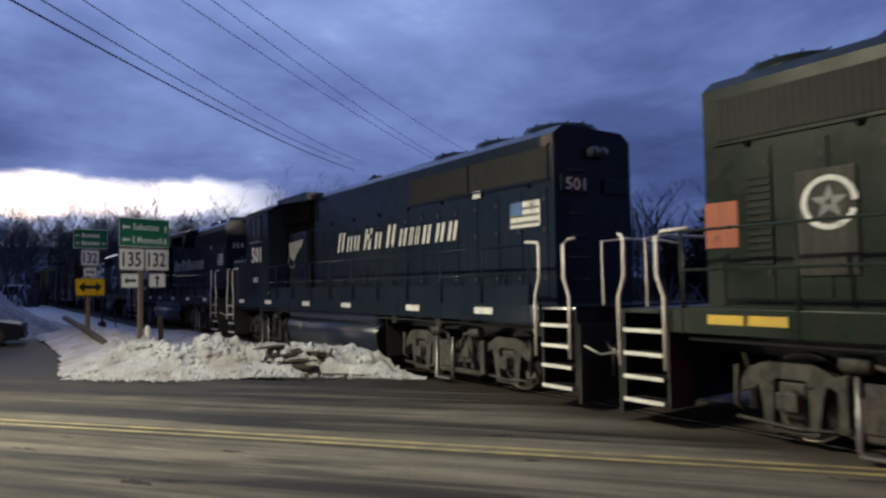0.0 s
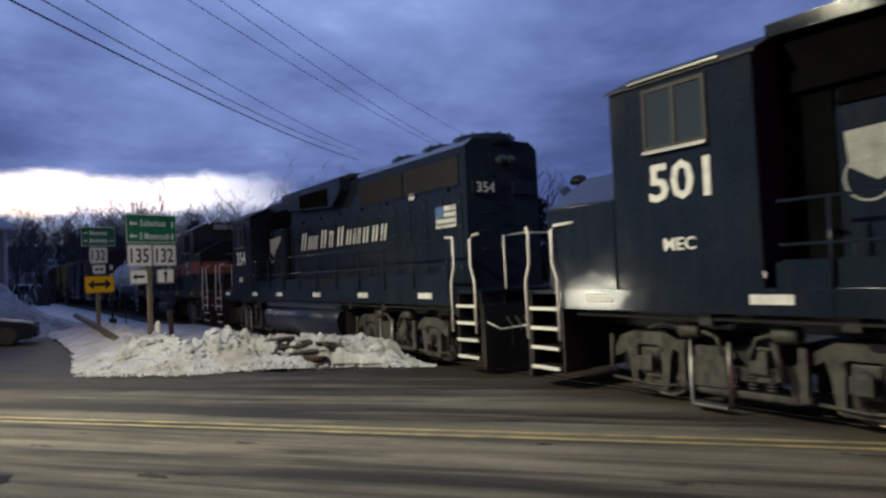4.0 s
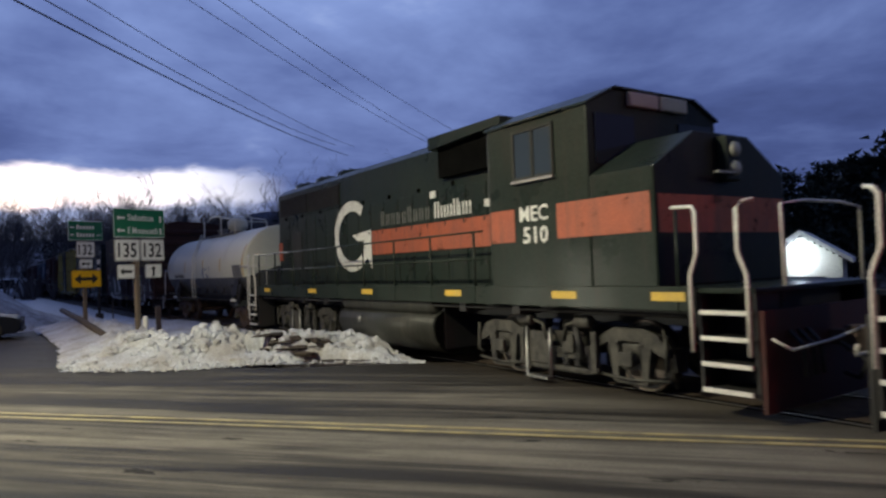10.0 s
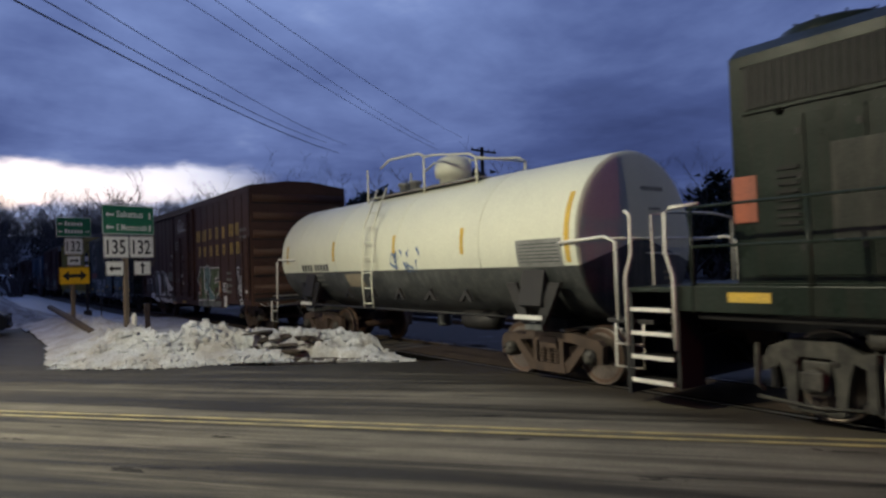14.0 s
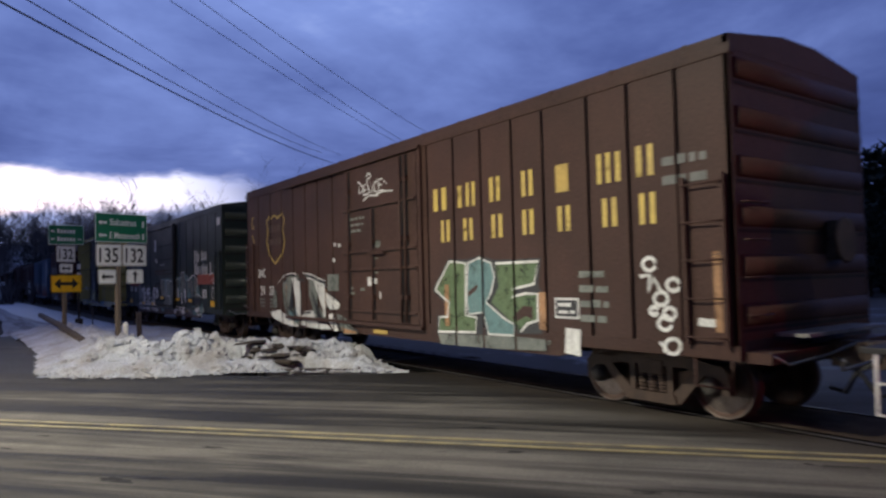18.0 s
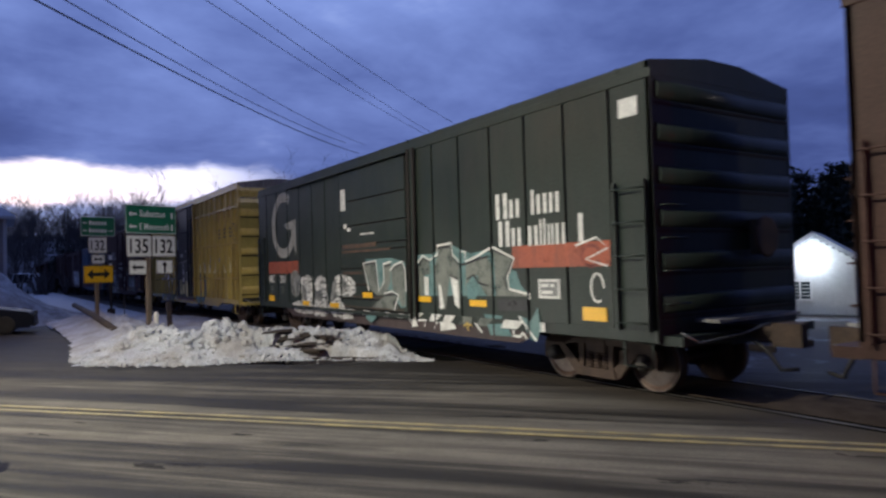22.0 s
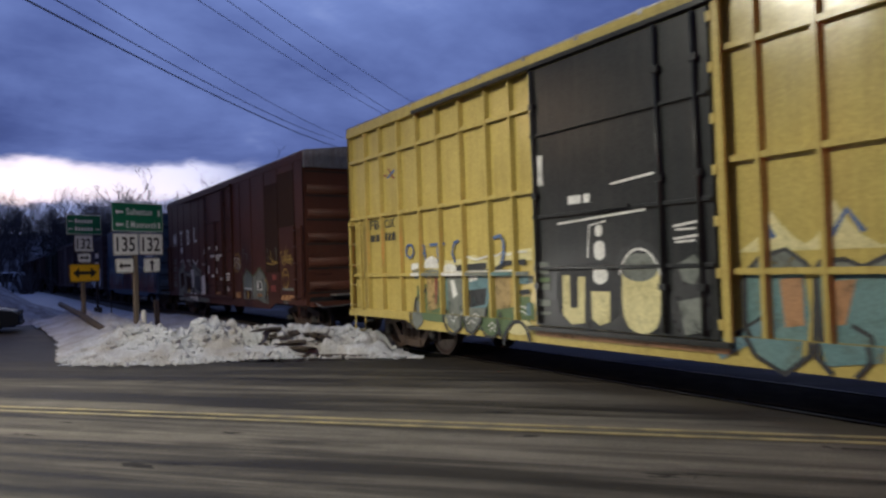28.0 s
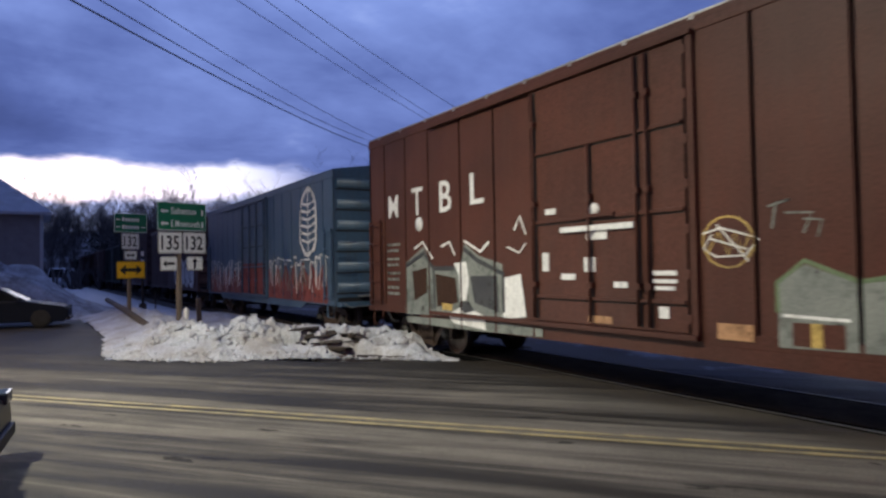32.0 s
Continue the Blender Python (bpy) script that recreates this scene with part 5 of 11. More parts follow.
        ptube("hanger_pin", M["darkwheel"], t, [(q - 0.09, -1.2, 0.28), (q + 0.09, -1.2, 0.28)], 0.04, 8)
    pbox("spring_plank", M["truck"], t, -0.74, 0.74, -1.22, -1.12, 0.21, 0.29, 0.02)
    ptube("snubber", M["black"], t, [(0.48, -1.27, 0.90), (0.60, -1.27, 0.45)], 0.05, 8)
    pbox("step_back_plate", M["truck"], t, -0.56, -0.14, -1.25, -1.235, 0.30, 0.80, 0.005)
    ptube("foot_step", M["steel"], t, [(-0.62, -1.26, 0.86), (-0.62, -1.28, 0.12), (-0.56, -1.28, 0.07), (-0.14, -1.28, 0.07), (-0.08, -1.28, 0.12), (-0.08, -1.26, 0.86)], 0.028, 6, "pale steel stirrup step")
    pbox("step_tread", M["steel"], t, -0.60, -0.10, -1.34, -1.20, 0.07, 0.10)
    pbox("sand_box", M["truck"], t, 0.12, 0.36, -1.22, -1.10, 0.50, 0.78, 0.02)
    ptube("sand_pipe", M["truck"], t, [(1.95, -1.15, 0.95), (2.02, -1.1, 0.5), (1.9, -0.85, 0.12)], 0.025, 6)
    return t


def hood_prof(w, zb, zt, c=0.16):
    return [(-w, zb), (w, zb), (w, zt - c), (w - c * 1.3, zt), (-w + c * 1.3, zt), (-w, zt - c)]


def end_steps(car, x, s, mat, treadmat, zt):
    """Corner steps with their risers, at the end x of the platform; s is the way out. Camera side and far side."""
    for side in (-1, 1):
        well = None
        for k in range(4):
            z = 0.30 + k * (zt - 0.30) / 4
            y0, y1 = (-1.54, -1.02) if side < 0 else (1.02, 1.54)
            bm = bmesh.new()
            box(bm, min(x - s * 0.72, x - s * 0.06), max(x - s * 0.72, x - s * 0.06), y0, y1, z, z + 0.03)
            if well is None:
                b2 = bmesh.new()
                yb = -0.98 if side < 0 else 0.98
                box(b2, min(x - s * 0.74, x), max(x - s * 0.74, x), min(yb, yb + side * 0.03), max(yb, yb + side * 0.03), 0.26, zt)
                well = part("step_well", b2, mat, car, "corner step well")
                for q in (x - s * 0.74, x - s * 0.04):
                    b3 = bmesh.new()
                    box(b3, q - 0.02, q + 0.02, min(yb + side * 0.032, side * 1.50), max(yb + side * 0.032, side * 1.50), 0.26, zt)
                    part("side_plate", b3, mat, well)
            part("step", bm, mat, well)
            e = bmesh.new()
            box(e, min(x - s * 0.70, x - s * 0.08), max(x - s * 0.70, x - s * 0.08), side * 1.555 - 0.016, side * 1.555 + 0.016, z - 0.005, z + 0.045)
            part("step_edge", e, treadmat, well, "white-painted step edge")
    for q, lean in ((x - s * 0.78, 1), (x - s * 0.06, -1)):
        pts = [(q, -1.60, 0.75), (q, -1.60, zt + 0.15), (q + s * 0.10 * lean, -1.60, zt + 0.42), (q + s * 0.10 * lean, -1.60, zt + 0.90), (q + s * 0.04 * lean, -1.57, zt + 0.97), (q - s * 0.30 * (1 if lean > 0 else -0.2), -1.50, zt + 0.99)]
        ptube("corner_handrail", treadmat, car, pts, 0.023, 8, "white-painted corner handrail")


def pilot(car, x, s, mat):
    pprism("pilot", mat, car, [(-1.5, 0.12), (1.5, 0.12), (1.5, 1.25), (-1.5, 1.25)], "x", min(x, x + s * 0.05), max(x, x + s * 0.05), "pilot plate")
    coupler(car, x + s * 0.02, s, M["rail_white"])
    for y in (-1.0, -0.8, -0.62):
        ptube("air_hose", M["black"], car, [(x + s * 0.05, y, 1.0), (x + s * 0.2, y, 0.85), (x + s * 0.24, y - 0.03, 0.5)], 0.026, 6)
    ptube("end_handrail", M["rail_white"], car, [(x, -0.95, 1.5), (x, -0.95, 2.45), (x, -0.45, 2.5), (x, 0.45, 2.5), (x, 0.95, 2.45), (x, 0.95, 1.5)], 0.022, 6)


def fan(car, x, z, mat):
    bm = bmesh.new()
    lathe(bm, [(0.62, z - 0.1), (0.66, z - 0.05), (0.66, z + 0.13), (0.60, z + 0.16), (0.5, z + 0.16), (0.001, z + 0.18)], 28, (x, 0, 0), "z")
    f = part("radiator_fan", bm, mat, car, "low round radiator fan housing")
    bm = bmesh.new()
    for k in range(6):
        a = 3.14159 * k / 6
        c, s = math.cos(a) * 0.6, math.sin(a) * 0.6
        tube(bm, [(x - c, -s, z + 0.185), (x + c, s, z + 0.185)], 0.012, 5)
    part("fan_guard", bm, M["black"], f)


def locomotive(name, label, P):
    """P: measures along the train. cab, hood, plat, tank, rad are (low, high); cabdir is the way the cab looks."""
    lo, hi = P["plat"]
    car = vehicle(name, label, "locomotive", lo, hi, "locomotives of the train")
    mid = (lo + hi) / 2
    g = lambda v: v - mid
    body, tankm = M[P["paint"]], M[P["tankpaint"]]
    ZD = 1.50
    # deck and side sill
    pbox("deck", body, car, g(lo), g(hi), -1.52, 1.52, ZD - 0.06, ZD, 0.01)
    for s in (-1, 1):
        pbox("side_sill", body, car, g(lo) + 0.75, g(hi) - 0.75, min(s * 1.50, s * 1.545), max(s * 1.50, s * 1.545), 1.22, ZD + 0.02, 0.008)
    pbox("underframe", M["black"], car, g(lo) + 0.2, g(hi) - 0.2, -0.75, 0.75, 0.95, ZD - 0.06)
    # hood
    a, b = g(P["hood"][0]), g(P["hood"][1])
    hw = 0.92
    bm = bmesh.new()
    prism(bm, hood_prof(hw, ZD, P["top"]), "x", a, b)
    bmesh.ops.recalc_face_normals(bm, faces=bm.faces[:])
    hood = part("hood", bm, body, car, "long hood with doors, latches and grilles")
    # hood doors
    d0 = a + 0.25
    n = int((b - a - 0.4) / 0.62)
    dw = (b - a - 0.4) / n
    for k in range(n):
        x = d0 + k * dw
        dr = pbox("hood_door", body, hood, x + 0.012, x + dw - 0.012, -hw - 0.018, -hw + 0.005, ZD + 0.12, 3.42, 0.006)
        for z in (1.9, 2.7, 3.2):
            pbox("latch", M["black"], dr, x + dw - 0.10, x + dw - 0.05, -hw - 0.034, -hw - 0.016, z, z + 0.07)
    # radiator intakes near the tail
    r0, r1 = g(P["rad"][0]), g(P["rad"][1])
    half = (r0 + r1) / 2
    for q0, q1 in ((r0, half - 0.05), (half + 0.05, r1)):
        gr = pbox("radiator_grille", M["grille"], hood, q0, q1, -hw - 0.03, -hw + 0.01, 3.58, 4.10, 0.006, "dark radiator intake grille")
        bm = bmesh.new()
        for k in range(int((q1 - q0) / 0.09)):
            x = q0 + 0.05 + k * 0.09
            box(bm, x, x + 0.02, -hw - 0.04, -hw - 0.028, 3.6, 4.08)
        part("grille_mesh", bm, M["black"], gr)
    for z in (3.55, 4.12):
        pbox("grille_trim", body, hood, r0 - 0.05, r1 + 0.05, -hw - 0.035, -hw, z - 0.02, z + 0.02)
    for x in P["fans"]:
        fan(car, g(x), P["top"] - 0.02, body)
    # bolts and lifting eyes high on the hood
    for k in range(9):
        x = a + 0.6 + k * (b - a - 1.2) / 8
        bm = bmesh.new()
        lathe(bm, [(0.001, -hw - 0.03), (0.045, -hw - 0.028), (0.05, -hw)], 10, (x, 0, 3.5))
        part("lifting_lug", bm, M["void"], hood)
    # exhaust stack and roof hatches
    pbox("exhaust_stack", M["black"], car, g(P["stack"]) - 0.4, g(P["stack"]) + 0.4, -0.2, 0.2, P["top"] - 0.05, P["top"] + 0.16, 0.03)
    pbox("roof_hatch", body, car, g(P["stack"]) + 1.0, g(P["stack"]) + 2.3, -0.6, 0.6, P["top"] - 0.02, P["top"] + 0.06, 0.02)
    # air intake box and equipment blower behind the cab
    c0, c1 = g(P["cab"][0]), g(P["cab"][1])
    f = P["cabdir"]
    back = c0 if f > 0 else c1
    if not P.get("plain"):
        pbox("air_filter_box", body, car, *sorted((back - f * 0.72, back - f * 2.0)), -1.12, 1.12, ZD, 3.42, 0.05, "equipment box behind the cab")
    if not P.get("plain"):
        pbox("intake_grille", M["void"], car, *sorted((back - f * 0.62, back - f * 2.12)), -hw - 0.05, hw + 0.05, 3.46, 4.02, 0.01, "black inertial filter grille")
        # solid black boxes put in for the shade of the recesses
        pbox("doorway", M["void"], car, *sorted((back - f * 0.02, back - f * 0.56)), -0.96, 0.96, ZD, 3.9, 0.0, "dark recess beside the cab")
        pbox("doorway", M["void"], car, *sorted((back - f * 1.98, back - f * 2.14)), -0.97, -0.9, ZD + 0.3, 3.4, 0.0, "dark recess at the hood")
        for k in range(2):
            pbox("battery_box", body, car, *sorted((back - f * (0.08 + 0.95 * k), back - f * (0.98 + 0.95 * k))), -1.44, -1.13, ZD, 1.80 - 0.04 * k, 0.03, "battery box on the walkway")
        pbox("kick_grille", body, car, *sorted((back - f * 2.1, back - f * 2.6)), -1.455, -1.3, ZD, 1.86, 0.01)
    if P["wide"]:
        w0, w1 = sorted((back, back - f * 2.25))
        pprism("roof_overhang", body, car, [(w0, P["top"] + 0.02), (w1, P["top"] + 0.02), (w1, P["top"] - 0.22), (w0, P["top"] - 0.12)] if f < 0 else [(w0, P["top"] + 0.02), (w1, P["top"] + 0.02), (w1, P["top"] - 0.12), (w0, P["top"] - 0.22)], "y", -1.22, 1.22, "overhanging roof behind the cab")
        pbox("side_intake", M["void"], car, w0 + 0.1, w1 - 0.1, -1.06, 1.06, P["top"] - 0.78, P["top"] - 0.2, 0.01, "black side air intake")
    # cab
    ct = P["cabtop"]
    cw = 1.52
    bm = bmesh.new()
    prism(bm, [(-cw, ZD - 0.02), (cw, ZD - 0.02), (cw, ct), (cw * 0.62, ct + 0.26), (-cw * 0.62, ct + 0.26), (-cw, ct)], "x", c0, c1)
    bmesh.ops.recalc_face_normals(bm, faces=bm.faces[:])
    bmesh.ops.bevel(bm, geom=bm.edges[:], offset=0.03, segments=2, profile=0.6, affect="EDGES")
    cab = part("cab", bm, body, car, "cab with sliding side window")
    pprism("cab_roof", M["black"] if P["paint"] == "blue" else body, car, [(-cw - 0.03, ct - 0.02), (-cw * 0.62, ct + 0.265), (cw * 0.62, ct + 0.265), (cw + 0.03, ct - 0.02), (cw + 0.02, ct + 0.02), (cw * 0.62, ct + 0.30), (-cw * 0.62, ct + 0.30), (-cw - 0.02, ct + 0.02)], "x", c0 - 0.05, c1 + 0.05, "sloped cab roof")
    w0, w1 = g(P["win"][0]), g(P["win"][1])
    wz0, wz1 = P["winz"]
    pbox("side_window", M["paleglass"], cab, w0, w1, -cw - 0.012, -cw + 0.02, wz0, wz1, 0, "sliding cab side window")
    for q0, q1, z0, z1 in ((w0 - 0.05, w0, wz0 - 0.05, wz1 + 0.05), (w1, w1 + 0.05, wz0 - 0.05, wz1 + 0.05), (w0, w1, wz1, wz1 + 0.05), (w0, w1, wz0 - 0.05, wz0), ((w0 + w1) / 2 - 0.03, (w0 + w1) / 2 + 0.03, wz0, wz1)):
        pbox("window_frame", M["tankgrey"] if P["paint"] == "grey" else M["black"], cab, q0, q1, -cw - 0.03, -cw + 0.005, z0, z1)
    pbox("arm_rest", M["aluminium"], cab, w0 - 0.05, w1 + 0.05, -cw - 0.07, -cw, wz0 - 0.09, wz0 - 0.05)
    pbox("rain_gutter", M["steel"] if P["paint"] == "blue" else body, cab, w0 - 0.25, w1 + 0.25, -cw - 0.06, -cw, wz1 + 0.16, wz1 + 0.19)
    front = c1 if f > 0 else c0
    # windscreens and number boards
    for y in (-0.95, 0.95):
        x0, x1 = sorted((front, front + f * 0.02))
        pbox("windscreen", M["glass"], cab, x0 - 0.005, x1 + 0.005, y - 0.42, y + 0.42, ct - 0.85, ct - 0.12)
    for y in (-0.35, 0.35):
        x0, x1 = sorted((front, front + f * 0.10))
        pbox("number_board", M["board"], cab, x0, x1, y - 0.32, y + 0.32, ct + 0.02, ct + 0.24, 0.03, "pale number board")
    # nose
    n0, n1 = sorted((front, front + f * P["nose"]))
    nt = P["nosetop"]
    nw = cw if P["wide"] else 0.86
    if P["wide"]:
        nose = pprism("nose", body, car, [(-nw, ZD), (-nw, nt - 0.52), (-0.62, nt), (0.62, nt), (nw, nt - 0.52), (nw, ZD)], "x", n0, n1, "wide hip-topped safety-cab nose", 0.03)
        pbox("headlight_housing", body, nose, *sorted((front + f * P["nose"], front + f * (P["nose"] + 0.16))), -0.17, 0.17, nt - 0.68, nt - 0.06, 0.03)
    else:
        bm = bmesh.new()
        prism(bm, hood_prof(nw, ZD, nt, 0.18), "x", n0, n1)
        nose = part("nose", bm, body, car, "low short hood")
    for k in range(2):
        bm = bmesh.new()
        x = front + f * (P["nose"] + (0.165 if P["wide"] else 0.01))
        lathe(bm, [(0.001, x + f * 0.05), (0.09, x + f * 0.05), (0.11, x)], 14, (0, 0, nt - 0.25 - 0.26 * k), "x")
        part("headlight", bm, M["board"], nose, "unlit round headlight")
    pbox("nose_hand_step", M["steel"], nose, *sorted((x + f * 0.02, x + f * 0.08)), -0.5, -0.1, nt - 0.6, nt - 0.57)
    # tail of the hood: ladder rungs, headlights, number board
    t = a if f > 0 else b
    s = -1 if f > 0 else 1
    for k in range(6):
        z = 1.9 + 0.36 * k
        ptube("tail_rung", body, hood, [(t, -0.62, z), (t + s * 0.08, -0.6, z), (t + s * 0.08, -0.25, z), (t, -0.23, z)], 0.014, 6)
    for y in (-0.1, 0.12):
        bm = bmesh.new()
        lathe(bm, [(0.001, t + s * 0.16), (0.09, t + s * 0.16), (0.10, t)], 14, (0, y, P["top"] - 0.42), "x")
        part("tail_headlight", bm, M["glass"], hood)
    for y in (-0.5, 0.5):
        x0, x1 = sorted((t, t + s * 0.05))
        pbox("number_board", body, hood, x0, x1, y - 0.3, y + 0.3, 3.35, 3.62, 0.02)
    # fuel tank
    t0, t1 = g(P["tank"][0]), g(P["tank"][1])
    half_tank = [(0.9, 1.06), (1.30, 1.02), (1.46, 0.92), (1.52, 0.78), (1.51, 0.64), (1.46, 0.48), (1.36, 0.34), (1.20, 0.23), (0.98, 0.17)]
    outline = [(-y, z) for y, z in half_tank] + half_tank[::-1]
    bm = bmesh.new()
    prism(bm, outline, "x", t0, t1)
    for face in bm.faces:
        face.smooth = len(face.verts) == 4
    tank = part("fuel_tank", bm, tankm, car, "large rounded fuel tank")
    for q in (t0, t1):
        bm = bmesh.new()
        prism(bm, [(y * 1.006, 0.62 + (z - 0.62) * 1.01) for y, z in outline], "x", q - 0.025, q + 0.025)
        part("tank_end", bm, M["void"], tank, "flat black tank end")
    bm = bmesh.new()
    lathe(bm, [(0.001, -1.56), (0.05, -1.56), (0.075, -1.54), (0.08, -1.46)], 16, (t0 + 1.1, 0, 0.78))
    part("filler_cap", bm, M["steel"], tank, "round steel filler cap")
    bm = bmesh.new()
    lathe(bm, [(0.05, t0 + 0.1), (0.16, t0 + 0.13), (0.18, t0 + 0.3), (0.18, t1 - 0.3), (0.16, t1 - 0.13), (0.05, t1 - 0.1)], 18, (0, -1.30, 1.13), "x")
    part("air_reservoir", bm, tankm, car, "long air reservoir above the tank")
    for s2 in (t0, t1):
        pbox("tank_end_plate", M["black"], car, s2 - 0.03, s2 + 0.03, -1.3, 1.3, 0.3, 1.25, 0.02)
    for k in range(7):
        x = t0 - 2.3 + k * (t1 - t0 + 4.6) / 6
        pbox("equipment_bracket", M["black"], car, x - 0.10, x + 0.10, -1.46, -1.0, 1.06, 1.24, 0.02)
    ptube("brake_pipe", M["black"], car, [(g(lo) + 1, -1.42, 1.15), (g(hi) - 1, -1.42, 1.15)], 0.03, 6)
    # handrails along the walkway
    for k in range(P["stanch"]):
        x = g(lo) + 1.0 + k * (g(hi) - g(lo) - 2.0) / (P["stanch"] - 1)
        if c0 - 0.1 < x < c1 + 0.1 or (P["wide"] and n0 - 0.1 < x < n1):
            continue
        ptube("stanchion", body, car, [(x, -1.53, 1.2), (x, -1.53, 2.45)], 0.022, 6)
    h0, h1 = sorted((back - f * 0.2, (g(lo) if f > 0 else g(hi)) + f * 1.0))
    for z in (2.45, 1.98):
        ptube("handrail", body, car, [(h0, -1.53, z), (h1, -1.53, z)], 0.02, 6)
    pbox("walkway_kick_plate", body, car, h0, h1, -1.50, -1.47, ZD, ZD + 0.32 if P["paint"] == "blue" else ZD + 0.05)
    # reflective sill plates
    for k, x in enumerate(P["refl"]):
        pbox("reflector_strip", M["white"] if P["paint"] == "blue" else M["yellow"], car, g(x) - 0.25, g(x) + 0.25, -1.552, -1.543, ZD - 0.16, ZD - 0.05, 0, "reflective sill strip")
    for x, s in ((g(lo), -1), (g(hi), 1)):
        end_steps(car, x, s, M["black"], M["rail_white"], ZD)
        pilot(car, x, s, M[P["pilot"]] if s == P["cabdir"] else M["black"])
    for x in P["trucks"]:
        loco_truck(car, g(x))
    # roof gear
    bm = bmesh.new()
    for y in (-0.16, 0, 0.16):
        lathe(bm, [(0.03, 0), (0.04, 0.2), (0.09, 0.32)], 10, (g(P["horn"]), y, P["top"] + 0.2), "x")
    tube(bm, [(g(P["horn"]), 0, P["top"] - 0.05), (g(P["horn"]), 0, P["top"] + 0.2)], 0.03, 6)
    part("horn", bm, M["black"], car, "three-chime air horn")
    return car, mid

# 1. the leading unit, of which only the tail is seen
lead, m0 = locomotive("leading_locomotive", "charcoal grey diesel locomotive, tail end with an orange panel", dict(
    plat=(-8.35, 9.2), hood=(-7.4, 4.0), cab=(4.0, 6.1), cabdir=1, tank=(-1.8, 3.0), rad=(-7.2, -3.0), fans=(-6.6, -5.0, -3.4), stack=-0.5, top=4.42, cabtop=4.1,
    paint="grey", tankpaint="tankgrey", wide=True, win=(4.7, 5.5), winz=(3.25, 3.95), nose=1.3, nosetop=3.2, trucks=(-4.9, 5.6), stanch=12, refl=(-6.75, -6.3, -4.4), pilot="black", horn=2.0))
plate(lead, M["orange"], -7.4 - m0, -6.95 - m0, 2.25, 2.82, -0.945, "orange_panel", "bright orange safety panel")
bm = bmesh.new()
box(bm, -6.22 - m0, -5.58 - m0, -0.965, -0.93, 1.88, 3.06, 0.01)
door0 = part("tail_door", bm, M["tankgrey"], lead, "dark-framed hood door with a round emblem")
ring_emblem(door0, M["white"], -5.86 - m0, 2.68, 0.30, 0.30, 0.06, -0.972, "round_emblem", (-20, 340), False, "plain pale ring emblem")
bm = bmesh.new()
for k in range(5):
    a = 1.5708 + 6.28318 * k / 5
    bm.faces.new([bm.verts.new((-5.86 - m0 + r * math.cos(a + q), -0.974, 2.68 + r * math.sin(a + q))) for r, q in ((0.20, 0), (0.09, -0.55), (0.03, 3.1), (0.09, 0.55))])
part("emblem_star", bm, M["panelgrey"], door0)
for k in range(14):
    pbox("louvre", M["grille"], lead, -6.82 - m0, -6.52 - m0, -0.96, -0.935, 1.95 + k * 0.085, 1.99 + k * 0.085)

# 2. blue unit with a wide cab
b501, m1 = locomotive("blue_wide_cab_locomotive", "dark blue diesel locomotive with a wide cab and white lettering", dict(
    plat=(-25.95, -9.15), hood=(-21.95, -10.17), cab=(-24.08, -21.98), cabdir=-1, tank=(-20.5, -15.14), rad=(-14.65, -10.3), fans=(-10.95, -12.4, -13.9), stack=-16.0, top=4.46, cabtop=4.16,
    paint="blue", tankpaint="tankblue", wide=True, win=(-23.45, -22.62), winz=(3.32, 4.02), nose=1.35, nosetop=3.25, trucks=(-22.55, -12.55), stanch=13, refl=(-24.4, -21.9, -19.0, -16.6, -13.6, -11.3), pilot="black", horn=-18.0))
# 3. blue unit with a standard cab
b354, m2 = locomotive("blue_standard_cab_locomotive", "glossy dark blue diesel locomotive with a standard cab", dict(
    plat=(-44.12, -27.2), hood=(-39.85, -28.32), cab=(-41.95, -39.85), cabdir=-1, tank=(-38.8, -33.2), rad=(-32.88, -28.55), fans=(-28.9, -30.1, -31.5), stack=-35.0, top=4.46, cabtop=3.95,
    paint="blue", tankpaint="tankblue", wide=False, win=(-41.38, -40.54), winz=(3.04, 3.72), nose=1.85, nosetop=3.30, trucks=(-40.75, -30.8), stanch=13, refl=(-42.6, -39.5, -37.2, -34.4, -31.7, -29.0), pilot="black", horn=-36.4))


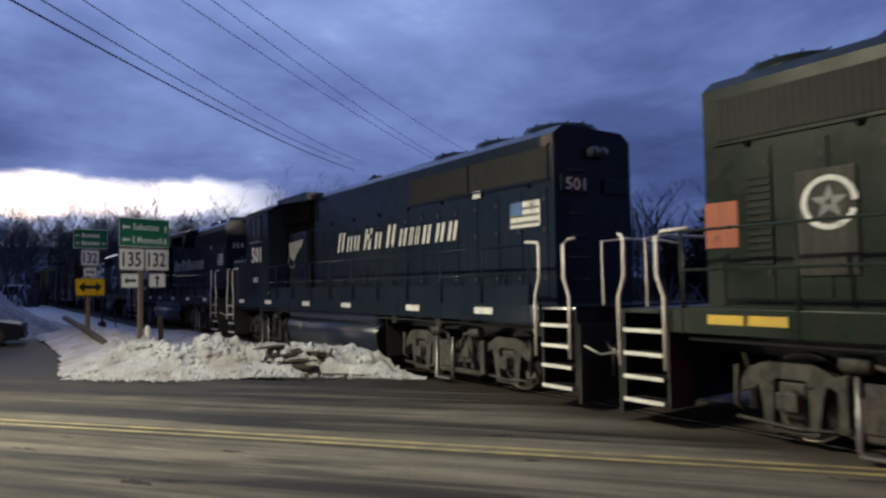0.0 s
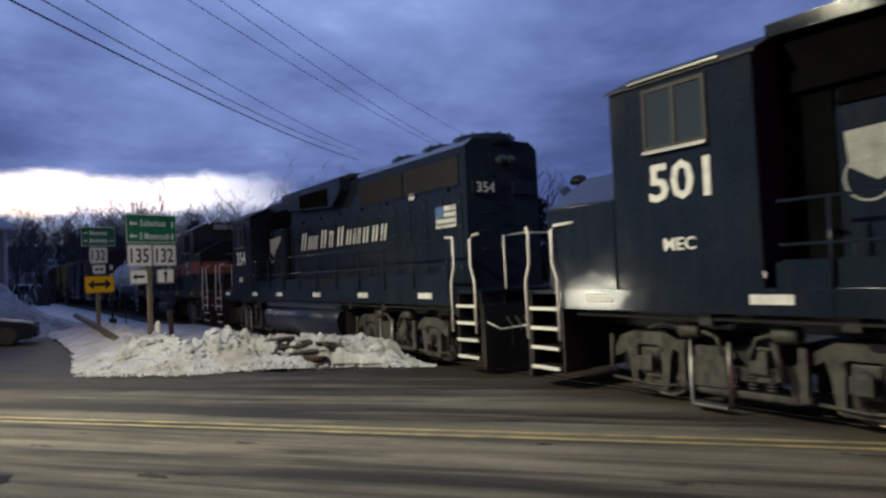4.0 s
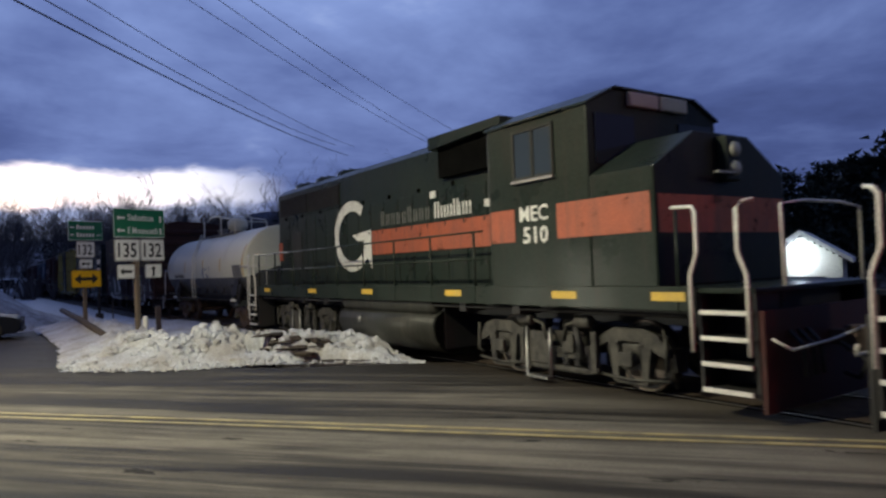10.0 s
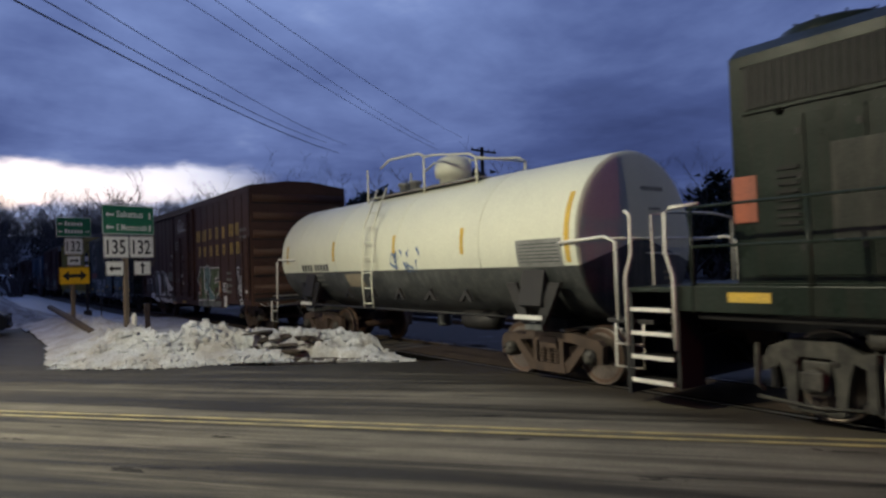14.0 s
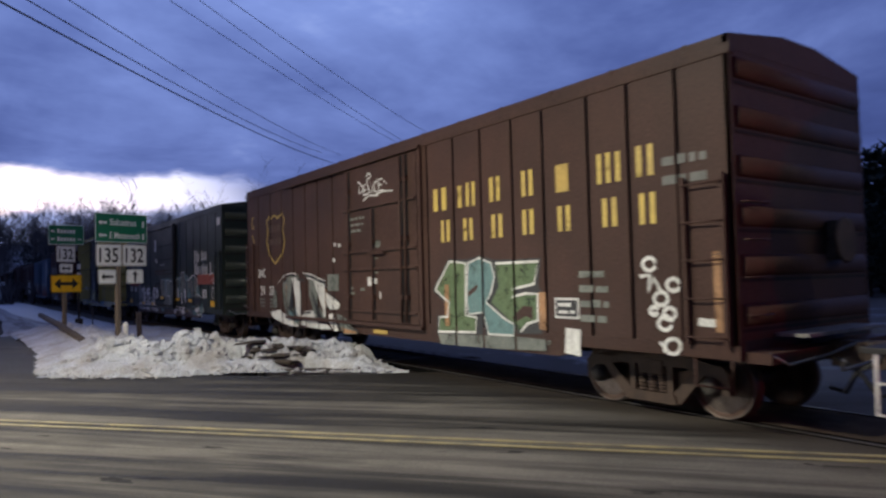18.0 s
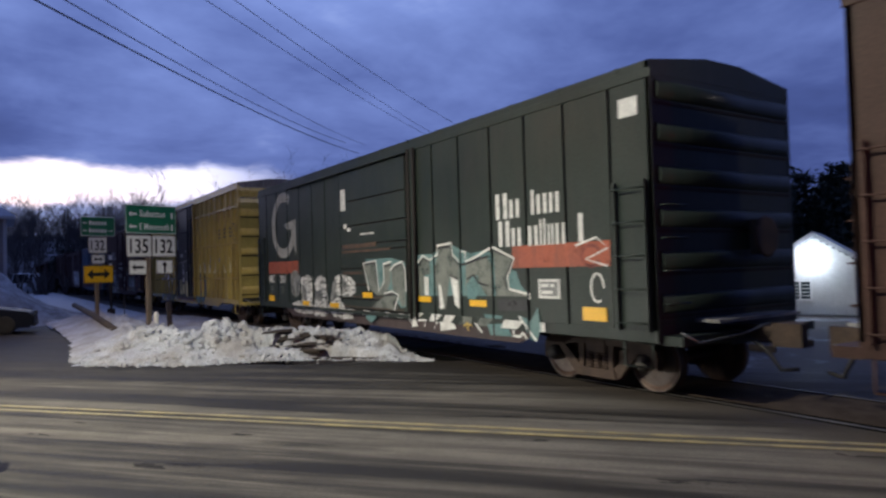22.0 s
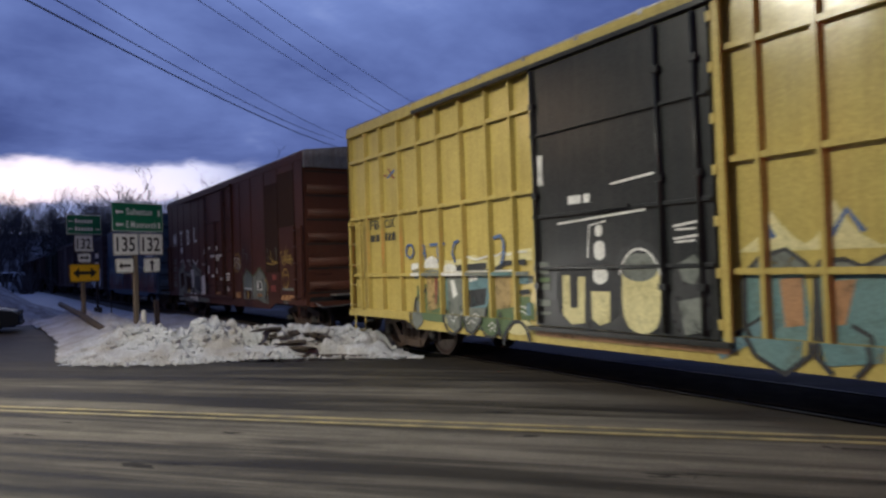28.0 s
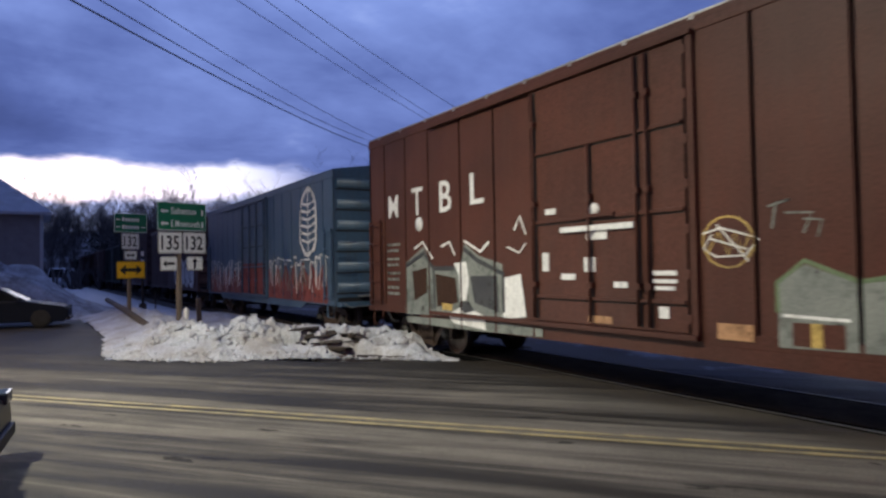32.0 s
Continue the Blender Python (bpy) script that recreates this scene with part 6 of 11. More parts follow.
def blue_livery(car, m, xa, xb, z, tail, num, numx, numz, mec, wing):
    y = -0.945
    span = xb - xa
    # the owner's name as slanted white blocks, large initials and small capitals
    big = (0, 3, 5)
    f = [0.0, 0.095, 0.165, 0.265, 0.365, 0.465, 0.57, 0.645, 0.69, 0.745, 0.835, 0.915]
    items = []
    for i, q in enumerate(f):
        x0 = xa - m + q * span
        w = span * (0.062 if i in big else 0.026 if i in (7, 8) else 0.05)
        items.append((x0, x0 + w, z, z + (0.50 if i in big else 0.38)))
    block_letters(car, M["white"], items, y, 0.28, "name_lettering", "owner's name as slanted white bars")
    # flag on the tail
    fx0, fx1, fz0, fz1 = tail
    flag = plate(car, M["white"], fx0 - m, fx1 - m, fz0, fz1, y, "flag_decal", "faded flag decal")
    fb = bmesh.new()
    for k in range(3):
        z0 = fz0 + (0.12 + 0.28 * k) * (fz1 - fz0)
        box(fb, fx0 - m + 0.02, fx1 - m - 0.02, y - 0.008, y - 0.003, z0, z0 + 0.045)
    part("flag_stripe", fb, M["ghost"], flag)
    plate(flag, M["gblue"], fx0 - m, fx0 - m + 0.42 * (fx1 - fx0), fz0 + 0.5 * (fz1 - fz0), fz1, y - 0.008, "flag_canton")
    words("road_number", num, M["white"], car, numx[0] - m, -1.526, numz[0], numz[1] - numz[0], numx[1] - numx[0], bold=0.02, label="white road number")
    words("reporting_mark", "MEC", M["white"], car, mec[0] - m, -1.526, mec[1], 0.16, 0.46, bold=0.015)
    # pale winged emblem on the equipment box
    wx, wz = wing
    bm = bmesh.new()
    pts = [(wx, wz + 0.08), (wx + 1.10, wz + 0.14), (wx + 0.92, wz - 0.10), (wx + 0.80, wz - 0.10), (wx + 0.68, wz - 0.24), (wx + 0.56, wz - 0.24), (wx + 0.46, wz - 0.40), (wx + 0.30, wz - 0.46), (wx + 0.04, wz - 0.30)]
    bm.faces.new([bm.verts.new((a - m, -1.128, b)) for a, b in pts])
    stroke(bm, arc(wx + 0.22 - m, wz - 0.42, 0.24, 0.24, 0, 360, 18), 0.025, -1.126)
    part("winged_emblem", bm, M["dullwhite"], car, "pale winged emblem")
    for k, (x, z0) in enumerate(((-6.4, 3.38), (5.2, 3.45), (0.9, 2.95))):
        plate(car, M["white"], x, x + 0.24, z0, z0 + 0.14, y, "notice_decal")
    bars(car, M["white"], -5.0, -4.4, 1.63, 1.72, -1.51, 1, random.Random(3))


blue_livery(b501, m1, -18.3, -12.75, 2.71, (-11.25, -10.5, 2.80, 3.24), "501", (-23.46, -22.57), (2.61, 3.10), (-23.28, 1.99), (-21.25, 3.05))
blue_livery(b354, m2, -36.85, -31.4, 2.66, (-29.4, -28.68, 2.74, 3.18), "354", (-41.43, -40.46), (2.37, 2.84), (-41.2, 1.80), (-39.1, 3.05))
# dynamic-brake blister along the top of the hood
bl = pprism("brake_blister", M["blue"], b354, [(-37.75 - m2, 4.16), (-37.1 - m2, 3.84), (-34.0 - m2, 3.66), (-33.45 - m2, 4.05), (-33.45 - m2, 4.40), (-37.75 - m2, 4.40)], "y", -1.20, -0.90, "blister with a dark intake grille", 0.03)
pprism("intake_grille", M["void"], bl, [(-36.2 - m2, 3.84), (-34.25 - m2, 3.74), (-34.25 - m2, 4.20), (-36.2 - m2, 4.22)], "y", -1.215, -1.19)
pprism("blister_roof", M["blue"], bl, [(-1.20, 4.38), (-0.9, 4.38), (-0.5, 4.52), (-0.9, 4.50)], "x", -37.75 - m2, -33.45 - m2)
words("tail_number", "354", M["white"], b354, -28.32 - m2 + 0.055, -0.70, 3.38, 0.2, 0.44, rx=90, rz=90)
words("tail_number", "501", M["white"], b501, -10.17 - m1 + 0.055, -0.70, 3.38, 0.2, 0.44, rx=90, rz=90)

# 4. grey unit with orange band, cab leading
g510, m3 = locomotive("grey_orange_locomotive", "charcoal grey diesel locomotive with faded orange band", dict(
    plat=(-62.3, -45.25), hood=(-61.1, -49.9), cab=(-49.9, -47.65), cabdir=1, tank=(-55.85, -51.7), rad=(-60.9, -56.8), fans=(-60.2, -58.7, -57.3), stack=-54.8, top=4.40, cabtop=4.10,
    paint="grey", tankpaint="tankgrey", wide=True, win=(-49.19, -48.36), winz=(3.22, 3.92), nose=1.10, nosetop=3.58, trucks=(-58.75, -48.75), stanch=12, refl=(-46.4, -48.2, -51.0, -54.3, -57.3, -60.6), pilot="redpilot", horn=-53.2, plain=True))
plate(g510, M["orange"], -55.1 - m3, -50.0 - m3, 2.22, 2.78, -0.945, "orange_band", "faded orange band along the hood")
plate(g510, M["orange"], -49.85 - m3, -49.25 - m3, 2.22, 2.74, -1.526, "orange_band", "orange band on the cab")
plate(g510, M["orange"], -48.3 - m3, -46.62 - m3, 2.22, 2.74, -1.526, "orange_band", "orange band on the cab")
x = -46.55 - m3
pbox("orange_band", M["orange"], g510, x - 0.004, x + 0.008, -1.46, 1.46, 2.20, 2.70, 0, "orange band round the nose")
plate(g510, M["orange"], -61.1 - m3, -60.8 - m3, 2.25, 2.80, -0.945, "orange_panel")
ring_emblem(g510, M["white"], -56.12 - m3, 2.72, 1.0, 0.88, 0.26, -0.945, "ring_emblem", (30, 330))
words("reporting_mark", "MEC", M["white"], g510, -49.12 - m3, -1.532, 2.52, 0.24, 0.64, bold=0.015)
words("road_number", "510", M["white"], g510, -49.05 - m3, -1.532, 2.18, 0.26, 0.56, bold=0.02, label="white road number")
block_letters(g510, M["ghost"], [(-54.62 + 0.235 * k - m3, -54.62 + 0.235 * k + 0.15 - m3, 2.86, 3.12 + (0.08 if k in (0, 5) else 0)) for k in range(9)], -0.945, 0, "faded_name_lettering", "weathered ghost of block lettering")
block_letters(g510, M["white"], [(x - m3, x + 0.17 - m3, 2.86, 3.10 + (0.09 if k in (0, 3) else 0)) for k, x in enumerate((-52.4, -52.17, -51.95, -51.73, -51.55, -51.33))], -0.945, 0, "name_lettering", "white lettering bars on the hood")
plate(g510, M["white"], -52.55 - m3, -52.35 - m3, 3.28, 3.42, -0.945, "notice_decal")
plate(g510, M["white"], -50.75 - m3, -50.4 - m3, 2.94, 3.08, -0.945, "notice_decal")
for k in range(9):
    pbox("louvre", M["grille"], g510, -60.55 - m3, -60.3 - m3, -0.965, -0.935, 2.1 + 0.09 * k, 2.14 + 0.09 * k)
pbox("tail_door", M["tankgrey"], g510, -59.95 - m3, -59.3 - m3, -0.955, -0.93, 2.0, 3.05, 0.01)


# 5. tank car
def tank_car():
    u0, u1 = -74.6, -63.22
    car = vehicle("tank_car", "cream-white tank car with a scuffed black belly and dome platform", "tank car", -75.3, -61.9)
    mid = -68.6
    g = lambda u: u - mid
    R, zc = 1.36, 2.20
    L0, L1 = g(u0), g(u1)
    cut = math.asin((1.80 - zc) / R)

    def shell(a0, a1, name, mat, label, r=R):
        bm = bmesh.new()
        n = 40
        head = [(0.001, 0.0), (0.40, 0.008), (0.80, 0.03), (1.10, 0.06), (1.28, 0.085), (1.34, 0.10), (1.36, 0.12)]
        rims = ([(q, L0 + d) for q, d in head], [(1.36, L0 + 0.12), (1.36, L1 - 0.12)], [(q, L1 - d) for q, d in head[::-1]])
        for run in rims:
            rows = [[bm.verts.new((x, q * math.cos(a0 + (a1 - a0) * k / n), zc + q * math.sin(a0 + (a1 - a0) * k / n))) for k in range(n + 1)] for q, x in run]
            for a, b in zip(rows, rows[1:]):
                for k in range(n):
                    bm.faces.new((a[k], a[k + 1], b[k + 1], b[k])).smooth = True
        return part(name, bm, mat, car, label)

    top = shell(cut, math.pi - cut, "tank_shell", M["tankwhite"], "cream-white upper tank shell")
    shell(math.pi - cut, 2 * math.pi + cut, "tank_belly", M["tankblack"], "scuffed black lower tank shell")
    # weld seams
    for u in (-65.6, -68.3, -71.1, -73.35):
        bm = bmesh.new()
        tube(bm, [(g(u), (R + 0.001) * math.cos(cut + (math.pi - 2 * cut) * k / 24), zc + (R + 0.001) * math.sin(cut + (math.pi - 2 * cut) * k / 24)) for k in range(25)], 0.012, 5)
        part("weld_seam", bm, M["tankwhite"], top)
    # head shields are painted along the rim in yellow
    def skin(name, ua, ub, za, zb, mat, parent, label="", lift=0.006):
        bm = bmesh.new()
        prev = None
        for k in range(9):
            z = za + (zb - za) * k / 8
            y = -math.sqrt(max(0.0, (R + lift) ** 2 - (z - zc) ** 2))
            row = [bm.verts.new((g(q), y, z)) for q in (ua, ub)]
            if prev:
                bm.faces.new((prev[0], prev[1], row[1], row[0]))
            prev = row
        return part(name, bm, mat, parent, label)

    for u in (-63.50, -66.08, -68.43, -71.25, -74.08):
        skin("reflector_stripe", u - 0.05, u + 0.05, 2.05 if u < -64 else 1.85, 2.52 if u != -63.50 else 2.90, M["yellow"], top, "yellow reflective stripe")
    skin("data_panel", -64.63, -63.62, 1.79, 2.22, M["panelgrey"], top, "grey stencilled data panel")
    skin("data_panel", -70.81, -70.01, 1.44, 1.74, M["paneltan"], top, "tan stencilled panel")
    rnd = random.Random(4)
    for k in range(6):
        z = 1.86 + 0.055 * k
        skin("stencil_bar", -64.58, -63.68, z, z + 0.018, M["tankblack"], top, lift=0.009)
    for k in range(9):
        u = -73.15 + 0.168 * k + (0.10 if k > 3 else 0)
        skin("stencil_block", u, u + 0.115, 1.83, 1.99, M["tankblack"], top, lift=0.008)
    for k in range(3):
        skin("stencil_bar", -73.0, -72.0, 1.70 - 0.12 * k, 1.74 - 0.12 * k, M["panelgrey"], top, lift=0.008)
    # blue tag sprayed low on the shell
    bm = bmesh.new()
    rnd = random.Random(12)
    for k in range(5):
        x0 = -68.55 + 0.2 * k
        pts = [(x0 + rnd.uniform(-0.05, 0.3), 1.75 + rnd.uniform(0, 0.5)) for q in range(5)]
        for (xa, za), (xb, zb) in zip(pts, pts[1:]):
            row = []
            for q in (0, 1):
                for d in (-0.02, 0.02):
                    xx, zz = (xa, za) if q == 0 else (xb, zb)
                    row.append(bm.verts.new((g(xx + d), -math.sqrt((R + 0.01) ** 2 - (zz + d - zc) ** 2), zz + d)))
            bm.faces.new((row[0], row[1], row[3], row[2]))
    part("spray_painted_tag", bm, M["gblue"], top, "blue spray-painted tag")
    # faded stencil lines on the head and a hand hold across it
    for y0, y1, z, h in ((0.05, 0.62, 2.93, 0.07), (0.22, 0.52, 2.62, 0.05), (0.24, 0.50, 2.54, 0.05), (0.15, 0.40, 2.02, 0.04), (0.55, 0.85, 1.62, 0.05), (0.57, 0.80, 1.52, 0.05)):
        n = int((y1 - y0) / 0.07)
        for q in range(n):
            y = y0 + (y1 - y0) * q / n
            pbox("stencil_block", M["panelgrey"] if z > 1.8 else M["paneltan"], car, L1 - 0.06, L1 + 0.004 - 0.05 * (y * y + (z - zc) ** 2), y, y + 0.045, z, z + h)
    ptube("hand_hold", M["rail_white"], car, [(L1 - 0.04, 0.1, 1.95), (L1 + 0.08, 0.12, 1.95), (L1 + 0.08, 0.8, 1.92), (L1 - 0.04, 0.82, 1.92)], 0.014, 6)
    # dome platform
    plat = pbox("platform", M["galv"], car, g(-70.75), g(-66.45), -0.62, 0.62, 3.50, 3.54, 0.0, "grated dome platform")
    for y in (-0.62, 0.62):
        for u, z in ((-70.75, 4.22), (-68.3, 4.22), (-66.5, 3.92)):
            ptube("platform_post", M["tankwhite"], plat, [(g(u), y, 3.3), (g(u), y, z)], 0.026, 6)
        ptube("platform_rail", M["tankwhite"], plat, [(g(-70.1), y, 4.18), (g(-69.7), y, 4.32), (g(-68.5), y, 4.28), (g(-68.3), y, 4.2)], 0.026, 6)
        ptube("platform_rail", M["tankwhite"], plat, [(g(-68.3), y, 4.18), (g(-67.9), y, 4.16), (g(-66.7), y, 4.0), (g(-66.5), y, 3.9)], 0.024, 6)
    ptube("platform_rail", M["tankwhite"], plat, [(g(-66.5), -0.62, 3.9), (g(-66.5), 0.62, 3.9)], 0.024, 6)
    bm = bmesh.new()
    lathe(bm, [(0.30, 3.45), (0.30, 3.72), (0.38, 3.74), (0.40, 3.86), (0.39, 4.0), (0.32, 4.13), (0.16, 4.20), (0.001, 4.21)], 24, (g(-68.1), 0, 0), "z")
    part("dome", bm, M["tankwhite"], car, "round valve dome with a bonnet")
    for u in (-69.3, -69.75):
        bm = bmesh.new()
        lathe(bm, [(0.12, 3.5), (0.12, 3.72), (0.16, 3.74), (0.16, 3.8), (0.001, 3.82)], 14, (g(u), -0.2, 0), "z")
        part("valve", bm, M["panelgrey"], car)
    # ladder to the platform
    lad = None
    for q in (g(-69.55), g(-69.15)):
        o = ptube("ladder_stile", M["tankwhite"], car, [(q, -1.05, 3.6), (q, -1.44, 2.7), (q, -1.5, 1.6), (q, -1.46, 1.0)], 0.022, 6)
        lad = lad or o
    for k in range(8):
        z = 1.1 + 0.33 * k
        y = -1.48 if z < 2.4 else -1.48 + (z - 2.4) * 0.36
        ptube("rung", M["tankwhite"], lad, [(g(-69.55), y, z), (g(-69.15), y, z)], 0.014, 5)
    # saddles, stub sills, end platforms and their railings
    for u, s in ((-64.3, 1), (-72.7, -1)):
        x = g(u)
        pprism("saddle", M["black"], car, [(-1.3, 1.75), (-1.42, 1.2), (-0.9, 0.95), (0.9, 0.95), (1.42, 1.2), (1.3, 1.75), (0.8, 1.05), (-0.8, 1.05)], "x", x - 0.25, x + 0.25, "black tank saddle")
        for q in (-0.5, 0.5):
            pprism("saddle_gusset", M["black"], car, [(x + q - 0.12, 1.55), (x + q + 0.12, 1.55), (x + q * 0.3 + 0.1, 0.9), (x + q * 0.3 - 0.1, 0.9)], "y", -1.35, -1.28)
        x0, x1 = sorted((x - s * 0.6, g(-61.95 if s > 0 else -75.25)))
        pbox("stub_sill", M["black"], car, x0, x1, -0.25, 0.25, 0.72, 1.05, 0.01)
        e = x1 if s > 0 else x0
        x0, x1 = sorted((e - s * 0.75, e))
        pbox("end_platform", M["black"], car, x0, x1, -1.45, 1.45, 1.02, 1.08, 0.01)
        for y in (-1.45, 1.45):
            ptube("end_railing", M["rail_white"], car, [(e - s * 1.7, y * 0.95, 2.14), (e - s * 0.75, y, 2.18), (e - s * 0.58, y * 0.99, 2.10), (e - s * 0.56, y, 1.06)], 0.026, 7, "white end railing")
        ptube("end_railing", M["rail_white"], car, [(e - s * 0.9, -1.42, 2.16), (e - s * 0.9, 1.42, 2.16)], 0.024, 6)
        coupler(car, e, s, None)
        for z in (0.45, 0.75):
            ptube("sill_step", M["rail_white"], car, [(e - s * 0.15, -1.46, 1.02), (e - s * 0.15, -1.47, z), (e - s * 0.6, -1.47, z), (e - s * 0.6, -1.46, 1.02)], 0.018, 6)
        pbox("bolster", M["tankblack"], car, x - 0.2, x + 0.2, -1.35, 1.35, 0.80, 1.0, 0.02)
        pbox("reflector_strip", M["white"], car, x - 0.32, x + 0.32, -1.462, -1.45, 0.98, 1.05)
        freight_truck(car, x, True)
    ptube("running_rail", M["black"], car, [(g(-72.2), -1.42, 1.0), (g(-64.8), -1.42, 1.0)], 0.022, 6)
    for k in range(5):
        x = g(-70.8 + 1.15 * k)
        pprism("belly_bracket", M["black"], car, [(x - 0.2, 1.2), (x, 1.42), (x + 0.2, 1.2), (x + 0.12, 1.2), (x, 1.32), (x - 0.12, 1.2)], "y", -1.22, -1.16)
    bm = bmesh.new()
    lathe(bm, [(0.14, 0.55), (0.16, 0.6), (0.16, 0.9), (0.1, 0.95)], 14, (g(-68.6), 0, 0), "z")
    part("bottom_outlet", bm, M["tankblack"], car)
    bm = bmesh.new()
    lathe(bm, [(0.02, -0.5), (0.18, -0.44), (0.2, 0), (0.18, 0.44), (0.02, 0.5)], 14, (g(-66.5), -0.6, 0.82), "x")
    part("air_reservoir", bm, M["black"], car)


tank_car()


# 6. brown boxcar
wc, m4 = boxcar("brown_boxcar", "weathered maroon-brown boxcar with yellow block lettering and graffiti", -76.38, -91.84, 0.85, 4.38, "wc",
                [-77.08, -77.8, -78.48, -79.35, -80.03, -80.8, -81.55, -82.35, -86.2, -87.0, -87.7, -88.45, -89.2, -90.0, -90.9], (-85.65, -82.6), drop=0.16,
                door_lines=(0.06, 0.33, 0.445, 0.73), door_rods=((0.12, 0, 1), (0.46, 0, 0.72), (0.82, 0, 1), (0.88, 0, 1)))
# 7. dark green boxcar
mec, m5 = boxcar("dark_green_boxcar", "dark green-grey boxcar with white ring emblem, orange band and graffiti", -94.2, -109.55, 0.80, 4.30, "mec",
                 [-94.9, -95.78, -96.66, -97.56, -98.48, -99.36, -104.4, -105.25, -106.14, -107.03, -107.92, -108.81], (-103.5, -100.25), drop=0.20,
                 door_style="grooved", door_lines=(0.07, 0.17, 0.29, 0.415, 0.46, 0.60, 0.78))
# 8. yellow boxcar with black door
ttx, m6 = boxcar("yellow_boxcar", "weathered yellow boxcar with a black door and teal graffiti", -111.76, -127.26, 0.75, 4.86, "ttx",
                 [-112.5, -113.2, -113.95, -114.65, -115.4, -116.1, -116.85, -117.5, -121.6, -122.22, -122.96, -123.68, -124.37, -125.09, -125.84, -126.48], (-121.1, -117.95),
                 door_mat="doorblack", post_d=0.09, h_ribs=(1.65, 2.91, 4.18), roof="galv", drop=0.15, door_lines=(0.22, 0.42, 0.74), door_rods=((0.05, 0, 1), (0.76, 0, 1), (0.93, 0, 1)))
# 9. red-brown boxcar
mtb, m7 = boxcar("oxide_red_boxcar", "oxide red-brown boxcar with white letters and faded graffiti", -129.85, -145.2, 0.86, 4.80, "mt",
                 [-130.5, -131.7, -132.8, -134.0, -135.1, -140.1, -141.2, -142.4, -143.4, -144.4], (-139.05, -135.95), roof="galv", drop=0.18, door_lines=(0.10, 0.42, 0.72), door_rods=((0.05, 0, 1), (0.45, 0, 0.72), (0.74, 0, 1), (0.80, 0, 1)))
# 10. blue boxcar
ubx, m8 = boxcar("faded_blue_boxcar", "faded blue boxcar with a white feather motif and red drips", -147.5, -162.8, 0.85, 4.45, "u",
                 [-148.3, -149.2, -150.1, -151.0, -151.9, -152.8, -157.3, -158.2, -159.1, -160.0, -160.9, -161.8], (-156.7, -153.6), drop=0.16)
# 11. the tail of the train, far off
u = -165.2
for k, (key, z1) in enumerate((("darkred", 4.4), ("darkred", 4.75), ("mec", 4.4), ("darkred", 4.5), ("wc", 4.4), ("darkred", 4.6), ("mec", 4.3), ("darkred", 4.5))):
    far_car, far_mid = boxcar("distant_boxcar", "dark boxcar far back in the train" if key != "mec" else "dark green boxcar far back in the train", u, u - 15.4, 0.85, z1, key,
           [u - 0.9 - 0.9 * q for q in range(7)] + [u - 9.2 - 0.9 * q for q in range(7)], (u - 9.2, u - 6.2), detail=False)
    if k == 0:
        graffiti(far_car, [("gwhite", [(a, b) for a, b in bubble(6.0 - 1.35 * q, 1.75, 1.5, 1.5, 130 + q, 12, 0.2)]) for q in range(4)], [("gblack", 0.12, arc(6.0 - 1.35 * q, 1.75, 0.4, 0.45, 30, 300, 8)) for q in range(4)], -1.602, "spray_painted_throw", "white spray-painted bubble letters")
    u -= 17.6


# ---------------------------------------------------------------- markings on the boxcars
YS = -1.602


def items(m, rows):
    return [(a - m, b - m, c, d) for a, b, c, d in rows]


def sh(m, pts):
    return [(a - m, b) for a, b in pts]


# brown boxcar
block_letters(wc, M["wcyellow"], items(m4, [(-82.15, -81.76, 3.03, 3.43), (-81.42, -81.32, 3.03, 3.4), (-81.19, -80.95, 3.03, 3.43), (-80.57, -80.32, 3.04, 3.43), (-79.81, -79.57, 3.04, 3.43), (-78.32, -78.09, 3.04, 3.44), (-78.01, -77.93, 3.04, 3.43), (-77.68, -77.42, 3.05, 3.44)]), YS, 0, "name_lettering", "owner's name as dull yellow bars")
block_letters(wc, M["wcyellow"], items(m4, [(-81.93, -81.68, 2.47, 2.85), (-81.28, -81.03, 2.46, 2.83), (-80.54, -80.28, 2.46, 2.83), (-79.81, -79.57, 2.46, 2.84), (-79.07, -78.83, 2.46, 2.82), (-78.25, -78.01, 2.46, 2.84), (-77.65, -77.41, 2.45, 2.84)]), YS, 0, "name_lettering", "owner's name as dull yellow bars")
plate(wc, M["gyellow"], -79.09 - m4, -78.85 - m4, 3.02, 3.41, YS, "worn_lettering", "half-worn yellow lettering bar")
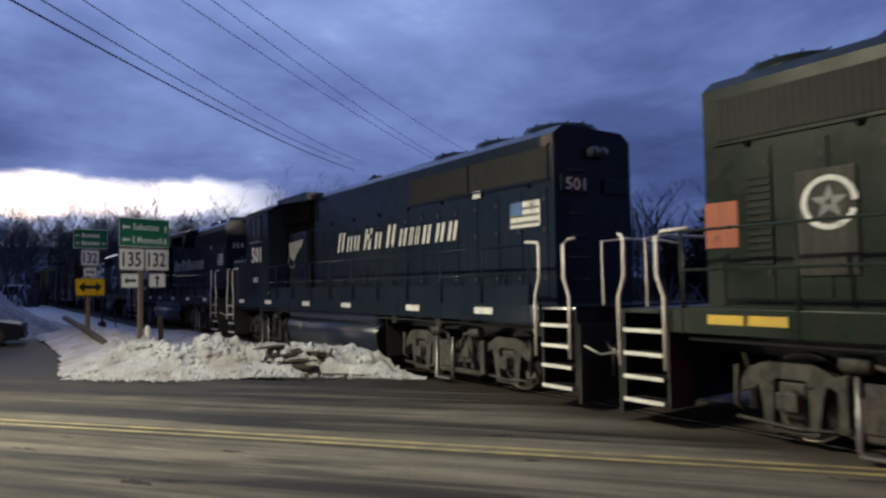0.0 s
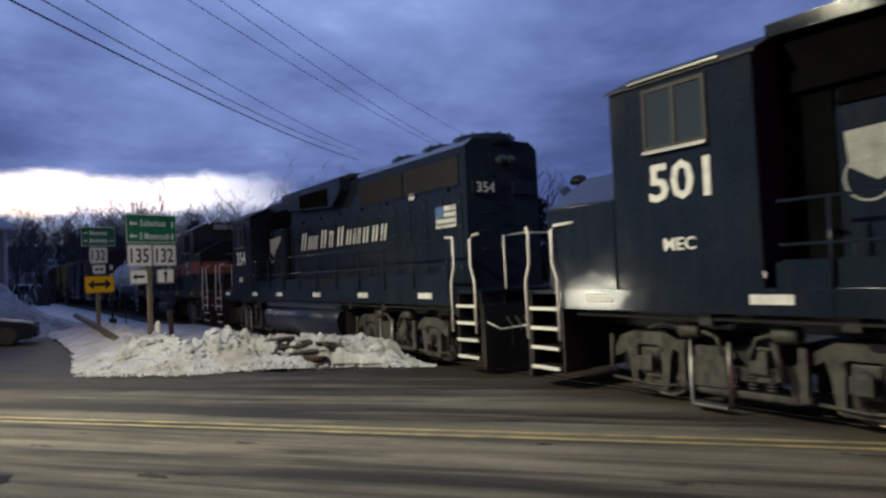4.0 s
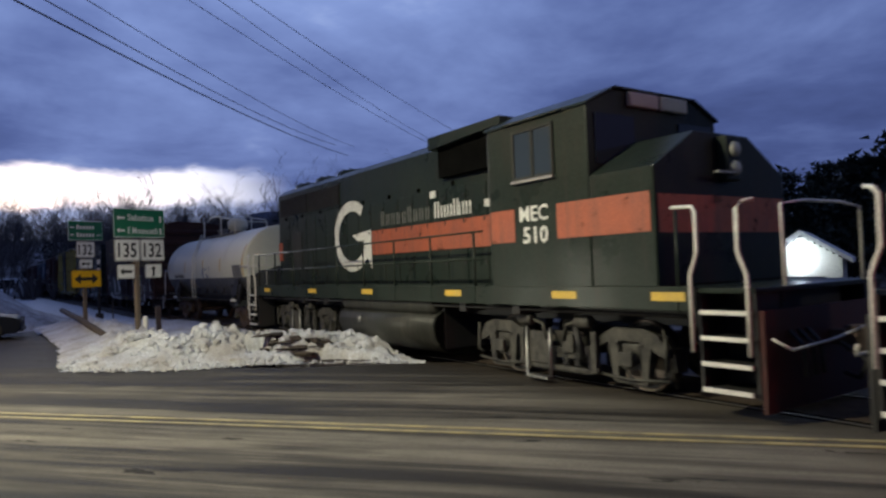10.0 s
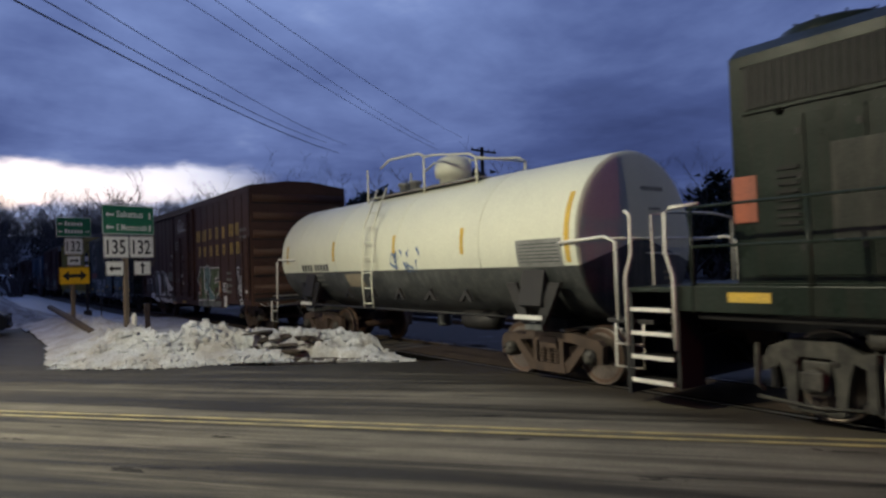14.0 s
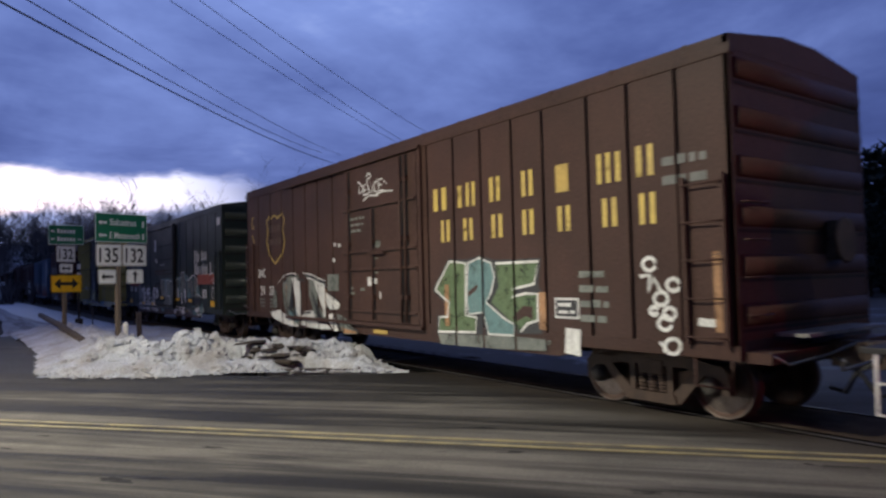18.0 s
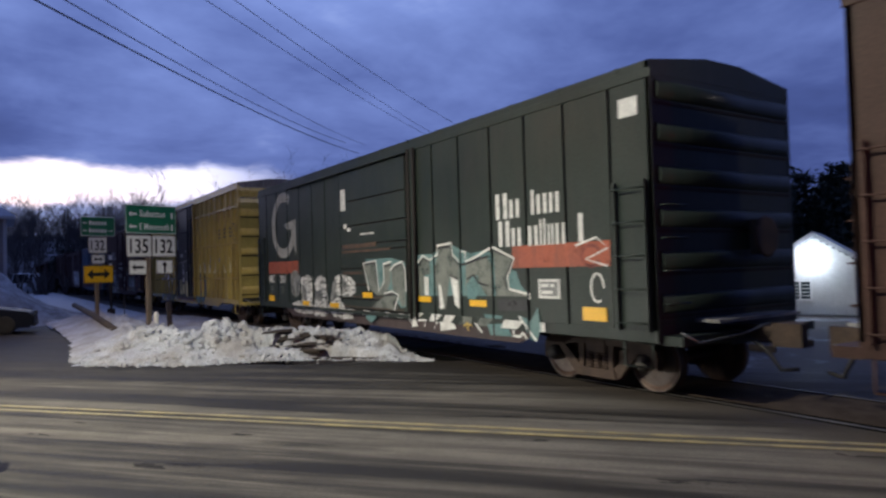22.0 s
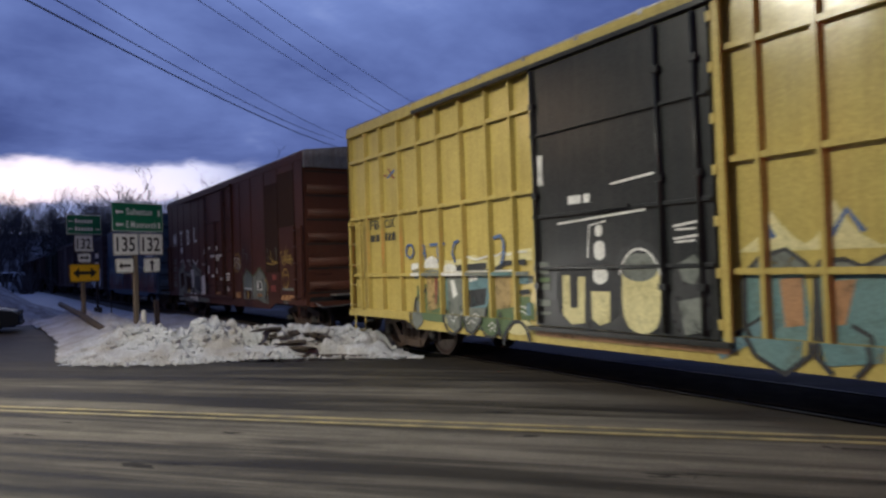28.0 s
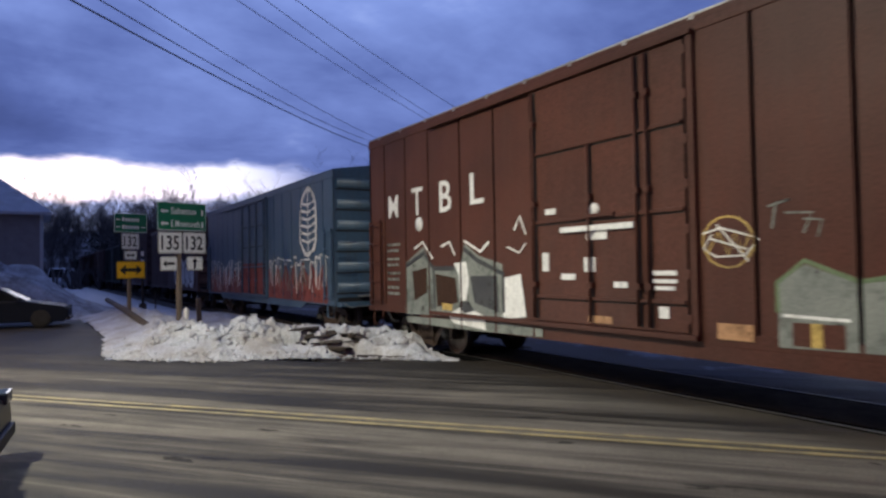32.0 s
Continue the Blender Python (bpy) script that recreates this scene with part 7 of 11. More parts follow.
graffiti(wc, [
    ("gblack", sh(m4, [(-82.24, 1.63), (-81.73, 2.17), (-81.21, 2.14), (-80.87, 2.2), (-80.5, 2.11), (-79.44, 2.1), (-79.51, 1.69), (-79.44, 1.6), (-79.46, 0.99), (-82.12, 0.83), (-82.11, 1.17), (-81.82, 1.19), (-81.87, 1.39)])),
    ("ggreen", sh(m4, [(-82.15, 1.63), (-81.7, 2.12), (-81.24, 2.08), (-81.27, 1.2), (-80.98, 1.18), (-81.01, 0.93), (-82.08, 0.89), (-82.03, 1.15), (-81.79, 1.16), (-81.74, 1.41)])),
    ("gteal", sh(m4, [(-81.17, 2.08), (-80.88, 2.15), (-80.57, 2.06), (-80.5, 1.84), (-80.59, 1.59), (-80.72, 1.43), (-80.3, 1.19), (-80.05, 1.1), (-80.08, 0.93), (-80.68, 0.92), (-80.8, 1.27), (-81.18, 1.22), (-81.23, 1.48)])),
    ("wc", sh(m4, [(-81.21, 1.59), (-80.93, 1.73), (-80.96, 1.63), (-81.2, 1.51)])),
    ("ggreen", sh(m4, [(-80.46, 2.05), (-79.49, 2.05), (-79.59, 1.72), (-80.0, 1.67), (-80.03, 1.54), (-79.78, 1.58), (-79.52, 1.56), (-79.53, 1.18), (-79.74, 1.15), (-79.91, 1.0), (-80.1, 1.12), (-80.59, 1.43), (-80.4, 1.69)])),
    ("wc", sh(m4, [(-80.1, 1.21), (-79.84, 1.39), (-79.63, 1.38), (-79.65, 1.19), (-79.79, 1.24), (-80.02, 1.14)])),
    ("gpale", sh(m4, [(-82.08, 0.85), (-80.03, 0.92), (-79.27, 0.91), (-79.35, 0.75), (-80.44, 0.7), (-82.01, 0.67)])),
    ("gwhite", sh(m4, [(-78.97, 1.1), (-78.69, 1.09), (-78.71, 0.72), (-79.01, 0.75)])),
], [
    ("gwhite", 0.04, sh(m4, [(-82.15, 1.63), (-81.7, 2.12), (-81.24, 2.08), (-81.27, 1.2), (-80.98, 1.18), (-81.01, 0.93), (-82.08, 0.89), (-82.03, 1.15), (-81.79, 1.16), (-81.74, 1.41), (-82.15, 1.63)])),
    ("gwhite", 0.03, sh(m4, [(-81.17, 2.08), (-80.88, 2.15), (-80.57, 2.06), (-80.5, 1.84), (-80.59, 1.59), (-80.72, 1.43), (-80.3, 1.19), (-80.05, 1.1), (-80.08, 0.93), (-80.68, 0.92), (-80.8, 1.27), (-81.18, 1.22), (-81.23, 1.48), (-81.17, 2.08)])),
    ("gwhite", 0.04, sh(m4, [(-80.46, 2.05), (-79.49, 2.05), (-79.59, 1.72), (-80.08, 1.64)])),
    ("gwhite", 0.04, sh(m4, [(-80.09, 1.52), (-79.78, 1.58), (-79.52, 1.57), (-79.53, 1.18), (-79.75, 1.13), (-79.91, 1.0)])),
], YS, "spray_painted_piece", "green and teal spray-painted piece with white outline")
graffiti(wc, [
], [
    ("gwhite", 0.05, sh(m4, [(-77.44, 1.92), (-77.48, 1.89), (-77.53, 1.87), (-77.58, 1.88), (-77.62, 1.92), (-77.63, 1.96), (-77.61, 2.0), (-77.56, 2.03), (-77.51, 2.03), (-77.46, 2.0), (-77.44, 1.96)])),
    ("gwhite", 0.05, sh(m4, [(-77.68, 1.8), (-77.53, 1.82), (-77.56, 1.61), (-77.47, 1.78), (-77.39, 1.63)])),
    ("gwhite", 0.05, sh(m4, [(-77.12, 1.67), (-77.15, 1.63), (-77.2, 1.62), (-77.24, 1.63), (-77.28, 1.66), (-77.29, 1.7), (-77.27, 1.74), (-77.22, 1.77), (-77.17, 1.77), (-77.13, 1.74), (-77.11, 1.71)])),
    ("gwhite", 0.05, sh(m4, [(-77.28, 1.53), (-77.3, 1.48), (-77.35, 1.45), (-77.41, 1.45), (-77.46, 1.48), (-77.48, 1.53), (-77.45, 1.58), (-77.4, 1.61), (-77.35, 1.61), (-77.3, 1.58), (-77.28, 1.53)])),
    ("gwhite", 0.06, sh(m4, [(-77.43, 1.36), (-77.45, 1.34), (-77.48, 1.33), (-77.52, 1.34), (-77.54, 1.35), (-77.54, 1.38), (-77.53, 1.41), (-77.5, 1.42), (-77.47, 1.43), (-77.44, 1.41), (-77.43, 1.39)])),
    ("gwhite", 0.05, sh(m4, [(-77.18, 1.35), (-77.2, 1.31), (-77.24, 1.28), (-77.29, 1.28), (-77.34, 1.3), (-77.35, 1.35), (-77.33, 1.39), (-77.29, 1.42), (-77.24, 1.42), (-77.19, 1.39), (-77.18, 1.35)])),
    ("gwhite", 0.05, sh(m4, [(-77.24, 1.21), (-77.27, 1.17), (-77.33, 1.15), (-77.38, 1.16), (-77.42, 1.19), (-77.43, 1.24), (-77.4, 1.28), (-77.36, 1.31), (-77.3, 1.32), (-77.26, 1.29), (-77.23, 1.25)])),
    ("gwhite", 0.05, sh(m4, [(-77.13, 0.97), (-77.15, 0.92), (-77.19, 0.88), (-77.24, 0.87), (-77.3, 0.88), (-77.34, 0.91), (-77.35, 0.95), (-77.33, 1.0), (-77.29, 1.04), (-77.23, 1.05), (-77.18, 1.05), (-77.14, 1.01), (-77.13, 0.97)])),
    ("gwhite", 0.05, sh(m4, [(-77.42, 1.0), (-77.33, 0.93), (-77.37, 0.89)])),
    ("gwhite", 0.09, sh(m4, [(-76.88, 1.27), (-76.76, 1.26), (-76.64, 1.26)])),
], YS, "spray_painted_tag", "looped white spray-painted tag")
graffiti(wc, [
    ("gpale", sh(m4, [(-89.23, 1.83), (-88.47, 1.99), (-88.15, 1.98), (-87.99, 1.53), (-88.02, 0.92), (-88.21, 0.7), (-88.79, 0.83), (-89.11, 1.25)])),
    ("wc", sh(m4, [(-88.65, 1.56), (-88.48, 1.78), (-88.36, 1.52), (-88.38, 1.19), (-88.67, 1.22)])),
    ("gwhite", sh(m4, [(-88.5, 1.9), (-88.31, 1.94), (-88.05, 1.53), (-88.04, 0.92), (-88.3, 0.8), (-88.24, 1.28), (-88.36, 1.52)])),
    ("gwhite", sh(m4, [(-90.11, 1.01), (-89.41, 1.09), (-88.78, 0.92), (-88.15, 0.71), (-88.46, 0.68), (-89.13, 0.74), (-89.8, 0.84)])),
    ("gwhite", sh(m4, [(-87.96, 0.98), (-87.5, 1.12), (-87.23, 1.12), (-86.94, 0.84), (-86.55, 0.83), (-86.33, 0.72), (-86.94, 0.69), (-87.68, 0.72), (-88.03, 0.76)])),
    ("gwhite", sh(m4, [(-87.74, 2.01), (-87.4, 2.02), (-87.14, 1.91), (-86.79, 1.85), (-86.63, 1.79), (-86.68, 1.72), (-87.2, 1.78), (-87.63, 1.9)])),
    ("gpale", sh(m4, [(-87.41, 1.88), (-87.2, 1.82), (-86.92, 1.2), (-86.59, 0.97), (-86.65, 0.86), (-86.98, 0.91), (-87.23, 1.19), (-87.37, 1.61)])),
    ("gwhite", sh(m4, [(-87.2, 1.77), (-86.7, 1.71), (-86.62, 1.54), (-86.62, 1.0), (-86.75, 1.14), (-86.96, 1.43)])),
    ("gwhite", sh(m4, [(-86.57, 1.56), (-85.92, 1.34), (-85.88, 1.23), (-86.22, 1.27), (-86.53, 1.36)])),
    ("gwhite", sh(m4, [(-86.45, 1.06), (-86.23, 1.09), (-85.97, 0.7), (-86.2, 0.68), (-86.42, 0.87)])),
    ("gbluegrey", sh(m4, [(-88.77, 1.07), (-88.26, 1.09), (-88.14, 0.87), (-88.33, 0.78), (-88.65, 0.95)])),
], [
    ("gblack", 0.07, sh(m4, [(-87.74, 2.01), (-87.14, 1.92), (-86.63, 1.79)])),
    ("gblack", 0.08, sh(m4, [(-87.35, 1.76), (-87.14, 1.38), (-86.83, 0.95)])),
    ("gblack", 0.06, sh(m4, [(-86.23, 1.09), (-86.02, 0.87), (-85.85, 0.7)])),
    ("gblack", 0.05, sh(m4, [(-89.08, 1.83), (-88.44, 2.0), (-88.18, 1.99)])),
    ("gblack", 0.05, sh(m4, [(-88.73, 1.2), (-88.39, 0.94), (-88.01, 1.1)])),
    ("gblack", 0.04, sh(m4, [(-86.54, 1.22), (-86.18, 1.27), (-85.88, 1.22)])),
    ("gblack", 0.04, sh(m4, [(-89.76, 1.7), (-89.6, 1.56), (-89.62, 1.1)])),
], YS, "spray_painted_piece", "white and grey spray-painted piece with black edges")
graffiti(wc, [
    ("gpale", sh(m4, [(-85.97, 1.1), (-85.58, 1.03), (-85.29, 0.83), (-84.99, 0.77), (-85.02, 0.69), (-85.67, 0.65), (-85.9, 0.95)])),
    ("goran", sh(m4, [(-85.74, 0.79), (-85.37, 0.75), (-85.05, 0.75), (-85.05, 0.7), (-85.63, 0.67)])),
], [
    ("gblack", 0.04, sh(m4, [(-85.81, 1.02), (-85.4, 0.82), (-85.01, 0.75)])),
], -1.652, "spray_painted_piece", "pale and peach end of a spray-painted piece")
graffiti(wc, [
    ("gpale", sh(m4, [(-89.8, 1.57), (-89.68, 1.61), (-89.55, 1.54), (-89.55, 1.14), (-89.82, 1.13)])),
    ("gpale", sh(m4, [(-88.87, 1.93), (-88.51, 1.98), (-88.64, 1.25), (-88.94, 1.19)])),
    ("gblack", sh(m4, [(-88.52, 1.75), (-88.45, 1.15), (-88.75, 1.12)])),
    ("gwhite", sh(m4, [(-88.54, 1.92), (-88.35, 1.94), (-88.15, 1.84), (-88.1, 0.94), (-88.25, 0.91), (-88.32, 1.36), (-88.46, 1.7)])),
    ("gwhite", sh(m4, [(-88.16, 1.84), (-88.02, 1.83), (-88.03, 0.95), (-88.17, 0.89)])),
    ("gwhite", sh(m4, [(-87.81, 1.1), (-87.42, 1.12), (-87.08, 1.11), (-87.13, 0.88), (-87.91, 0.81)])),
    ("gpale", sh(m4, [(-87.48, 1.87), (-87.28, 1.86), (-86.88, 0.94), (-87.13, 0.9), (-87.36, 1.29), (-87.48, 1.47)])),
    ("gblack", sh(m4, [(-87.38, 1.6), (-87.25, 1.56), (-86.86, 0.96), (-87.01, 0.93)])),
    ("gwhite", sh(m4, [(-87.19, 1.82), (-86.64, 1.8), (-86.86, 1.74), (-86.9, 1.48), (-86.97, 1.5), (-87.1, 1.64)])),
    ("gwhite", sh(m4, [(-86.74, 1.74), (-86.6, 1.74), (-86.59, 1.0), (-86.71, 0.99)])),
    ("gwhite", sh(m4, [(-86.55, 1.54), (-86.4, 1.52), (-85.9, 1.26), (-85.92, 1.19), (-86.34, 1.17), (-86.53, 1.31)])),
    ("gblack", sh(m4, [(-86.4, 1.56), (-85.89, 1.39), (-85.91, 1.34), (-86.21, 1.47)])),
], [
    ("gblack", 0.08, sh(m4, [(-87.77, 2.0), (-87.33, 1.94), (-86.95, 1.85), (-86.6, 1.8)])),
    ("gwhite", 0.03, sh(m4, [(-87.8, 2.04), (-87.33, 1.99), (-86.95, 1.9), (-86.59, 1.84)])),
    ("gblack", 0.06, sh(m4, [(-88.83, 1.98), (-88.5, 2.01), (-88.23, 1.98)])),
    ("gwhite", 0.03, sh(m4, [(-88.9, 2.01), (-88.5, 2.05), (-88.21, 2.01)])),
    ("gblack", 0.05, sh(m4, [(-88.09, 1.89), (-87.64, 1.84)])),
    ("gblack", 0.06, sh(m4, [(-88.84, 1.18), (-88.43, 1.06), (-88.18, 0.95)])),
    ("gwhite", 0.03, sh(m4, [(-89.4, 1.81), (-89.18, 1.92), (-88.97, 2.01)])),
    ("gblack", 0.05, sh(m4, [(-88.01, 1.1), (-87.79, 1.05), (-87.37, 1.08)])),
], YS - 0.014, "spray_painted_piece", "angular white letters with black edges over the older piece")
shield = [(-90.28, 3.52), (-90.06, 3.63), (-89.9, 3.55), (-89.7, 3.64), (-89.47, 3.54), (-89.17, 3.65), (-89.0, 3.46), (-89.12, 3.21), (-88.99, 2.89), (-89.15, 2.59), (-89.67, 2.32), (-90.07, 2.56), (-90.27, 2.97), (-90.17, 3.25)]
graffiti(wc, [], [("wcyellow", 0.05, sh(m4, close(shield)))], YS, "shield_outline", "dull yellow shield outline")
bars(wc, M["rustline"], -90.12 - m4, -89.26 - m4, 3.18, 3.38, YS, 1, random.Random(14))
bars(wc, M["rustline"], -90.01 - m4, -89.24 - m4, 2.84, 3.03, YS, 1, random.Random(15))
words("reporting_mark", "SNC", M["white"], wc, -90.94 - m4, YS, 1.96, 0.24, 0.54, bold=0.01)
words("reporting_mark", "21", M["white"], wc, -90.8 - m4, YS, 1.47, 0.25, 0.32, bold=0.01)
words("reporting_mark", "27", M["white"], wc, -90.12 - m4, YS, 1.47, 0.25, 0.33, bold=0.01)
bars(wc, M["gpale"], -90.85 - m4, -90.5 - m4, 1.15, 1.38, YS, 3, random.Random(1))
bars(wc, M["gpale"], -90.1 - m4, -89.75 - m4, 1.15, 1.38, YS, 3, random.Random(2))
graffiti(wc, [], [("gyellow", 0.06, sh(m4, arc(-91.33, 3.55, 0.09, 0.16, 60, 320, 8))), ("gyellow", 0.06, sh(m4, [(-91.4, 3.2), (-91.25, 3.0), (-91.4, 2.8), (-91.25, 2.9)])), ("gyellow", 0.06, sh(m4, [(-91.4, 2.6), (-91.28, 2.4), (-91.4, 2.25)]))], YS, "spray_painted_tag", "ochre spray tag")
for a, b, c, d in ((-91.4, -91.27, 1.12, 2.3), (-76.66, -76.54, 1.16, 2.07), (-81.86, -81.74, 1.0, 1.72), (-79.5, -79.36, 1.05, 1.6), (-88.95, -88.82, 1.2, 1.75), (-86.75, -86.6, 1.2, 1.65)):
    plate(wc, M["goran"], a - m4, b - m4, c, d, YS - 0.008, "reflector_decal", "orange reflective strip")
p = plate(wc, M["white"], -79.18 - m4, -78.72 - m4, 1.23, 1.52, YS, "data_panel", "white-framed data panel")
plate(p, M["gblack"], -79.15 - m4, -78.75 - m4, 1.26, 1.49, YS - 0.006, "panel_face")
bars(p, M["white"], -79.1 - m4, -78.8 - m4, 1.30, 1.45, YS - 0.012, 2, random.Random(6))
plate(wc, M["gpale"], -86.5 - m4, -85.95 - m4, 1.6, 1.98, YS, "paint_patch", "pale paint-out patch")
for k, (a, b, z) in enumerate(((-85.33, -84.64, 3.12), (-85.28, -84.69, 2.99), (-85.22, -84.74, 2.86))):
    bars(wc, M["gpale"], a - m4, b - m4, z, z + 0.06, -1.648, 1, random.Random(140 + k))
graffiti(wc, [], [
    ("gwhite", 0.035, sh(m4, [(-84.87, 3.92), (-84.78, 3.87), (-84.64, 3.76), (-84.73, 3.68), (-84.85, 3.67), (-84.81, 3.8)])),
    ("gwhite", 0.035, sh(m4, [(-84.53, 3.83), (-84.66, 3.8), (-84.62, 3.72), (-84.52, 3.73), (-84.62, 3.68), (-84.66, 3.61), (-84.43, 3.62)])),
    ("gwhite", 0.04, sh(m4, [(-84.49, 3.92), (-84.38, 3.62), (-84.32, 3.83), (-84.30, 3.6), (-84.16, 3.84)])),
    ("gwhite", 0.035, sh(m4, [(-84.41, 4.05), (-84.31, 3.97), (-84.42, 3.92), (-84.5, 4.0), (-84.41, 4.05)])),
    ("gwhite", 0.035, sh(m4, [(-84.06, 3.84), (-84.18, 3.8), (-84.2, 3.66), (-84.05, 3.61)])),
    ("gwhite", 0.035, sh(m4, [(-83.85, 3.85), (-84.02, 3.86), (-84.0, 3.62), (-83.83, 3.63)])),
    ("gwhite", 0.03, sh(m4, [(-84.0, 3.75), (-83.88, 3.74)])),
    ("gwhite", 0.035, sh(m4, [(-84.66, 3.49), (-84.41, 3.58), (-84.03, 3.54)])),
    ("gwhite", 0.03, sh(m4, [(-84.12, 3.57), (-83.79, 3.6), (-83.46, 3.57)])),
    ("gwhite", 0.03, sh(m4, [(-83.8, 3.78), (-83.76, 3.81)])),
    ("gwhite", 0.03, sh(m4, [(-83.71, 3.74), (-83.67, 3.76)])),
    ("gpale", 0.03, sh(m4, arc(-84.15, 2.12, 0.14, 0.15, 70, 290, 12))),
], -1.648, "spray_painted_tag", "white spray tag on the door")
graffiti(wc, [("gpale", sh(m4, bubble(-84.09, 2.56, 0.22, 0.16, 145, 12, 0.06)))], [], -1.648, "chalk_smudge", "pale oval smudge")
for a, b, c, d in ((-84.53, -84.36, 1.71, 1.89), (-84.27, -84.15, 1.75, 1.86), (-84.05, -84.0, 1.45, 1.59)):
    plate(wc, M["white"], a - m4, b - m4, c, d, -1.65, "notice_decal")
bars(wc, M["gpale"], -85.27 - m4, -85.11 - m4, 1.53, 1.69, -1.648, 2, random.Random(146))
bars(wc, M["gpale"], -84.84 - m4, -84.66 - m4, 1.61, 1.68, -1.648, 1, random.Random(147))
for x, z in ((-86.16, 2.3), (-86.11, 2.65), (-85.88, 2.62)):
    plate(wc, M["white"], x - 0.05 - m4, x + 0.05 - m4, z - 0.04, z + 0.04, YS, "notice_decal")
plate(wc, M["gyellow"], -84.4 - m4, -83.85 - m4, 0.74, 0.82, -1.607, "reflector_decal", "dull yellow reflective strip")
bars(wc, M["ghost"], -77.3 - m4, -76.7 - m4, 2.9, 3.25, YS, 2, random.Random(9))
bars(wc, M["gpale"], -78.7 - m4, -78.2 - m4, 1.2, 1.9, YS, 4, random.Random(10))

# dark green boxcar
block_letters(mec, M["white"], items(m5, [(-97.42, -97.12, 2.6, 3.02), (-97.06, -96.82, 2.6, 2.90), (-96.53, -96.46, 2.62, 3.0), (-96.40, -96.18, 2.62, 2.92), (-96.12, -95.91, 2.62, 2.92)]), YS, 0, "name_lettering", "owner's name as white bars")
block_letters(mec, M["white"], items(m5, [(-97.36, -97.08, 2.15, 2.57), (-97.02, -96.8, 2.15, 2.44), (-96.62, -96.4, 2.14, 2.45), (-96.35, -96.22, 2.14, 2.54), (-96.17, -96.05, 2.14, 2.45), (-96.0, -95.8, 2.14, 2.45), (-95.53, -95.44, 2.15, 2.56)]), YS, 0, "name_lettering", "owner's name as white bars")
bm = bmesh.new()
box(bm, -97.03 - m5, -94.95 - m5, YS - 0.003, YS + 0.004, 1.80, 2.15)
part("orange_band", bm, M["orange"], mec, "faded orange band")
bm = bmesh.new()
box(bm, -108.66 - m5, -106.27 - m5, YS - 0.003, YS + 0.004, 1.79, 2.14)
part("orange_band", bm, M["orange"], mec, "faded orange band")
ring_emblem(mec, M["dullwhite"], -107.35 - m5, 3.18, 0.97, 0.95, 0.27, YS, "ring_emblem", (35, 335))
words("reporting_mark", "MEC", M["white"], mec, -108.63 - m5, YS, 1.52, 0.23, 0.47, bold=0.01)
words("reporting_mark", "201", M["white"], mec, -107.71 - m5, YS, 1.51, 0.23, 0.42, bold=0.01)
bars(mec, M["gpale"], -108.5 - m5, -108.25 - m5, 1.22, 1.42, YS, 3, random.Random(21))
bars(mec, M["gpale"], -107.65 - m5, -107.35 - m5, 1.22, 1.42, YS, 3, random.Random(22))
for a, b, c, d in ((-95.49, -95.04, 1.04, 1.23), (-98.22, -97.74, 1.15, 1.26), (-99.97, -99.48, 1.18, 1.29), (-102.26, -101.8, 1.21, 1.33), (-108.66, -108.21, 0.97, 1.14), (-105.98, -105.52, 0.93, 1.04), (-104.17, -103.67, 0.93, 1.04)):
    plate(mec, M["signyellow"], a - m5, b - m5, c, d, YS - 0.06 if -103.5 < a < -100.3 else YS - 0.012, "reflector_decal", "bright yellow reflective sticker")
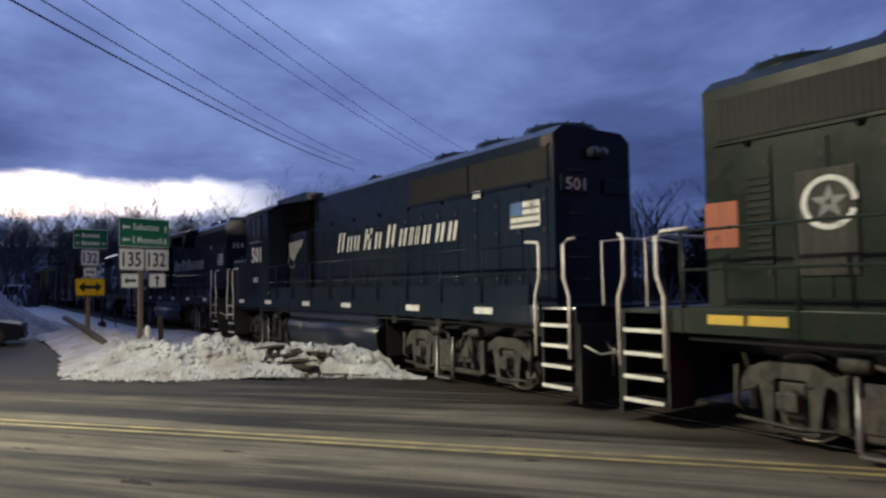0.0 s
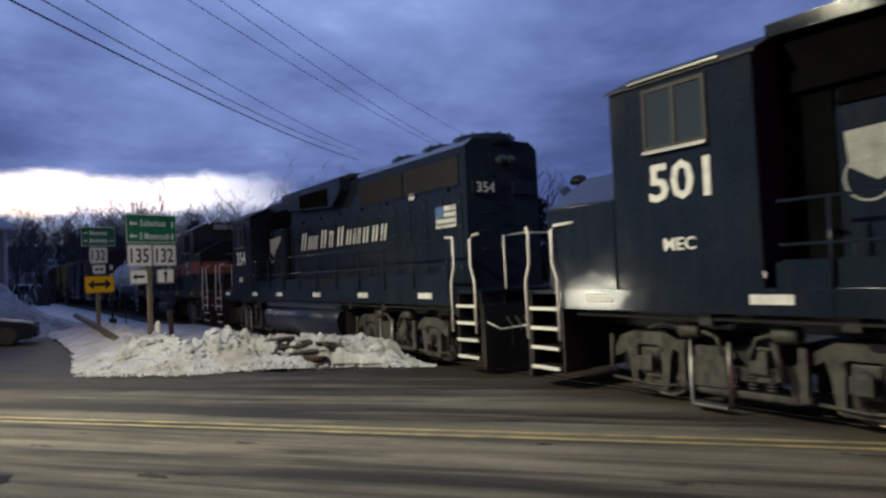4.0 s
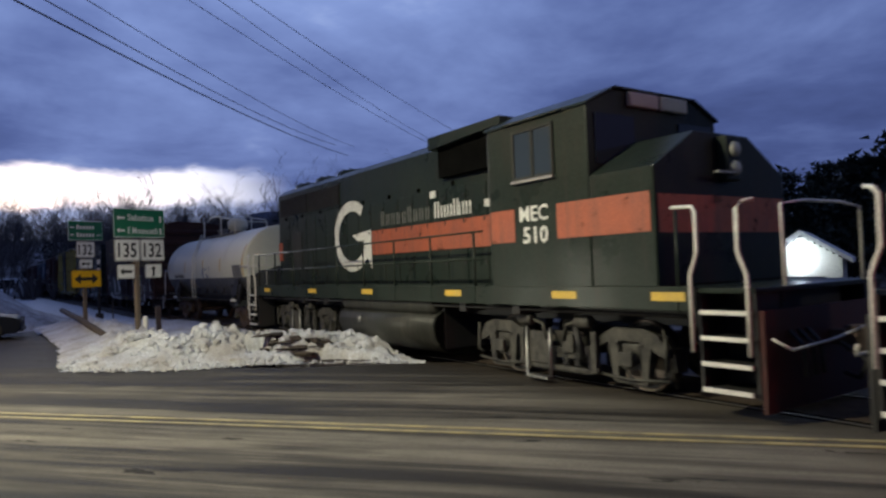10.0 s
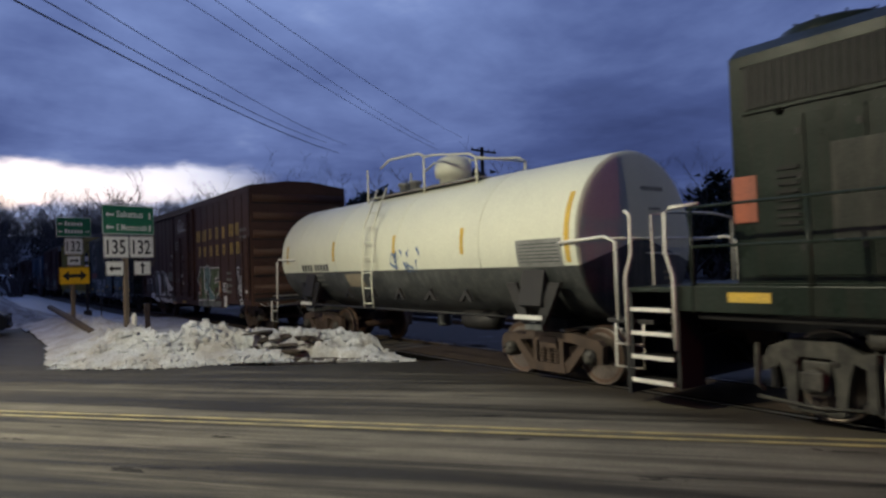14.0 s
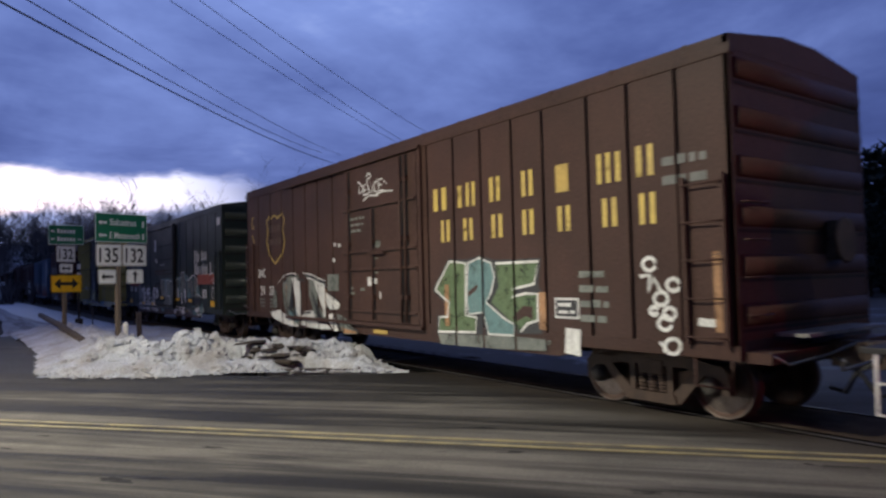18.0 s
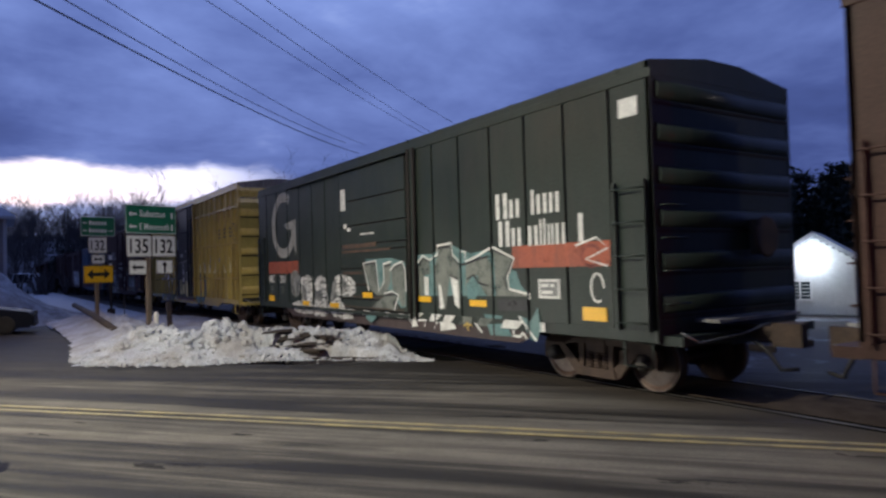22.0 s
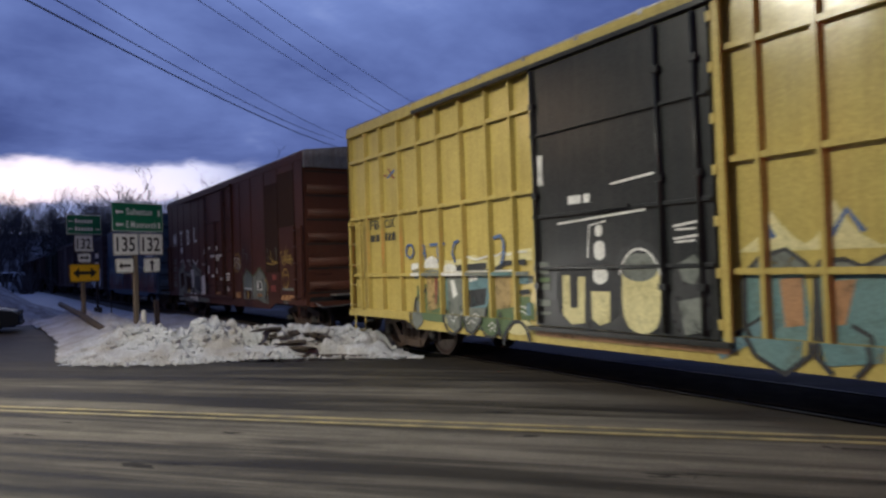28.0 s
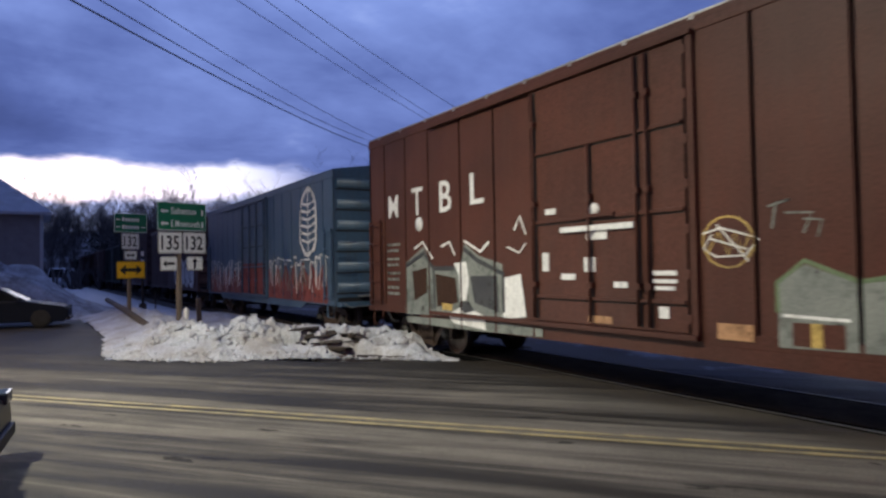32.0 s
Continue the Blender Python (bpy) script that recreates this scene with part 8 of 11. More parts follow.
graffiti(mec, [
    ("gteal", sh(m5, [(-100.36, 2.11), (-99.4, 2.1), (-98.8, 2.26), (-98.17, 2.07), (-97.69, 2.12), (-97.23, 1.83), (-96.93, 1.74), (-96.85, 1.53), (-96.62, 1.37), (-97.1, 1.35), (-100.23, 1.29)])),
    ("gpale", sh(m5, [(-100.01, 1.3), (-99.98, 1.88), (-99.76, 2.05), (-99.52, 1.98), (-99.5, 1.72), (-99.71, 1.7), (-99.76, 1.31)])),
    ("gpale", sh(m5, [(-99.29, 1.28), (-99.35, 1.82), (-99.2, 2.11), (-99.17, 2.21), (-98.77, 2.25), (-98.75, 2.05), (-98.52, 1.87), (-98.52, 1.09), (-98.69, 1.16), (-98.82, 1.7), (-99.0, 1.07), (-99.15, 1.06), (-99.2, 1.45)])),
    ("gpale", sh(m5, [(-98.32, 1.87), (-97.95, 1.99), (-97.7, 2.01), (-97.56, 1.83), (-97.57, 1.34), (-97.72, 1.33), (-97.93, 1.53), (-97.97, 1.69), (-98.14, 1.67), (-98.29, 1.52), (-98.34, 1.31)])),
    ("gpale", sh(m5, [(-97.51, 2.11), (-96.99, 1.94), (-97.15, 1.66), (-97.2, 1.67), (-97.14, 1.45), (-96.76, 1.4), (-96.63, 1.35), (-97.48, 1.34)])),
    ("gteal", sh(m5, [(-98.31, 1.52), (-98.14, 1.66), (-97.97, 1.66), (-97.92, 1.47), (-98.07, 1.27), (-98.29, 1.28)])),
    ("gwhite", sh(m5, [(-98.81, 1.68), (-98.56, 1.6), (-98.55, 1.09), (-98.68, 1.16)])),
    ("gwhite", sh(m5, [(-99.2, 1.55), (-99.13, 1.49), (-99.03, 1.09), (-99.19, 1.06)])),
    ("gwhite", sh(m5, [(-99.71, 1.68), (-99.55, 1.66), (-99.56, 1.31), (-99.71, 1.31)])),
    ("gblack", sh(m5, [(-97.45, 1.29), (-96.69, 1.3), (-96.67, 1.16), (-96.72, 1.12), (-97.41, 1.1)])),
    ("gteal", sh(m5, [(-96.84, 1.04), (-96.61, 0.98), (-96.44, 1.19), (-96.38, 0.86), (-96.48, 0.66), (-96.65, 0.69)])),
], [
    ("gblack", 0.035, sh(m5, [(-99.96, 1.28), (-99.94, 1.85), (-99.73, 2.02), (-99.51, 1.95)])),
    ("gblack", 0.035, sh(m5, [(-99.32, 2.03), (-99.16, 2.07), (-99.14, 2.2), (-98.77, 2.22), (-98.74, 2.05), (-98.52, 1.88), (-98.34, 1.89), (-97.95, 1.97), (-97.64, 2.01)])),
    ("gblack", 0.035, sh(m5, [(-97.49, 2.1), (-97.01, 1.95), (-97.18, 1.66), (-97.26, 1.67), (-97.16, 1.45)])),
    ("gblack", 0.04, sh(m5, [(-98.82, 1.7), (-98.55, 1.62)])),
    ("gblack", 0.04, sh(m5, [(-98.28, 1.62), (-98.08, 1.7), (-97.95, 1.56), (-97.67, 1.51)])),
    ("gwhite", 0.04, sh(m5, [(-100.04, 1.28), (-100.01, 1.9), (-99.74, 2.08), (-99.49, 1.99), (-99.21, 2.09), (-99.21, 2.25), (-98.74, 2.28), (-98.72, 2.08), (-98.5, 1.92), (-98.47, 2.12), (-98.31, 2.11), (-98.31, 1.93), (-97.95, 2.02), (-97.61, 2.14), (-97.5, 2.15), (-96.96, 1.95), (-97.15, 1.66), (-97.11, 1.46), (-96.61, 1.38), (-96.63, 1.31)])),
    ("gwhite", 0.04, sh(m5, [(-96.89, 1.03), (-96.49, 0.67)])),
], YS, "spray_painted_piece", "pale grey and aqua spray-painted piece with white outline")
graffiti(mec, [
    ("gteal", sh(m5, [(-97.84, 1.03), (-97.34, 1.02), (-97.33, 0.97), (-97.78, 0.96)])),
    ("gteal", sh(m5, [(-97.74, 0.86), (-97.23, 0.9), (-97.09, 0.7), (-97.65, 0.68)])),
    ("gwhite", sh(m5, [(-100.41, 0.9), (-100.15, 0.94), (-100.0, 0.7), (-100.22, 0.66)])),
    ("gwhite", sh(m5, [(-99.2, 0.83), (-98.75, 0.82), (-98.65, 0.73), (-99.18, 0.65)])),
], [
    ("gwhite", 0.04, sh(m5, [(-99.99, 0.81), (-99.69, 0.83), (-99.75, 0.7)])),
    ("gwhite", 0.04, sh(m5, [(-99.4, 0.69), (-99.29, 0.82)])),
    ("gyellow", 0.04, sh(m5, [(-98.43, 0.79), (-98.31, 0.84), (-98.18, 0.81)])),
    ("gyellow", 0.04, sh(m5, [(-98.31, 0.88), (-98.3, 0.71)])),
    ("gwhite", 0.04, sh(m5, [(-98.09, 0.86), (-97.88, 0.71)])),
    ("gwhite", 0.05, sh(m5, [(-97.04, 0.81), (-97.04, 0.71), (-96.88, 0.71), (-96.81, 0.78), (-96.72, 0.68)])),
], -1.607, "spray_painted_piece", "aqua and white spray paint along the sill")
graffiti(mec, [
    ("gteal", sh(m5, [(-102.12, 2.07), (-100.91, 2.07), (-100.36, 1.96), (-100.36, 1.07), (-100.57, 1.03), (-101.01, 1.4), (-101.61, 1.3), (-102.03, 1.53)])),
    ("gpale", sh(m5, [(-102.17, 1.96), (-101.63, 2.01), (-101.47, 1.38), (-101.29, 1.62), (-101.26, 1.93), (-100.95, 1.96), (-101.0, 1.55), (-101.22, 1.29), (-101.61, 1.28), (-101.89, 1.39)])),
    ("gpale", sh(m5, [(-100.95, 1.83), (-100.76, 1.92), (-100.48, 1.96), (-100.38, 1.84), (-100.37, 1.1), (-100.55, 1.07), (-100.67, 1.3), (-100.89, 1.4)])),
    ("gpale", sh(m5, [(-101.22, 1.27), (-100.67, 1.28), (-100.83, 0.98), (-101.19, 1.01), (-101.91, 1.0), (-101.44, 1.19)])),
    ("gteal", sh(m5, [(-102.16, 0.81), (-101.72, 0.91), (-101.65, 0.79), (-101.89, 0.66), (-102.11, 0.75)])),
], [
    ("gblack", 0.05, sh(m5, [(-102.13, 1.95), (-101.66, 1.99), (-101.53, 1.38)])),
    ("gblack", 0.05, sh(m5, [(-101.22, 1.89), (-100.94, 1.94)])),
    ("gblack", 0.05, sh(m5, [(-100.92, 1.8), (-100.76, 1.89), (-100.48, 1.93), (-100.39, 1.78)])),
    ("gblack", 0.05, sh(m5, [(-101.22, 1.28), (-100.93, 1.33), (-100.69, 1.28), (-100.83, 1.03)])),
    ("gwhite", 0.045, sh(m5, [(-101.97, 1.37), (-102.2, 1.98), (-101.61, 2.03), (-101.5, 1.36), (-101.25, 1.58), (-101.28, 1.95), (-100.93, 1.99)])),
    ("gwhite", 0.045, sh(m5, [(-100.98, 1.81), (-100.8, 1.92), (-100.46, 1.98), (-100.36, 1.8), (-100.34, 1.38)])),
    ("gwhite", 0.04, sh(m5, [(-101.26, 1.32), (-100.93, 1.37), (-100.65, 1.3), (-100.83, 0.98)])),
], -1.652, "spray_painted_piece", "grey and aqua spray-painted piece across the door")
low = []
rnd = random.Random(31)
for k in range(15):
    x = -104.9 + 0.58 * k + rnd.uniform(-0.1, 0.1)
    low.append((rnd.choice(("gwhite", "gpale", "gwhite")), sh(m5, [(x, 0.82), (x + rnd.uniform(0.2, 0.45), 0.82), (x + rnd.uniform(0.3, 0.6), 0.96), (x + 0.1, 0.96)])))
graffiti(mec, low, [], -1.597, "spray_painted_smears", "white and rust smears along the sill")
YD = -1.652
throw = ("spray_painted_throw", "scuffed white bubble letters with grey insides")
graffiti(mec, [("gworn", sh(m5, [(-106.83, 1.79), (-106.46, 1.87), (-106.15, 1.71), (-106.23, 1.2), (-106.55, 1.11), (-106.81, 1.26)])), ("gscuffed", sh(m5, [(-106.76, 0.95), (-106.05, 1.09), (-105.28, 0.98), (-105.28, 0.86), (-106.07, 0.86), (-106.7, 0.86)]))],
         [("dullwhite", 0.035, sh(m5, arc(-106.48, 1.5, 0.33, 0.36, 60, 250, 14)))], YS, *throw)
graffiti(mec, [("gworn", sh(m5, [(-106.05, 1.0), (-106.1, 1.6), (-105.5, 1.74), (-105.3, 1.5), (-105.3, 1.0)])), ("gscuffed", sh(m5, [(-106.21, 1.64), (-105.61, 1.75), (-105.28, 1.64), (-105.34, 1.02), (-105.7, 1.04), (-105.74, 1.43), (-105.97, 1.5), (-106.11, 1.2)]))], [], YS - 0.001, *throw)
graffiti(mec, [("gworn", sh(m5, [(-105.15, 1.0), (-105.12, 1.6), (-104.9, 1.72), (-104.42, 1.66), (-104.4, 1.0)])), ("gscuffed", sh(m5, [(-105.18, 1.51), (-104.71, 1.74), (-104.38, 1.61), (-104.31, 0.86), (-105.25, 0.86), (-105.15, 1.08), (-104.64, 1.06), (-104.68, 1.38), (-105.03, 1.3)]))],
         [("gblack", 0.025, sh(m5, [(-105.0, 1.1), (-104.98, 1.28), (-104.72, 1.34), (-104.7, 1.1)]))], YS - 0.002, *throw)
graffiti(mec, [("gworn", sh(m5, [(-104.2, 1.0), (-104.0, 1.55), (-103.7, 1.7), (-103.56, 1.0)])), ("gscuffed", sh(m5, [(-104.31, 0.98), (-103.73, 1.19), (-103.56, 1.14), (-103.54, 0.86), (-104.32, 0.86)])), ("gscuffed", sh(m5, [(-103.88, 1.68), (-103.56, 1.74), (-103.56, 1.22), (-103.85, 1.28), (-103.76, 1.52)]))], [], YS - 0.003, *throw)
graffiti(mec, [("gworn", sh(m5, [(-103.4, 1.2), (-103.36, 1.72), (-102.9, 1.68), (-102.7, 1.5), (-102.9, 1.22)])), ("gscuffed", sh(m5, [(-103.42, 1.74), (-102.86, 1.67), (-102.64, 1.54), (-102.66, 1.32), (-102.91, 1.22), (-103.36, 1.25), (-103.2, 1.4), (-102.88, 1.45), (-103.1, 1.55)])), ("gscuffed", sh(m5, [(-103.42, 1.1), (-103.18, 0.94), (-102.89, 0.92), (-102.93, 0.82), (-103.42, 0.82)]))],
         [("gblack", 0.025, sh(m5, arc(-103.0, 1.45, 0.2, 0.14, 0, 250, 12)))], YD, *throw)
graffiti(mec, [("gscuffed", sh(m5, [(-106.7, 0.84), (-105.26, 0.84), (-105.21, 0.72), (-106.07, 0.69), (-106.6, 0.74)])), ("gscuffed", sh(m5, [(-105.2, 0.84), (-104.3, 0.84), (-104.3, 0.72), (-104.66, 0.66), (-105.2, 0.68)])), ("gscuffed", sh(m5, [(-104.25, 0.84), (-102.9, 0.84), (-102.93, 0.69), (-103.58, 0.66), (-104.0, 0.70)]))], [], -1.597, "spray_painted_smears", "scuffed white spray paint along the sill")
# rust and scrapes across the door
for za, zb, xa, xb in ((2.34, 2.44, -103.3, -101.6), (2.24, 2.29, -103.35, -101.0), (1.74, 1.79, -103.3, -102.3), (1.50, 1.52, -103.2, -100.6), (1.22, 1.24, -103.3, -100.6), (0.98, 1.0, -103.3, -100.5)):
    plate(mec, M["rustline"], xa - m5, xb - m5, za, zb, YD + 0.003, "rust_scrape", "rusty scrape across the door")
for xa, xb, za, zb in ((-102.35, -101.7, 2.62, 2.66), (-103.2, -103.05, 2.82, 2.92), (-103.0, -102.85, 2.74, 2.82)):
    plate(mec, M["gwhite"], xa - m5, xb - m5, za, zb, YD, "chalk_mark")
p = plate(mec, M["white"], -96.41 - m5, -95.94 - m5, 1.33, 1.62, YS - 0.008, "data_panel", "white-framed data panel")
plate(p, M["panelgrey"], -96.36 - m5, -95.99 - m5, 1.37, 1.58, YS - 0.014, "panel_face")
bars(p, M["white"], -96.33 - m5, -96.05 - m5, 1.40, 1.55, YS - 0.02, 2, random.Random(36))
plate(mec, M["white"], -94.72 - m5, -94.4 - m5, 3.75, 4.0, YS - 0.006, "notice_decal", "white square sticker")
plate(mec, M["white"], -103.35 - m5, -103.1 - m5, 3.25, 3.75, -1.65, "notice_decal")
graffiti(mec, [], [("gred", 0.05, sh(m5, arc(-95.3, 1.95, 0.18, 0.15, 30, 330, 10))), ("gwhite", 0.03, sh(m5, [(-95.6, 2.1), (-95.2, 2.2), (-94.98, 2.05), (-95.4, 1.9), (-95.0, 1.8)])), ("gwhite", 0.03, sh(m5, arc(-95.2, 1.5, 0.12, 0.2, 0, 300, 10)))], YS - 0.004, "spray_painted_tag", "white and red scribbled tag")

# yellow boxcar: raised ribs, the sheets lie deeper
YT = -1.513
for a, z in ((-114.5, 3.75), (-113.75, 3.8), (-113.1, 3.85)):
    plate(ttx, M["gred"], a - m6, a + 0.06 - m6, z, z + 0.4, YT - 0.004, "letter_bar", "dull red lettering bar")
    plate(ttx, M["gred"], a - 0.1 - m6, a + 0.18 - m6, z + 0.36, z + 0.42, YT - 0.008, "letter_bar")
bars(ttx, M["gblack"], -114.6 - m6, -112.6 - m6, 3.15, 3.5, YT, 3, random.Random(41))
words("reporting_mark", "FB", M["gblack"], ttx, -126.44 - m6, YT - 0.004, 2.62, 0.2, 0.42, bold=0.012)
words("reporting_mark", "OX", M["gblack"], ttx, -125.80 - m6, YT - 0.004, 2.62, 0.2, 0.42, bold=0.012)
graffiti(ttx, [], [("gred", 0.05, sh(m6, [(-125.58, 3.86), (-125.35, 3.61)])), ("gblue", 0.05, sh(m6, [(-125.62, 3.66), (-125.32, 3.80)])), ("gred", 0.035, sh(m6, [(-125.80, 3.73), (-125.62, 3.72)]))], YT, "spray_painted_mark", "small red and blue crossed mark")
bars(ttx, M["gblack"], -126.44 - m6, -126.02 - m6, 2.36, 2.54, YT, 1, random.Random(42))
bars(ttx, M["gblack"], -125.80 - m6, -125.38 - m6, 2.36, 2.54, YT, 1, random.Random(43))
graffiti(ttx, [
    ("gteal", sh(m6, [(-117.73, 1.6), (-117.09, 1.62), (-117.05, 1.2), (-117.12, 0.66), (-117.33, 0.58), (-117.61, 0.77), (-117.75, 1.05)])),
    ("gteal", sh(m6, [(-116.95, 1.6), (-116.29, 1.61), (-116.33, 0.78), (-116.87, 0.69), (-116.95, 1.09)])),
    ("gpale", sh(m6, [(-117.75, 1.62), (-117.56, 1.8), (-117.27, 1.89), (-117.08, 1.75), (-117.07, 1.62)])),
    ("gpale", sh(m6, [(-117.0, 1.62), (-116.94, 1.73), (-116.69, 1.76), (-116.52, 1.69), (-116.29, 1.79), (-116.29, 1.61)])),
    ("gbluegrey", sh(m6, [(-118.15, 0.81), (-117.77, 1.04), (-117.51, 1.18), (-117.35, 1.07), (-117.61, 0.89), (-118.02, 0.65)])),
    ("goran", sh(m6, [(-117.35, 1.56), (-117.11, 1.58), (-117.11, 1.08), (-117.31, 1.05)])),
    ("goran", sh(m6, [(-116.84, 1.54), (-116.59, 1.56), (-116.71, 1.11), (-116.8, 1.1)])),
], [
    ("gblack", 0.06, sh(m6, [(-117.75, 1.62), (-117.77, 1.04), (-117.61, 0.73), (-117.29, 0.57), (-117.02, 0.79), (-116.97, 1.58)])),
    ("gblack", 0.05, sh(m6, [(-117.75, 1.62), (-117.56, 1.8), (-117.27, 1.88), (-117.07, 1.73), (-117.0, 1.62)])),
    ("gblack", 0.06, sh(m6, [(-116.97, 1.58), (-116.94, 0.76), (-116.81, 0.62)])),
    ("gblack", 0.05, sh(m6, [(-116.65, 1.11), (-116.48, 1.01), (-116.46, 0.77), (-116.6, 0.61)])),
    ("gblack", 0.04, sh(m6, [(-118.11, 0.73), (-117.77, 1.02), (-117.47, 1.2)])),
    ("gblack", 0.05, sh(m6, [(-117.0, 1.62), (-116.92, 1.74), (-116.69, 1.76), (-116.52, 1.68), (-116.29, 1.79)])),
], YT, "spray_painted_piece", "teal and pale spray-painted bubbles with black edges")
graffiti(ttx, [
    ("ggreen", sh(m6, [(-124.59, 1.42), (-123.58, 1.58), (-123.01, 1.54), (-122.27, 1.35), (-121.68, 1.24), (-121.24, 1.19), (-121.24, 0.78), (-121.55, 0.72), (-122.02, 0.69), (-122.42, 0.7), (-122.92, 0.71), (-123.63, 0.77), (-124.36, 0.78), (-124.66, 1.02)])),
    ("gteal", sh(m6, [(-123.74, 1.58), (-122.05, 1.58), (-122.1, 1.3), (-122.6, 1.1), (-123.32, 0.91), (-123.65, 1.01)])),
    ("gpale", sh(m6, [(-124.76, 1.72), (-123.58, 1.76), (-122.43, 1.74), (-121.61, 1.70), (-121.24, 1.66), (-121.24, 1.5), (-122.26, 1.5), (-123.01, 1.55), (-123.9, 1.58), (-124.67, 1.56)])),
    ("gcream", sh(m6, [(-124.83, 1.82), (-124.39, 1.87), (-123.88, 1.93), (-123.42, 1.89), (-123.0, 1.93), (-122.73, 1.98), (-122.37, 1.88), (-122.02, 1.97), (-121.65, 2.02), (-121.24, 2.04), (-121.24, 1.86), (-121.65, 1.84), (-122.02, 1.8), (-122.37, 1.72), (-122.74, 1.77), (-123.0, 1.75), (-123.43, 1.73), (-123.89, 1.73)])),
    ("gcream", sh(m6, bubble(-123.3, 0.83, 0.5, 0.22, 141, 12, 0.05))), ("gcream", sh(m6, bubble(-122.7, 0.82, 0.42, 0.24, 142, 12, 0.05))), ("gcream", sh(m6, bubble(-121.52, 0.82, 0.62, 0.26, 143, 12, 0.05))),
], [], YT + 0.002, "spray_painted_ground", "green, teal and cream spray-painted ground under the letters")
for a, b, key in ((-124.7, -124.4, "gwhite"), (-124.33, -123.72, "gpale"), (-123.64, -123.0, "gwhite"), (-122.92, -122.26, "gpale"), (-122.18, -121.64, "gteal"), (-121.56, -121.25, "gpale")):
    plate(ttx, M[key], a - m6, b - m6, 1.62, 1.68, -1.591, "painted_rail_strip")
